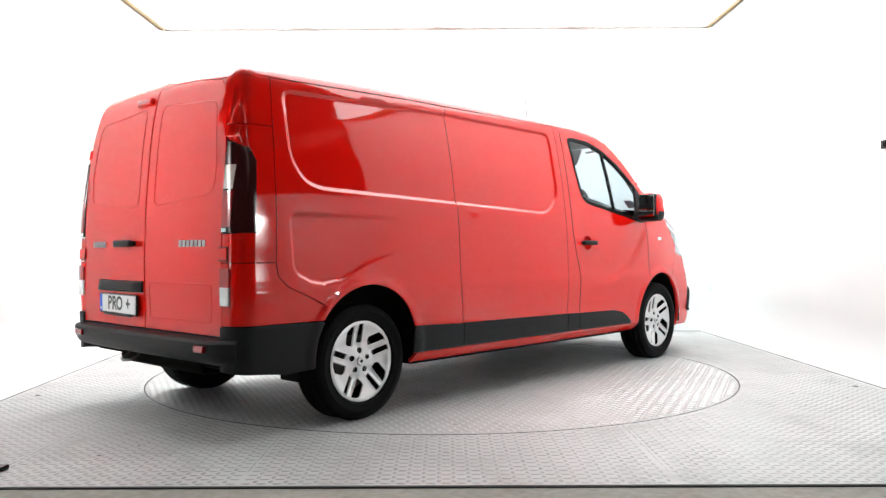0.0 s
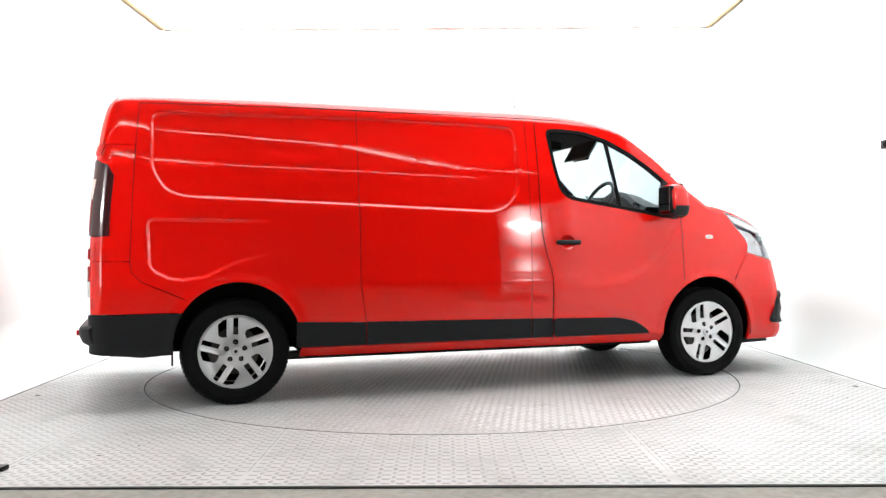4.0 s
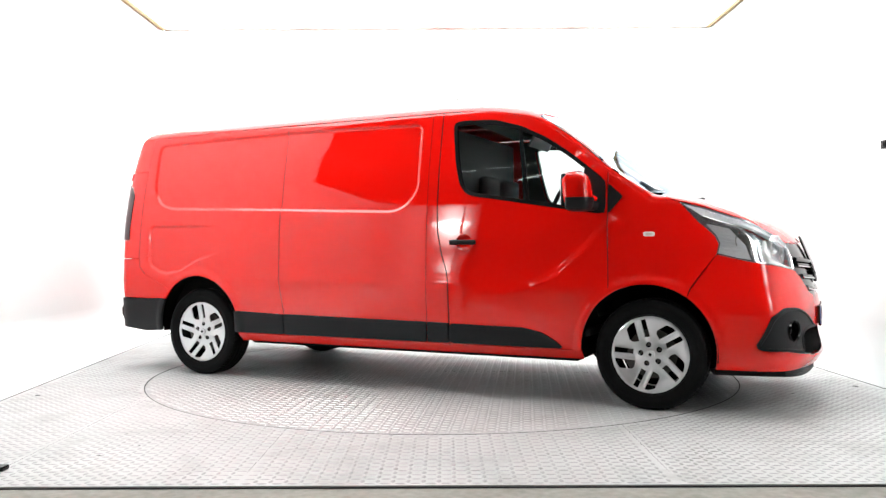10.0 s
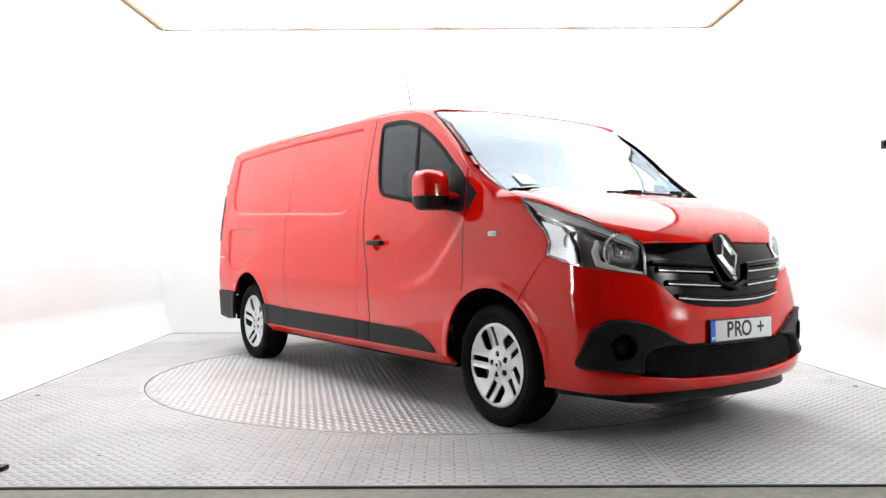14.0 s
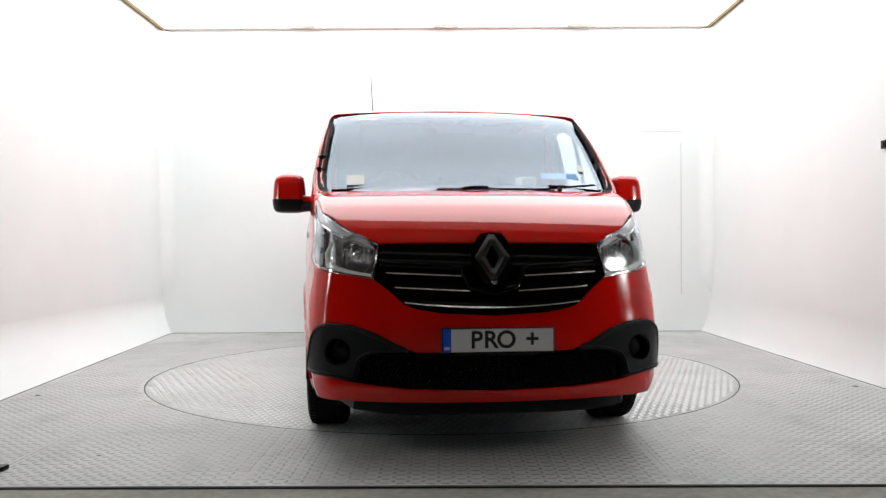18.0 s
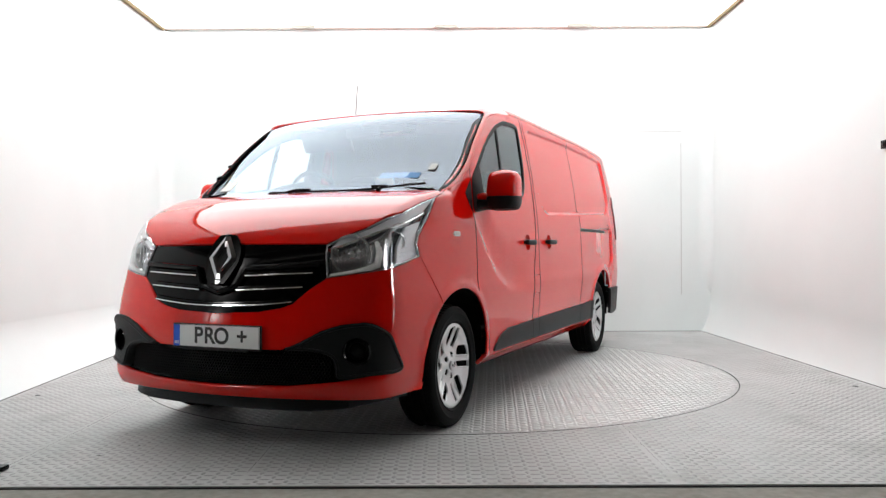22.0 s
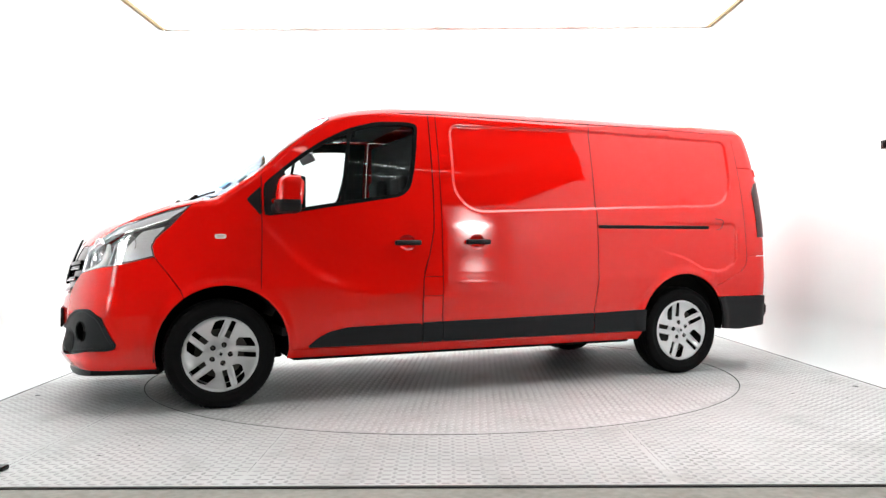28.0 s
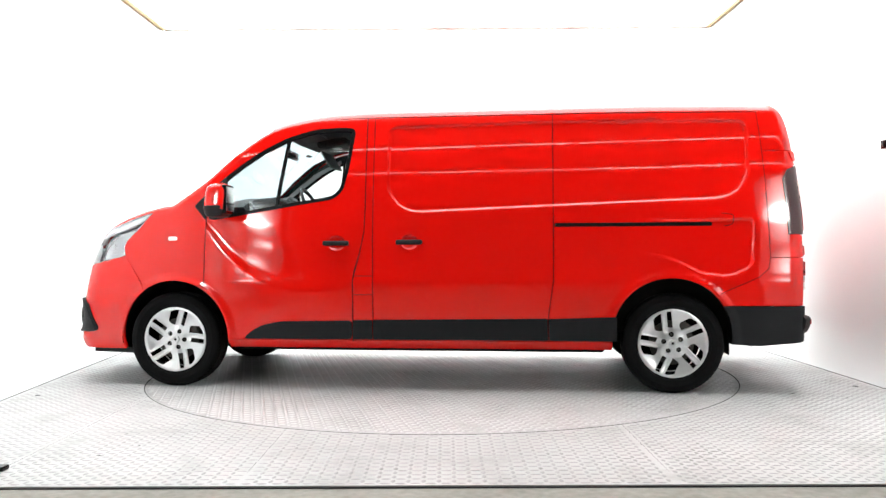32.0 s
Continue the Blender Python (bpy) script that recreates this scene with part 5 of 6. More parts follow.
for s in (-1, 1):
    lamp = tagged(new("headlamp", None), "clear headlamp with a white daytime strip and silver reflector")
    lamp.parent = van
    k = LAMP[s]
    top, foot = lamp_top(s), lamp_foot(s)
    rear = SIDE[s].solid(dense(LAMP_REAR, 0.03, False))[0]
    inner_edge = on_front([(0.535 * s, 1.004), (0.565 * s, 0.838)])
    ring3 = np.concatenate([top, inner_edge[1:-1], foot[:-1], rear[::-1][:-1]])
    out = k.flat(ring3)
    v, f, n = sheet(k, out, off=-0.001, step=0.025, hem=0.012, gap=0.002)
    lens = mesh_object("lens", v, f, LENS, lamp, True, n)
    lens.visible_shadow = False
    tagged(lens, "clear plastic lens")
    v, f, n = sheet(k, out, off=-0.055, step=0.03, hem=0.0, gap=-0.004)
    mesh_object("housing", v, f, LAMP_INNER, lamp, True, n)
    v, f, n = sheet(k, out, holes=[shrink(out, 0.006)], off=-0.004, step=0.03, hem=0.02, gap=0.003)
    mesh_object("bezel_rim", v, f, LAMP_INNER, lamp, True, n)

    def inlay(name, pts3, mat, off, label="", hem=0.02):
        v, f, n = sheet(k, k.flat(np.array(pts3)), off=off, step=0.022, hem=hem, gap=0)
        return tagged(mesh_object(name, v, f, mat, lamp, True, n), label)

    def sp(x, z):
        return SIDE[s].solid(np.array([(x, z)]))[0][0]

    def fp(y, z):
        return FRONTC.solid(np.array([(y * s, z)]))[0][0]

    # upper band under the hood's edge, pale as the ceiling reflected in the lens
    inlay("upper_band", [sp(1.935, 1.245), sp(2.06, 1.212), sp(2.20, 1.163), fp(0.70, 1.080), fp(0.64, 1.050), fp(0.57, 1.012), fp(0.56, 0.985), fp(0.62, 1.010), fp(0.70, 1.045), fp(0.765, 1.075), sp(2.20, 1.120), sp(2.05, 1.170)], LAMP_CEILING_TONE, -0.014, "pale upper band, coloured as the ceiling's reflection")
    line = [fp(0.565, 0.980), fp(0.62, 1.004), fp(0.70, 1.039), fp(0.765, 1.068), sp(2.20, 1.112), sp(2.12, 1.138), sp(2.05, 1.162)]
    pts = [Vector(p) - 0.010 * Vector(skin_normal(p[None])[0]) for p in line]
    part("chrome_line", tube(bmesh.new(), pts, 0.0055, 8), CHROME, lamp, "bright chrome line under the pale band", True)
    # ribbed white corner piece
    corner = inlay("corner_reflector", [sp(2.075, 1.120), sp(2.125, 1.062), sp(2.150, 1.0), sp(2.142, 0.948), sp(2.25, 0.922), sp(2.32, 0.905), sp(2.29, 0.99), sp(2.20, 1.09)], LAMP_BRIGHT, -0.018, "white ribbed corner reflector")
    for i in range(7):
        zz = 0.955 + 0.021 * i
        a, b = sp(2.158, zz), sp(2.285 - 0.012 * i, zz - 0.014)
        ca, cb = Vector(a) - 0.016 * Vector(skin_normal(a[None])[0]), Vector(b) - 0.016 * Vector(skin_normal(b[None])[0])
        part("rib", tube(bmesh.new(), [ca, ca.lerp(cb, 0.5) + 0.003 * (ca - Vector((1.7, 0, 1.0))).normalized(), cb], 0.0028, 6), LAMP_BRIGHT, corner)
    # daytime strip along the lower edge and up the outer side
    strip = [fp(0.578, 0.856), fp(0.63, 0.864), fp(0.69, 0.874), fp(0.745, 0.886), fp(0.785, 0.905), fp(0.79, 0.96), fp(0.765, 1.02)]
    pts = [Vector(p) - 0.02 * Vector(skin_normal(p[None])[0]) for p in strip]
    part("daytime_strip", tube(bmesh.new(), pts, [0.008, 0.008, 0.010, 0.015, 0.019, 0.019, 0.010], 10), LAMP_WHITE, lamp, "white daytime light strip", True)
    # main bowl with its projector
    c0 = Vector(fp(0.655, 0.950)) + Vector((-0.045, -0.01 * s, 0))
    m = facing(c0, (1.0, 0.32 * s, 0.06))
    bm = lathe(bmesh.new(), [(0.0, -0.052), (0.03, -0.049), (0.070, -0.026), (0.092, 0.012), (0.099, 0.014), (0.102, 0.0)], m, 36)
    bmesh.ops.remove_doubles(bm, verts=bm.verts, dist=0.0002)
    bowl = part("reflector_bowl", bm, LAMP_SILVER, lamp, "silver reflector bowl", True)
    bm = bmesh.new()
    bmesh.ops.create_uvsphere(bm, u_segments=20, v_segments=12, radius=0.026, matrix=m @ Matrix.Translation((0, 0, -0.02)))
    part("bulb_cap", bm, LAMP_SILVER, bowl, "", True)
    # stepped fins on both sides of the bulb
    for i in range(-3, 4):
        if i:
            bm = box(bmesh.new(), (0.022 * i - 0.0025, -0.080 + 0.012 * abs(i), -0.046), (0.022 * i + 0.0025, 0.080 - 0.012 * abs(i), -0.016 + 0.006 * abs(i)), 0.001)
            bmesh.ops.transform(bm, matrix=m, verts=bm.verts)
            part("reflector_fin", bm, LAMP_SILVER, bowl)
    c1 = Vector(sp(2.30, 1.01)) + Vector((-0.05, -0.045 * s, 0.0))
    m = facing(c1, (1.0, 0.55 * s, 0.12))
    bm = lathe(bmesh.new(), [(0.0, -0.035), (0.025, -0.03), (0.042, -0.01), (0.05, 0.012), (0.054, 0.008)], m, 28)
    bmesh.ops.remove_doubles(bm, verts=bm.verts, dist=0.0002)
    part("reflector_bowl", bm, LAMP_SILVER, lamp, "", True)

# grille bars, each a black blade with a chrome lower edge
def grille_bar(y0, y1, z0, sag, chrome=True):
    ys = np.linspace(y0, y1, 15)
    mid = (y0 + y1) / 2
    for mat, dz, r, off, flat in ((GLOSS_BLACK, 0.010, 0.011, -0.004, 1.0), (CHROME, -0.002, 0.0038, 0.006, 1.0)):
        if mat is CHROME and not chrome:
            continue
        pts = []
        for y in ys:
            z = z0 - sag(y) + dz
            p, n = front_point(y, z, off)
            pts.append(p)
        part("grille_bar" if mat is GLOSS_BLACK else "chrome_strip", tube(bmesh.new(), pts, r, 8), mat, grille, "" if mat is GLOSS_BLACK else "chrome strip", True)


for sg in (-1, 1):
    grille_bar(0.50 * sg, 0.150 * sg, 0.866, lambda y: 0.022 * (1 - abs(y) / 0.50))
    grille_bar(0.46 * sg, 0.115 * sg, 0.798, lambda y: 0.024 * (1 - abs(y) / 0.46))
grille_bar(-0.415, 0.415, 0.728, lambda y: 0.024 * (1 - (y / 0.415) ** 2))
# black frame round the bars and the shield behind the emblem
for poly in ([(0.53, 0.905), (0.15, 0.885), (0.11, 0.80), (0.0, 0.765)],):
    for sg in (-1, 1):
        pts = [front_point(y * sg, z, 0.003)[0] for y, z in dense(poly, 0.03, False)]
        part("grille_frame", tube(bmesh.new(), pts, 0.014, 8), GLOSS_BLACK, grille, "", True)


def emblem_place(off):
    """Maps (u, v, h): across, up along the leaning nose, and out of it."""
    p0, n0 = front_point(0.0, 0.935)
    m = facing(p0 + n0 * off, Vector((n0.x, 0, max(n0.z, 0.0) * 0.95)))
    return lambda u, v, h: m @ Vector((u, v, h))


shield = [(0.0, 0.128), (0.05, 0.122), (0.075, 0.09), (0.098, 0.04), (0.098, -0.02), (0.07, -0.085), (0.04, -0.135), (-0.04, -0.135), (-0.07, -0.085), (-0.098, -0.02), (-0.098, 0.04), (-0.075, 0.09), (-0.05, 0.122)]
part("emblem_shield", prism(bmesh.new(), shield, 0.012, emblem_place(-0.008)), GLOSS_BLACK, grille, "gloss black shield")
place = emblem_place(0.000)
bm = bmesh.new()
outer = [(0.014, 0.116), (0.086, 0.0), (0.014, -0.112), (-0.014, -0.112), (-0.086, 0.0), (-0.014, 0.116)]
ins = [(0.004, 0.058), (0.032, 0.0), (0.004, -0.058), (-0.004, -0.058), (-0.032, 0.0), (-0.004, 0.058)]
ring = {}
for nm, lp, h in (("o0", outer, 0.0), ("o1", outer, 0.006), ("r", [((a + c) / 2, (b + d) / 2) for (a, b), (c, d) in zip(outer, ins)], 0.014), ("i1", ins, 0.006), ("i0", ins, 0.0)):
    ring[nm] = [bm.verts.new(place(u, v, h)) for u, v in lp]
for a, b in (("o0", "o1"), ("o1", "r"), ("r", "i1"), ("i1", "i0")):
    for i in range(6):
        j = (i + 1) % 6
        bm.faces.new((ring[a][i], ring[a][j], ring[b][j], ring[b][i]))
bmesh.ops.recalc_face_normals(bm, faces=bm.faces)
emblem = part("emblem", bm, BADGE, grille, "chrome diamond-shaped ring")
for i in range(-2, 3):
    w = 0.030 * (1 - abs(i) * 0.36)
    part("emblem_slat", prism(bmesh.new(), [(-w, 0.020 * i - 0.004), (w, 0.020 * i - 0.004), (w, 0.020 * i + 0.004), (-w, 0.020 * i + 0.004)], 0.004, place), GLOSS_BLACK, emblem)
# a chrome tongue at the shield's foot
part("emblem_tongue", prism(bmesh.new(), [(-0.014, -0.118), (0.014, -0.118), (0.015, -0.128), (0.007, -0.138), (-0.007, -0.138), (-0.015, -0.128)], 0.006, place), BADGE, grille, "small chrome tongue")

# lower intake: lattice, fog lamp bezels, fog lamps
bm = bmesh.new()
for i in range(-42, 43):
    for d in (-1, 1):
        pts = []
        for q in range(9):
            t = q / 8
            z = 0.325 + 0.17 * t
            y = 0.0165 * i + d * 0.11 * (t - 0.5)
            limit = 0.62
            if abs(y) < limit and inside_distance(np.array([y]), np.array([z]), intake_front)[0] < -0.006:
                pts.append(front_point(y, z, -0.018)[0])
        if len(pts) > 1:
            tube(bm, pts, 0.0028, 4, caps=False)
tagged(part("intake_lattice", bm, SEAL, insert), kind="stuff")
for s in (-1, 1):
    bez = [(0.37, 0.497), (0.46, 0.533), (0.56, 0.588), (0.655, 0.620), (0.757, 0.630), (0.793, 0.624), None, (0.786, 0.380), (0.64, 0.354), (0.635, 0.43), (0.61, 0.475), (0.53, 0.495)]
    uv = rounded(round_corner(bez, s), 0.05)
    fc = np.array([(0.725 * s, 0.494)])
    p0, n0 = FRONTC.solid(fc)
    p0, n0 = Vector(p0[0]), Vector((1.0, 0.42 * s, 0.0)).normalized()
    hole3 = [p0 + facing(Vector((0, 0, 0)), n0) @ Vector((0.062 * math.cos(a), 0.062 * math.sin(a), 0)) for a in [2 * math.pi * i / 28 for i in range(28)]]
    hole = NOSE.flat(np.array([tuple(h) for h in hole3]))
    v, f, n = sheet(NOSE, uv, holes=[hole], off=0.016, step=0.02, hem=0.045, gap=0.001)
    bezel = tagged(mesh_object("fog_lamp_bezel", v, f, BLACK_PLASTIC, van, True, n), "black plastic fog lamp bezel")
    p, n = NOSE.solid(dense(shrink(uv, 0.010), 0.02), 0.014)
    ridge = [tuple(map(float, q)) for q in p]
    part("bezel_ridge", tube(bmesh.new(), ridge + ridge[:1], 0.008, 8, caps=False), BLACK_PLASTIC, bezel, "", True)
    m = facing(p0, n0)
    bm = lathe(bmesh.new(), [(0.070, 0.012), (0.062, 0.021), (0.055, 0.014), (0.048, -0.030), (0.0, -0.034)], m, 32)
    bmesh.ops.remove_doubles(bm, verts=bm.verts, dist=0.0002)
    fog = part("fog_lamp", bm, GLOSS_BLACK, bezel, "round fog lamp in a black cup", True)
    bm = lathe(bmesh.new(), [(0.0, -0.012), (0.025, -0.015), (0.038, -0.022), (0.042, -0.030)], m, 28)
    bmesh.ops.remove_doubles(bm, verts=bm.verts, dist=0.0002)
    part("fog_lens", bm, BLACK_PLASTIC, fog, "", True)

# black lip under the bumper
path = [Vector(p) for p in np.concatenate([SIDE[-1].solid(np.array([(2.135, 0.262)]))[0], low_edge[::-1], SIDE[1].solid(np.array([(2.135, 0.262)]))[0]])]
bm = bmesh.new()
rows = []
for p in path:
    i = Vector((1.85, 0, p.z)) - p
    i.z = 0
    i = i.normalized()
    e = min(1.0, max(0.0, abs(p.y) - 0.50) / 0.30)
    rows.append([bm.verts.new(p + i * (a + 0.06 * e * e * (b < 0.003)) + Vector((0, 0, b * (1 - 0.3 * e)))) for a, b in ((0.004, 0.006), (0.036, 0.0), (0.030, -0.058), (0.05, -0.064), (0.25, -0.045), (0.25, 0.02))])
for p, q in zip(rows, rows[1:]):
    for k in range(5):
        bm.faces.new((p[k], p[k + 1], q[k + 1], q[k]))
bmesh.ops.recalc_face_normals(bm, faces=bm.faces)
part("bumper_lip", bm, BLACK_PLASTIC, van, "black plastic lip", True)


def letter(text, size, mat, parent, m, depth=0.001):
    cu = bpy.data.curves.new("lettering", "FONT")
    cu.offset = 0.0024
    cu.body, cu.size, cu.extrude, cu.align_x, cu.align_y = text, size, depth, "CENTER", "CENTER"
    tmp = bpy.data.objects.new("lettering", cu)
    me = bpy.data.meshes.new_from_object(tmp)
    bpy.data.objects.remove(tmp)
    me.transform(m)
    me.materials.clear()
    me.materials.append(mat)
    ob = new("letter", me)
    ob.parent = parent
    return tagged(ob, "black character " + text)


def plate(m, parent_label):
    """A registration plate in its holder; m: its middle, facing along z."""
    bm = box(bmesh.new(), (-0.266, -0.062, -0.012), (0.266, 0.060, 0.0), 0.003)
    box(bm, (-0.20, -0.070, -0.010), (0.19, -0.058, 0.004), 0.002)
    bmesh.ops.transform(bm, matrix=m, verts=bm.verts)
    pl = part("number_plate", bm, BLACK_PLASTIC, van, parent_label)
    bm = box(bmesh.new(), (-0.222, -0.054, 0.0005), (0.260, 0.055, 0.003), 0.0008)
    bmesh.ops.transform(bm, matrix=m, verts=bm.verts)
    part("plate_face", bm, PLATE_WHITE, pl, "white plate face")
    bm = box(bmesh.new(), (-0.260, -0.054, 0.0005), (-0.223, 0.055, 0.003), 0.0008)
    bmesh.ops.transform(bm, matrix=m, verts=bm.verts)
    part("blue_band", bm, PLATE_BLUE, pl, "blue band")
    bm = bmesh.new()
    for i in range(3):
        box(bm, (-0.253 + 0.009 * i, -0.042, 0.003), (-0.247 + 0.009 * i, -0.027, 0.0036))
    bmesh.ops.transform(bm, matrix=m, verts=bm.verts)
    part("country_mark", bm, PLATE_WHITE, pl, "white bars")
    # a thin black border and the letters
    bm = bmesh.new()
    for lo, hi in (((-0.258, 0.0525, 0.003), (0.258, 0.0542, 0.0036)), ((-0.258, -0.0535, 0.003), (0.258, -0.0518, 0.0036)), ((0.2565, -0.053, 0.003), (0.2585, 0.054, 0.0036))):
        box(bm, lo, hi)
    bmesh.ops.transform(bm, matrix=m, verts=bm.verts)
    part("plate_border", bm, INK, pl)
    for text, u in (("P", -0.104), ("R", -0.037), ("O", 0.036), ("+", 0.158)):
        letter(text, 0.112, INK, pl, m @ Matrix.Translation((u, 0.0, 0.0032)), 0.0006)


pf, nf = front_point(0.015, 0.552)
plate(facing(pf + Vector((0.004, 0, 0)), (1, 0, 0.02)), "white plate in a black holder")

# ---------------------------------------------------------------- rear details
def rear_point(y, z, off=0.0):
    p, n = REARC.solid(np.array([(y, z)]), off)
    return Vector(p[0]), Vector(n[0])


pr, nr = rear_point(0.305, 0.66)
plate(facing(pr + nr * 0.016, (-1, 0.06, 0)), "white plate on the rear door")
# plate lamp housing
bm = bmesh.new()
rows = []
for y in np.linspace(0.555, 0.015, 14):
    p, n = rear_point(y, 0.765)
    e = min(1.0, min(0.555 - y, y - 0.015) / 0.02 + 0.4)
    rows.append([bm.verts.new(p + Vector((-a * e, 0, b))) for a, b in ((-0.004, 0.035), (0.012, 0.035), (0.028, 0.026), (0.04, -0.02), (0.03, -0.028), (-0.004, -0.03))])
for p, q in zip(rows, rows[1:]):
    for k in range(5):
        bm.faces.new((p[k], p[k + 1], q[k + 1], q[k]))
bm.faces.new(rows[0])
bm.faces.new(rows[-1][::-1])
bmesh.ops.recalc_face_normals(bm, faces=bm.faces)
part("plate_lamp_housing", bm, BLACK_PLASTIC, van, "black plastic plate lamp housing", True)
# rear handle
p, n = rear_point(0.20, 1.017)
bm = box(bmesh.new(), (p.x - 0.05, 0.10, 0.998), (p.x - 0.022, 0.30, 1.036), 0.011, segments=3)
box(bm, (p.x - 0.03, 0.11, 1.003), (p.x + 0.003, 0.14, 1.03), 0.003)
box(bm, (p.x - 0.03, 0.26, 1.003), (p.x + 0.003, 0.29, 1.03), 0.003)
part("rear_door_handle", bm, BLACK_PLASTIC, van, "black plastic grip handle", True)
bm = lathe(bmesh.new(), [(0.058, 0.0012), (0.054, 0.003), (0.048, 0.002), (0.0, 0.0014)], facing(p, n), 28)
bmesh.ops.remove_doubles(bm, verts=bm.verts, dist=0.0002)
bmesh.ops.recalc_face_normals(bm, faces=bm.faces)
part("grip_dish", bm, RED, van, "", True)
# chrome badges as plain bars
for y0, n_bars, w in ((-0.385, 7, 0.0385), (0.655, 6, 0.030)):
    for i in range(n_bars):
        y = y0 - w * i
        p, n = rear_point(y - w * 0.4, 1.012)
        bm = box(bmesh.new(), (-w * 0.38, -0.018, 0.0), (w * 0.38, 0.018, 0.006), 0.002)
        bmesh.ops.transform(bm, matrix=facing(p, n), verts=bm.verts)
        part("badge_bar", bm, BADGE, van, "chrome bar of a badge")
# high brake lamp
p, n = rear_point(0.13, 1.842)
bm = box(bmesh.new(), (-0.085, -0.02, -0.01), (0.085, 0.02, 0.022), 0.009)
bmesh.ops.transform(bm, matrix=facing(p, n), verts=bm.verts)
hb = part("high_brake_lamp", bm, RED, van, "", True)
bm = box(bmesh.new(), (-0.07, -0.010, 0.016), (0.07, 0.010, 0.0235), 0.002)
bmesh.ops.transform(bm, matrix=facing(p, n), verts=bm.verts)
part("lamp_window", bm, TAIL_RED, hb)

# rear bumper with its tread step
bm = bmesh.new()
rows = []
for i in range(33):
    t = -1 + 2 * i / 32
    y = 0.90 * t
    q = max(0.0, abs(t) - 0.86) / 0.14
    xo = -2.690 + 0.03 * t * t + 0.06 * q * q
    xi = -2.575 + 0.02 * q
    rows.append([bm.verts.new((a, y * b, z)) for a, z, b in ((xi, 0.528, 1.0), (xi - 0.02, 0.530, 1.0), (xo + 0.012, 0.516, 1.0), (xo, 0.502, 1.0), (xo + 0.004, 0.45, 1.0), (xo + 0.02, 0.415, 0.995), (xo + 0.05, 0.395, 0.98), (xi + 0.06, 0.365, 0.97))])
for p, q in zip(rows, rows[1:]):
    for k in range(7):
        bm.faces.new((p[k], p[k + 1], q[k + 1], q[k]))
bm.faces.new(rows[0])
bm.faces.new(rows[-1][::-1])
bmesh.ops.recalc_face_normals(bm, faces=bm.faces)
rear_bumper = part("rear_bumper", bm, BLACK_PLASTIC, van, "black plastic step bumper", True)
for s in (-1, 1):
    bm = box(bmesh.new(), (-2.686, 0.70 * s - 0.045, 0.456), (-2.662, 0.70 * s + 0.045, 0.490), 0.004)
    part("reflector", bm, TAIL_RED, rear_bumper, "red reflector")
bm = tube(bmesh.new(), [(-2.55, 0.30, 0.36), (-2.60, 0.30, 0.335), (-2.62, 0.24, 0.33), (-2.60, 0.18, 0.335), (-2.55, 0.18, 0.36)], 0.008, 8)
part("tow_eye", bm, STEEL, rear_bumper, "", True)

# ---------------------------------------------------------------- wheels
def wheel(x, s, phase):
    """A wheel with its outer face towards s, turned by phase degrees."""
    hub = tagged(new("wheel", None), "silver twin-slot alloy wheel with a black tyre")
    hub.parent = van
    hub.location = (x, 0.80 * s, 0.335)
    # z axis of the wheel points outwards
    turn = Matrix.Rotation(radians(-90 * s), 4, "X") @ Matrix.Rotation(radians(phase), 4, "Z")
    face_turn = turn @ Matrix.Diagonal((1.025, 1.025, 1.0, 1))
    R = 0.336
    prof = [(0.222, -0.105), (0.240, -0.112), (0.285, -0.116), (0.318, -0.106), (0.330, -0.092)]
    for g in (-0.055, -0.018, 0.018, 0.055):
        prof += [(R - 0.0005, g - 0.005), (R - 0.009, g - 0.0045), (R - 0.009, g + 0.0045), (R - 0.0005, g + 0.005)]
    prof += [(0.330, 0.084), (0.3255, 0.092), (0.318, 0.098), (0.300, 0.106), (0.292, 0.1065), (0.289, 0.1085), (0.284, 0.1085), (0.281, 0.1065), (0.262, 0.105), (0.250, 0.101), (0.2475, 0.1035), (0.243, 0.1025), (0.236, 0.094), (0.228, 0.086)]
    bm = lathe(bmesh.new(), prof, turn, 96)
    bmesh.ops.recalc_face_normals(bm, faces=bm.faces)
    tyre = part("tyre", bm, RUBBER, hub, "black rubber tyre", True)
    # shoulder blocks
    bm = bmesh.new()
    for i in range(72):
        a = 2 * math.pi * i / 72
        for h, d in ((0.074, 1), (-0.078, -1)):
            m = turn @ Matrix.Rotation(a, 4, "Z") @ Matrix.Translation((R - 0.0075, 0, h)) @ Matrix.Rotation(0.25 * d, 4, "X")
            bmesh.ops.create_cube(bm, size=1.0, matrix=m @ Matrix.Rotation(-0.35 * d, 4, "Y") @ Matrix.Diagonal((0.012, 0.019, 0.034, 1)))
    tagged(part("tread_blocks", bm, RUBBER, tyre), kind="stuff")
    # spoke face: a dished disc with five pairs of slots
    def face_h(r):
        return 0.080 + 0.014 * np.clip((r - 0.17) / 0.045, 0, 1) - 0.008 * np.clip((r - 0.222) / 0.012, 0, 1) - 0.020 * np.clip(1 - np.abs(r - 0.10) / 0.09, 0, 1) * 0.6

    rim = np.array([(0.2335 * math.cos(a), 0.2335 * math.sin(a)) for a in np.linspace(0, 2 * math.pi, 97)[:-1]])
    holes = []
    for i in range(5):
        a = radians(90 + 72 * i)
        ca, sa = math.cos(a), math.sin(a)
        slots = ([(0.100, -0.0185), (0.211, -0.0185), (0.211, 0.0185), (0.104, 0.0185)],
                 [(0.086, 0.045), (0.204, 0.045), (0.196, 0.074), (0.170, 0.106), (0.100, 0.104), (0.086, 0.084)])
        for slot in slots:
            q = rounded(slot, 0.008, 3)
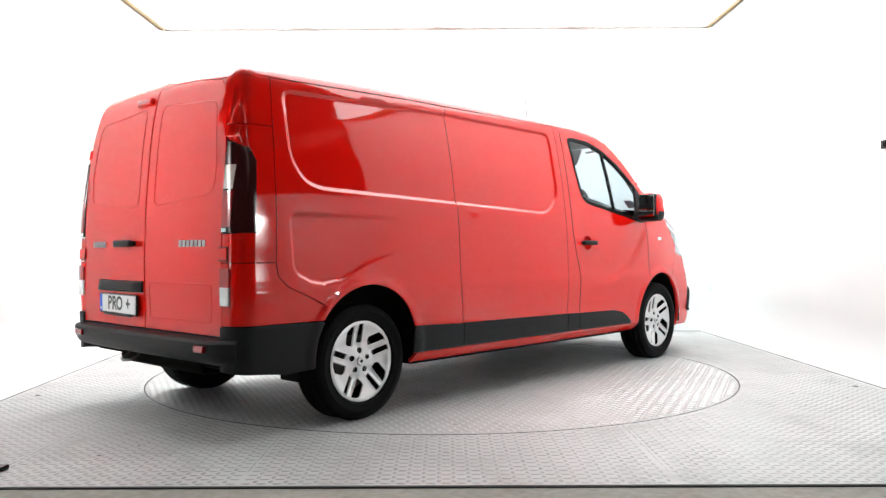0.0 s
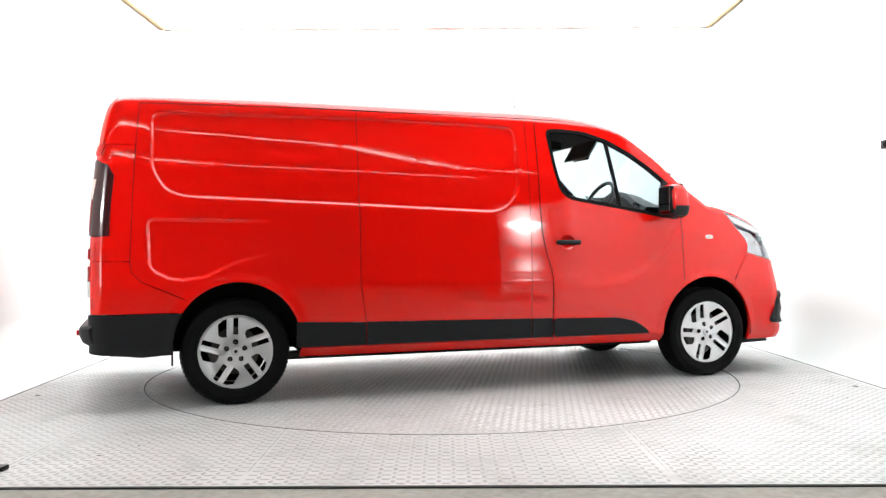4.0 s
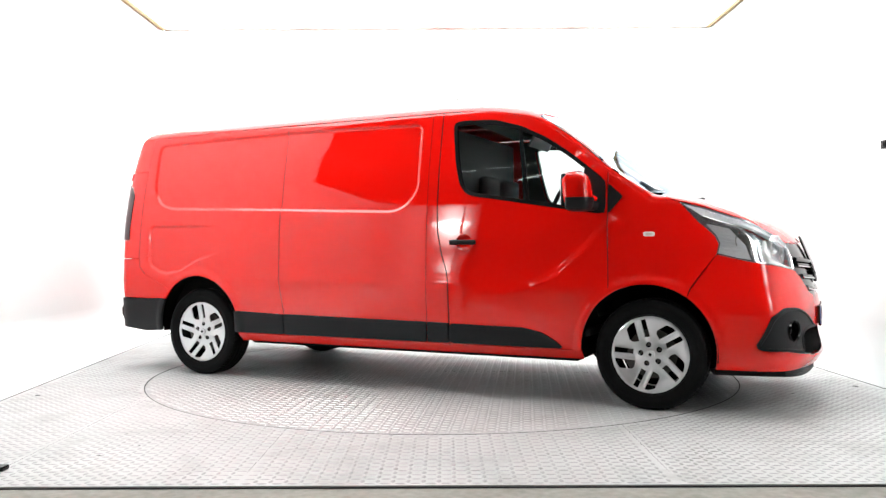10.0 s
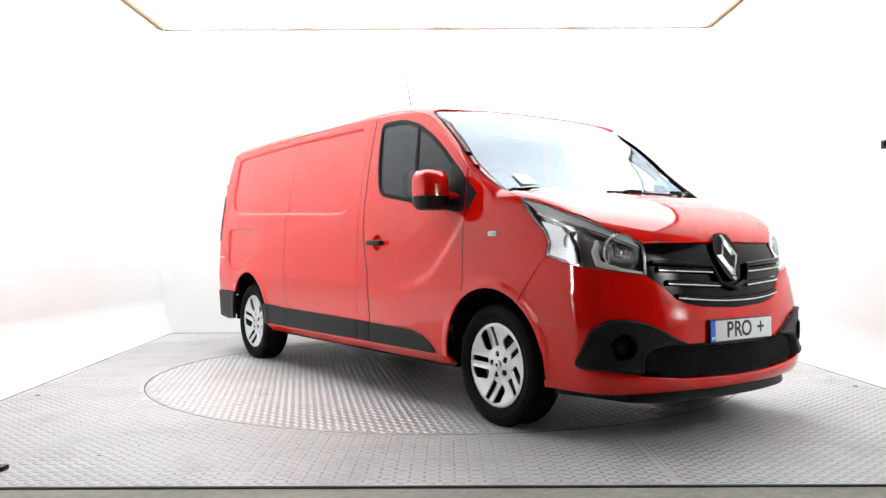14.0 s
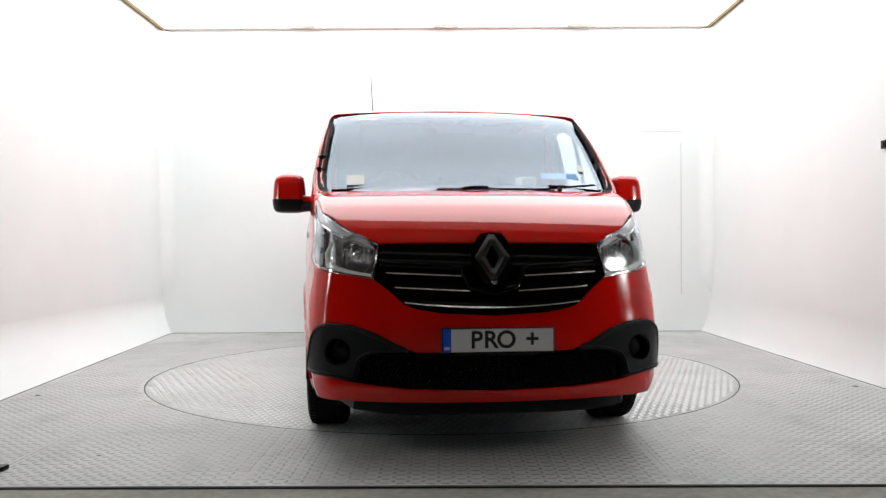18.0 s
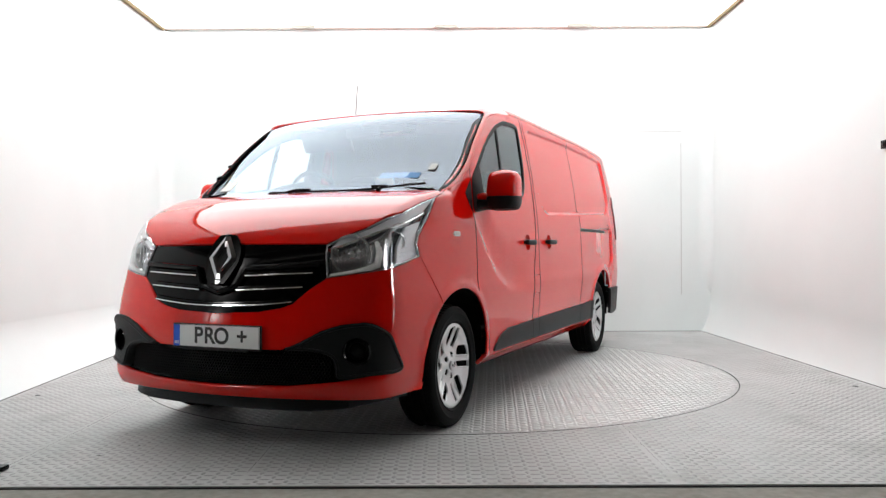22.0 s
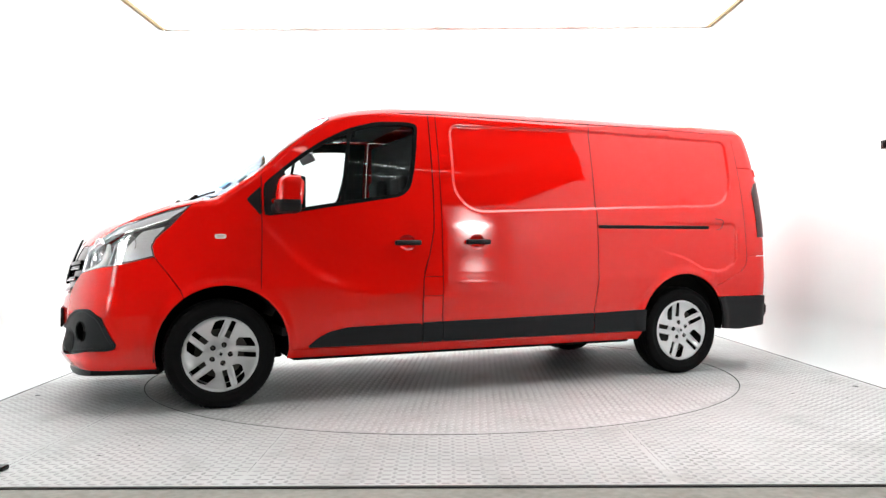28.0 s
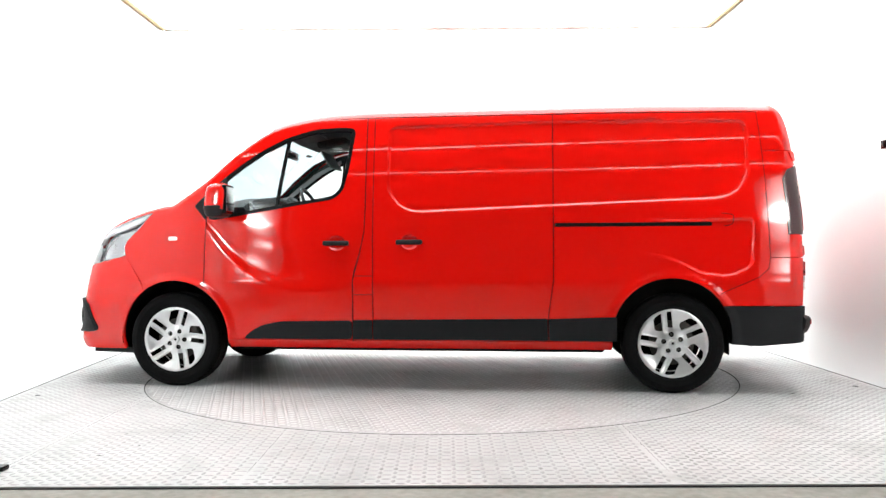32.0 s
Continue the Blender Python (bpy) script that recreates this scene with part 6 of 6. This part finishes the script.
            holes.append(np.array([(ca * u - sa * t, sa * u + ca * t) for u, t in q]))
    for i in range(5):
        a = radians(90 + 72 * i)
        holes.append(np.array([(0.058 * math.cos(a) + 0.0175 * math.cos(b), 0.058 * math.sin(a) + 0.0175 * math.sin(b)) for b in np.linspace(0, 2 * math.pi, 17)[:-1]]))
    step = 0.014
    pts, edges = list(rim), [(i, (i + 1) % 96) for i in range(96)]
    for h in holes:
        k = len(pts)
        pts += list(h)
        edges += [(k + i, k + (i + 1) % len(h)) for i in range(len(h))]
    gx, gy = np.meshgrid(np.arange(-0.22, 0.221, step), np.arange(-0.22, 0.221, step), indexing="ij")
    q = np.stack([gx.ravel(), gy.ravel()], 1)
    ok = np.hypot(q[:, 0], q[:, 1]) < 0.226
    for h in holes:
        ok &= inside_distance(q[:, 0], q[:, 1], h) > 0.004
    pts += list(q[ok])
    vs, _, fs, *_ = delaunay_2d_cdt([Vector(p) for p in pts], edges, [], 0, 1e-6)
    uv = np.array([(p.x, p.y) for p in vs])
    fs = np.array([f for f in fs if len(f) == 3])
    cen = uv[fs].mean(1)
    keep = np.hypot(cen[:, 0], cen[:, 1]) < 0.2337
    for h in holes:
        keep &= inside_distance(cen[:, 0], cen[:, 1], h) > 0
    fs = fs[keep]
    r = np.hypot(uv[:, 0], uv[:, 1])
    ang = np.arctan2(uv[:, 1], uv[:, 0])
    # broad spokes stand proud of the thin ones
    wave = np.cos(5 * (ang - radians(102)))
    hgt = face_h(r) - 0.008 * np.clip(wave, 0, 1) * np.clip((0.20 - r) / 0.05, 0, 1) * np.clip((r - 0.05) / 0.03, 0, 1)
    P = np.stack([uv[:, 0], uv[:, 1], hgt], 1)
    N = np.zeros_like(P)
    fn = np.cross(P[fs[:, 1]] - P[fs[:, 0]], P[fs[:, 2]] - P[fs[:, 0]])
    bad = fn[:, 2] < 0
    fs[bad] = fs[bad][:, ::-1]
    fn[bad] *= -1
    for k in range(3):
        np.add.at(N, fs[:, k], fn)
    N /= np.maximum(np.linalg.norm(N, axis=1), 1e-12)[:, None]
    v, f, n = add_hem(P, fs, N, 0.011)
    T3 = np.array(face_turn.to_3x3())
    rim_ob = mesh_object("rim", v @ T3.T, f, ALLOY, hub, True, n @ T3.T)
    tagged(rim_ob, "silver alloy rim with twin slots")
    # barrel coloured dark so that the slots read as shaded
    bm = lathe(bmesh.new(), [(0.2285, 0.090), (0.231, 0.091), (0.2345, 0.088), (0.216, 0.060), (0.205, 0.02), (0.21, -0.09), (0.225, -0.1)], face_turn, 72)
    bmesh.ops.recalc_face_normals(bm, faces=bm.faces)
    part("rim_barrel", bm, WHEEL_DARK, rim_ob, "", True)
    bm = lathe(bmesh.new(), [(0.0, 0.088), (0.024, 0.088), (0.028, 0.084), (0.029, 0.060)], turn, 28)
    bmesh.ops.remove_doubles(bm, verts=bm.verts, dist=0.0002)
    cap = part("hub_cap", bm, ALLOY, rim_ob, "", True)
    bm = box(bmesh.new(), (-0.009, -0.009, 0.0875), (0.009, 0.009, 0.0895), 0.001, Matrix.Rotation(radians(45), 4, "Z"))
    bmesh.ops.transform(bm, matrix=turn, verts=bm.verts)
    part("cap_mark", bm, WHEEL_DARK, cap)
    for i in range(5):
        a = radians(90 + 72 * i)
        c = Matrix.Translation((0.058 * math.cos(a), 0.058 * math.sin(a), 0))
        # the well's shade is painted: a dark cup behind each bolt
        bm = lathe(bmesh.new(), [(0.0182, 0.0700), (0.0178, 0.0715), (0.0168, 0.050), (0.0, 0.050)], turn @ c, 18)
        bmesh.ops.remove_doubles(bm, verts=bm.verts, dist=0.0001)
        well = part("bolt_well", bm, WHEEL_DARK, rim_ob, "bolt recess, its shade put into the colour")
        bm = lathe(bmesh.new(), [(0.0, 0.066), (0.007, 0.066), (0.0085, 0.064), (0.0085, 0.054)], turn @ c, 6)
        bmesh.ops.remove_doubles(bm, verts=bm.verts, dist=0.0001)
        part("wheel_bolt", bm, RUSTY, rim_ob)
    bm = lathe(bmesh.new(), [(0.06, 0.030), (0.150, 0.030), (0.150, 0.012), (0.06, 0.012)], turn, 40, closed=True)
    bmesh.ops.recalc_face_normals(bm, faces=bm.faces)
    part("brake_disc", bm, RUSTY, hub, "grey steel brake disc", True)
    bm = lathe(bmesh.new(), [(0.0, 0.034), (0.075, 0.034), (0.085, 0.026), (0.09, -0.08), (0.0, -0.08)], turn, 28)
    bmesh.ops.remove_doubles(bm, verts=bm.verts, dist=0.0001)
    bmesh.ops.recalc_face_normals(bm, faces=bm.faces)
    part("hub_carrier", bm, RUSTY, hub, "", True)
    bm = box(bmesh.new(), (0.09, -0.06, -0.02), (0.165, 0.06, 0.045), 0.012)
    bmesh.ops.transform(bm, matrix=turn @ Matrix.Rotation(radians(200), 4, "Z"), verts=bm.verts)
    part("brake_caliper", bm, RUSTY, hub, "", True)
    bm = lathe(bmesh.new(), [(0.0, -0.085), (0.208, -0.085), (0.208, -0.09), (0.0, -0.09)], turn, 36)
    bmesh.ops.remove_doubles(bm, verts=bm.verts, dist=0.0001)
    part("back_plate", bm, UNDERBODY, hub)
    return hub


for x, s, phase in ((1.748, -1, 12), (1.748, 1, 14), (-1.748, -1, 0), (-1.748, 1, 43)):
    wheel(x, s, phase)

# ---------------------------------------------------------------- underside and wheel housings
for (cx, cz, r) in (FRONT_ARCH, REAR_ARCH):
    for s in (-1, 1):
        bm = bmesh.new()
        rows = []
        for i in range(31):
            a = radians(-8 + 196 * i / 30)
            rows.append([bm.verts.new((cx + q * math.cos(a), y * s, cz + q * math.sin(a))) for y, q in ((0.905, r + 0.008), (0.88, r + 0.016), (0.50, r + 0.02), (0.48, 0.10))])
        for p, q in zip(rows, rows[1:]):
            for k in range(3):
                bm.faces.new((p[k], p[k + 1], q[k + 1], q[k]))
        bmesh.ops.recalc_face_normals(bm, faces=bm.faces)
        part("wheel_housing", bm, UNDERBODY, van, "black wheel arch liner", True)
        if cx < 0:
            bm = box(bmesh.new(), (cx - 0.40, 0.72 * s - 0.08, 0.25), (cx - 0.39, 0.72 * s + 0.08, 0.42), 0.004)
            part("mud_flap", bm, RUBBER, van, "black rubber mud flap")
bm = bmesh.new()
box(bm, (-1.30, -0.84, 0.262), (1.30, 0.84, 0.34), 0.02)
box(bm, (-2.52, -0.48, 0.300), (-1.28, 0.48, 0.40), 0.02)
box(bm, (-2.52, -0.80, 0.345), (-2.14, 0.80, 0.42), 0.02)
box(bm, (1.28, -0.46, 0.240), (2.45, 0.46, 0.34), 0.02)
box(bm, (2.14, -0.72, 0.25), (2.40, 0.72, 0.34), 0.02)
part("floor_pan", bm, UNDERBODY, van, "black coated underside")
bm = tube(bmesh.new(), [(1.0, -0.25, 0.25), (0.2, -0.28, 0.225), (-0.8, -0.30, 0.225), (-1.4, -0.42, 0.24), (-2.0, -0.45, 0.30)], 0.032, 10)
part("exhaust_pipe", bm, RUSTY, van, "sooty exhaust pipe", True)
bm = tube(bmesh.new(), [(-0.35, -0.30, 0.255), (-0.30, -0.30, 0.255), (0.30, -0.28, 0.255), (0.35, -0.28, 0.255)], [0.04, 0.055, 0.055, 0.04], 14, True, 1.0)
part("silencer", bm, RUSTY, van, "", True)
part("rear_axle", tube(bmesh.new(), [(-1.748, -0.70, 0.31), (-1.70, -0.4, 0.26), (-1.70, 0.4, 0.26), (-1.748, 0.70, 0.31)], 0.045, 12), UNDERBODY, van, "", True)
part("front_axle", tube(bmesh.new(), [(1.748, -0.70, 0.30), (1.72, -0.3, 0.27), (1.72, 0.3, 0.27), (1.748, 0.70, 0.30)], 0.04, 12), UNDERBODY, van, "", True)

# ---------------------------------------------------------------- roof aerial and wipers
ae = tube(bmesh.new(), [(0.338, -0.525, 1.955), (0.335, -0.525, 1.972), (0.328, -0.526, 1.99)], [0.022, 0.016, 0.006], 12)
aerial = part("aerial", ae, SEAL, van, "thin black roof aerial", True)
part("aerial_rod", tube(bmesh.new(), [(0.329, -0.526, 1.985), (0.305, -0.532, 2.10), (0.268, -0.540, 2.27)], [0.0042, 0.0036, 0.0028], 6), SEAL, aerial)


def screen_point(y, up, off):
    """A point `up` metres above the glass's lower edge."""
    base = 1.735 + 0.19 * (0.64 - y * y) + 0.09
    p, n = TOPC.solid(np.array([(base - up, y)]), off)
    return Vector(p[0])


for y0, y1, u0, u1, yh in ((0.25, 0.735, 0.022, 0.085, 0.50), (-0.20, 0.27, 0.016, 0.024, -0.06)):
    ys = np.linspace(y0, y1, 12)
    blade = part("wiper", tube(bmesh.new(), [screen_point(y, u0 + (u1 - u0) * (y - y0) / (y1 - y0), 0.006) for y in ys], 0.006, 8), SEAL, van, "black wiper blade and arm", True)
    ym = (y0 + y1) / 2
    um = (u0 + u1) / 2
    pts = [screen_point(yh, 0.012, 0.004), screen_point((yh * 2 + ym) / 3, um * 0.9, 0.014), screen_point(ym, um, 0.014)]
    part("wiper_arm", tube(bmesh.new(), pts, [0.014, 0.010, 0.007], 8), SEAL, blade, "", True)
    bm = box(bmesh.new(), (-0.05, -0.012, -0.006), (0.05, 0.012, 0.010), 0.005)
    bmesh.ops.transform(bm, matrix=Matrix.Translation(screen_point(ym, um, 0.014)) @ Matrix.Rotation(radians(90), 4, "Z"), verts=bm.verts)
    part("wiper_joint", bm, SEAL, blade, "", True)

# ---------------------------------------------------------------- cab
for s in (-1, 1):
    c = SIDE[s]
    lin = [(0.30, 0.55), (0.30, 1.90), (0.55, 1.898), (0.75, 1.876), (0.95, 1.828), (1.03, 1.798), (1.16, 1.718), (1.36, 1.570), (1.495, 1.45), (1.49, 0.80), (1.30, 0.55)]
    v, f, n = sheet(c, lin, holes=[shrink(WINDOW, 0.004)], off=-0.032, step=0.05, hem=0.0, gap=0.0)
    low = mesh_object("door_lining", v, f, DARK_TRIM, van, True, n)
    tagged(low, "charcoal plastic door lining")
for s in (-1, 1):
    v, f, n = sheet(SIDE[s], [(1.47, 1.455), (1.62, 1.352), (1.74, 1.292), (1.86, 1.250), (1.86, 1.15), (1.47, 0.98)], off=-0.03, step=0.05, hem=0.0, gap=0.0)
    tagged(mesh_object("pillar_lining", v, f, DARK_TRIM, van, True, n), "charcoal lining below the screen")
hl_out = [(0.25, -0.765), (0.25, 0.765), (0.95, 0.755), (1.035, 0.72), (1.075, 0.40), (1.09, 0.0), (1.075, -0.40), (1.035, -0.72), (0.95, -0.755)]
v, f, n = sheet(TOPC, hl_out, off=-0.05, step=0.08, hem=0.0, gap=0.0)
tagged(mesh_object("headlining", v, f, LINING, van, True, n), "grey cab headlining")
bm = bmesh.new()
box(bm, (0.20, -0.80, 0.36), (0.245, 0.80, 1.86), 0.02)
part("bulkhead", bm, DARK_TRIM, van, "dark bulkhead behind the seats")
# dark solid block, added so that the gaps between panels stay black
bm = bmesh.new()
box(bm, (-2.42, -0.79, 0.40), (0.18, 0.79, 1.86), 0.03)
part("cargo_blocker", bm, UNDERBODY, van, "dark solid block added to fill the cargo space")
bm = bmesh.new()
box(bm, (0.25, -0.82, 0.42), (1.36, 0.82, 0.47), 0.01)
part("cab_floor", bm, DARK_TRIM, van)
# dark blocks added behind the nose to stop the view through the grille
bm = bmesh.new()
box(bm, (1.78, -0.60, 0.34), (2.42, 0.60, 0.92), 0.05)
box(bm, (1.60, -0.48, 0.34), (1.80, 0.48, 1.10), 0.02)
part("engine_bay_blocker", bm, UNDERBODY, van)
# dashboard: swept section with a raised binnacle
bm = bmesh.new()
rows = []
for i in range(37):
    y = -0.83 + 1.66 * i / 36
    b = math.exp(-((y + 0.42) / 0.20) ** 4) * 0.055 + math.exp(-(y / 0.16) ** 4) * 0.02
    e = 0.10 * abs(y / 0.83) ** 3
    xe = 1.90 - 0.19 * y * y
    rows.append([bm.verts.new(p) for p in ((1.42, y, 0.55), (1.32, y, 0.78), (1.27, y, 0.98), (1.255, y, 1.22), (1.235, y, 1.355 + b - e), (1.26, y, 1.385 + b - e), (1.36, y, 1.385 + 0.7 * b - e), (1.46, y, 1.365 - e), (1.60, y, 1.305 - 0.5 * e), (xe - 0.12, y, 1.235), (xe - 0.03, y, 1.215))])
for p, q in zip(rows, rows[1:]):
    for k in range(10):
        bm.faces.new((p[k], p[k + 1], q[k + 1], q[k]))
bmesh.ops.recalc_face_normals(bm, faces=bm.faces)
dash = part("dashboard", bm, DARK_TRIM, van, "charcoal plastic dashboard", True)
bm = bmesh.new()
box(bm, (1.225, -0.13, 1.00), (1.27, 0.13, 1.33), 0.02)
part("centre_console", bm, GLOSS_BLACK, dash, "", True)
for y in (-0.72, -0.10, 0.10, 0.72):
    bm = lathe(bmesh.new(), [(0.045, 0.0), (0.045, 0.014), (0.036, 0.012), (0.034, 0.0), (0.0, -0.002)], facing(Vector((1.238, y, 1.28)), (-1, 0, 0.2)), 20)
    bmesh.ops.remove_doubles(bm, verts=bm.verts, dist=0.0002)
    part("air_vent", bm, GLOSS_BLACK, dash, "", True)
# steering wheel on the van's right
wheel_m = facing(Vector((1.085, -0.40, 1.335)), (-0.87, 0, 0.49))
bm = bmesh.new()
ring = [wheel_m @ Vector((0.185 * math.cos(a), 0.185 * math.sin(a), 0)) for a in [2 * math.pi * i / 36 for i in range(37)]]
tube(bm, ring, 0.015, 10, caps=False)
steer = part("steering_wheel", bm, DARK_TRIM, van, "black steering wheel", True)
bm = box(bmesh.new(), (-0.07, -0.06, -0.03), (0.07, 0.05, 0.015), 0.02)
for a in (0, 180, 250, 290):
    box(bm, (-0.0, -0.014, -0.008), (0.18, 0.014, 0.004), 0.004, Matrix.Translation((-0.09, 0, 0)) @ Matrix.Rotation(radians(a), 4, "Z") @ Matrix.Translation((0.09, 0, 0)))
bmesh.ops.transform(bm, matrix=wheel_m, verts=bm.verts)
part("wheel_centre", bm, DARK_TRIM, steer, "", True)
part("steering_column", tube(bmesh.new(), [wheel_m @ Vector((0, 0, -0.02)), Vector((1.30, -0.40, 1.22))], 0.035, 12), DARK_TRIM, steer, "", True)
# seats
for y, w in ((-0.44, 0.26), (0.32, 0.44)):
    seat = tagged(new("seat", None), "dark cloth cab seat")
    seat.parent = van
    bm = box(bmesh.new(), (0.36, y - w, 0.62), (0.90, y + w, 0.78), 0.05, segments=3)
    part("cushion", bm, SEAT_CLOTH, seat, "", True)
    bm = box(bmesh.new(), (0.27, y - w, 0.72), (0.40, y + w, 1.34), 0.05, Matrix.Rotation(radians(-7), 4, "Y"), segments=3)
    part("backrest", bm, SEAT_CLOTH, seat, "", True)
    bm = box(bmesh.new(), (0.42, y - w + 0.05, 0.46), (0.85, y + w - 0.05, 0.63), 0.02)
    part("seat_base", bm, DARK_TRIM, seat)
    for yy in ([y] if w < 0.3 else [y - 0.22, y + 0.22]):
        bm = box(bmesh.new(), (0.255, yy - 0.13, 1.36), (0.345, yy + 0.13, 1.54), 0.035, segments=3)
        part("headrest", bm, SEAT_CLOTH, seat, "", True)
# inside mirror and sun visors
bm = box(bmesh.new(), (1.13, -0.13, 1.715), (1.165, 0.13, 1.785), 0.016, segments=3)
tube(bm, [(1.15, 0, 1.76), (1.19, 0, 1.80)], 0.012, 8)
part("inside_mirror", bm, GLOSS_BLACK, van, "black inside mirror", True)
for s in (-1, 1):
    bm = box(bmesh.new(), (0.915, 0.42 * s - 0.2, 1.66), (0.935, 0.42 * s + 0.2, 1.82), 0.009, Matrix.Rotation(radians(32), 4, "Y"))
    if s > 0:
        bm.clear()
        box(bm, (0.78, 0.22, 1.825), (0.95, 0.62, 1.843), 0.008, Matrix.Rotation(radians(11), 4, "Y"))
    part("sun_visor", bm, LINING, van, "grey sun visor", True)


def on_glass(name, y0, y1, u0, u1, mat, label):
    """A paper stuck inside the windscreen."""
    pts = []
    for y, u in ((y0, u0), (y1, u0), (y1, u1), (y0, u1)):
        pts.append((1.735 + 0.19 * (0.64 - y * y) + 0.09 - u, y))
    v, f, n = sheet(TOPC, np.array(pts), off=-0.010, step=0.03, hem=0.001, gap=0)
    tagged(mesh_object(name, v, f, mat, van, True, n), label)


on_glass("windscreen_sticker", -0.70, -0.60, 0.10, 0.19, PAPER, "pale paper sticker")
on_glass("windscreen_sticker", -0.62, -0.52, 0.70, 0.725, PAPER, "pale paper sticker")
on_glass("windscreen_sticker", 0.685, 0.725, 0.23, 0.28, PAPER, "pale paper sticker")
on_glass("blue_card", 0.43, 0.66, 0.155, 0.205, BLUE_CARD, "blue card behind the glass")
bm = box(bmesh.new(), (1.50, 0.32, 1.345), (1.60, 0.42, 1.405), 0.012, Matrix.Rotation(radians(20), 4, "Z"))
part("paper_bundle", bm, PAPER, van, "white paper bundle on the dashboard", True)

# roof console with its reading lamp, and a stalk beside the wheel
bm = box(bmesh.new(), (0.66, -0.16, 1.80), (0.90, 0.16, 1.86), 0.02, Matrix.Rotation(radians(8), 4, "Y"), segments=3)
console = part("roof_console", bm, DARK_TRIM, van, "charcoal roof console", True)
part("reading_lamp", box(bmesh.new(), (0.74, -0.05, 1.792), (0.80, 0.05, 1.806), 0.004), LAMP_WHITE, console, "pale reading lamp")
part("stalk", tube(bmesh.new(), [(1.19, -0.42, 1.32), (1.165, -0.52, 1.36), (1.155, -0.56, 1.375)], [0.008, 0.009, 0.013], 8), DARK_TRIM, steer, "", True)
for s in (-1, 1):
    v, f, n = sheet(SIDE[s], [(0.93, 1.80), (1.16, 1.69), (1.36, 1.55), (1.49, 1.445), (1.475, 1.415), (1.33, 1.527), (1.12, 1.672), (0.93, 1.765)], off=-0.040, step=0.04, hem=0.0, gap=0.0)
    tagged(mesh_object("pillar_lining", v, f, PILLAR_GREY, van, True, n), "pale grey pillar lining")
# inner half of the windscreen pillars
for s in (-1, 1):
    uv = TOPC.flat(screen_side[s][:-4])
    v, f, n = sheet(TOPC, np.concatenate([uv, (uv - np.array((0.0, 0.085 * s)))[::-1]]), off=-0.055, step=0.03, hem=0.0, gap=0.0)
    tagged(mesh_object("pillar_lining", v, f, DARK_TRIM, van, True, n), "charcoal pillar lining")


# ---------------------------------------------------------------- what moves
def motions():
    rows_van, rows_disc = [], []
    for k in range(129):
        t = 0.25 * k
        a = TURN_START + TURN_RATE * t
        c, s = math.cos(radians(a)), math.sin(radians(a))
        rows_disc.append((t, pose(0, 0, 0, 0, 0, a)))
        rows_van.append((t, pose(c * VAN_SHIFT.x - s * VAN_SHIFT.y, s * VAN_SHIFT.x + c * VAN_SHIFT.y, 0.0, 0, 0, a)))
    walk(turntable, rows_disc)
    walk(van, rows_van)


motions()
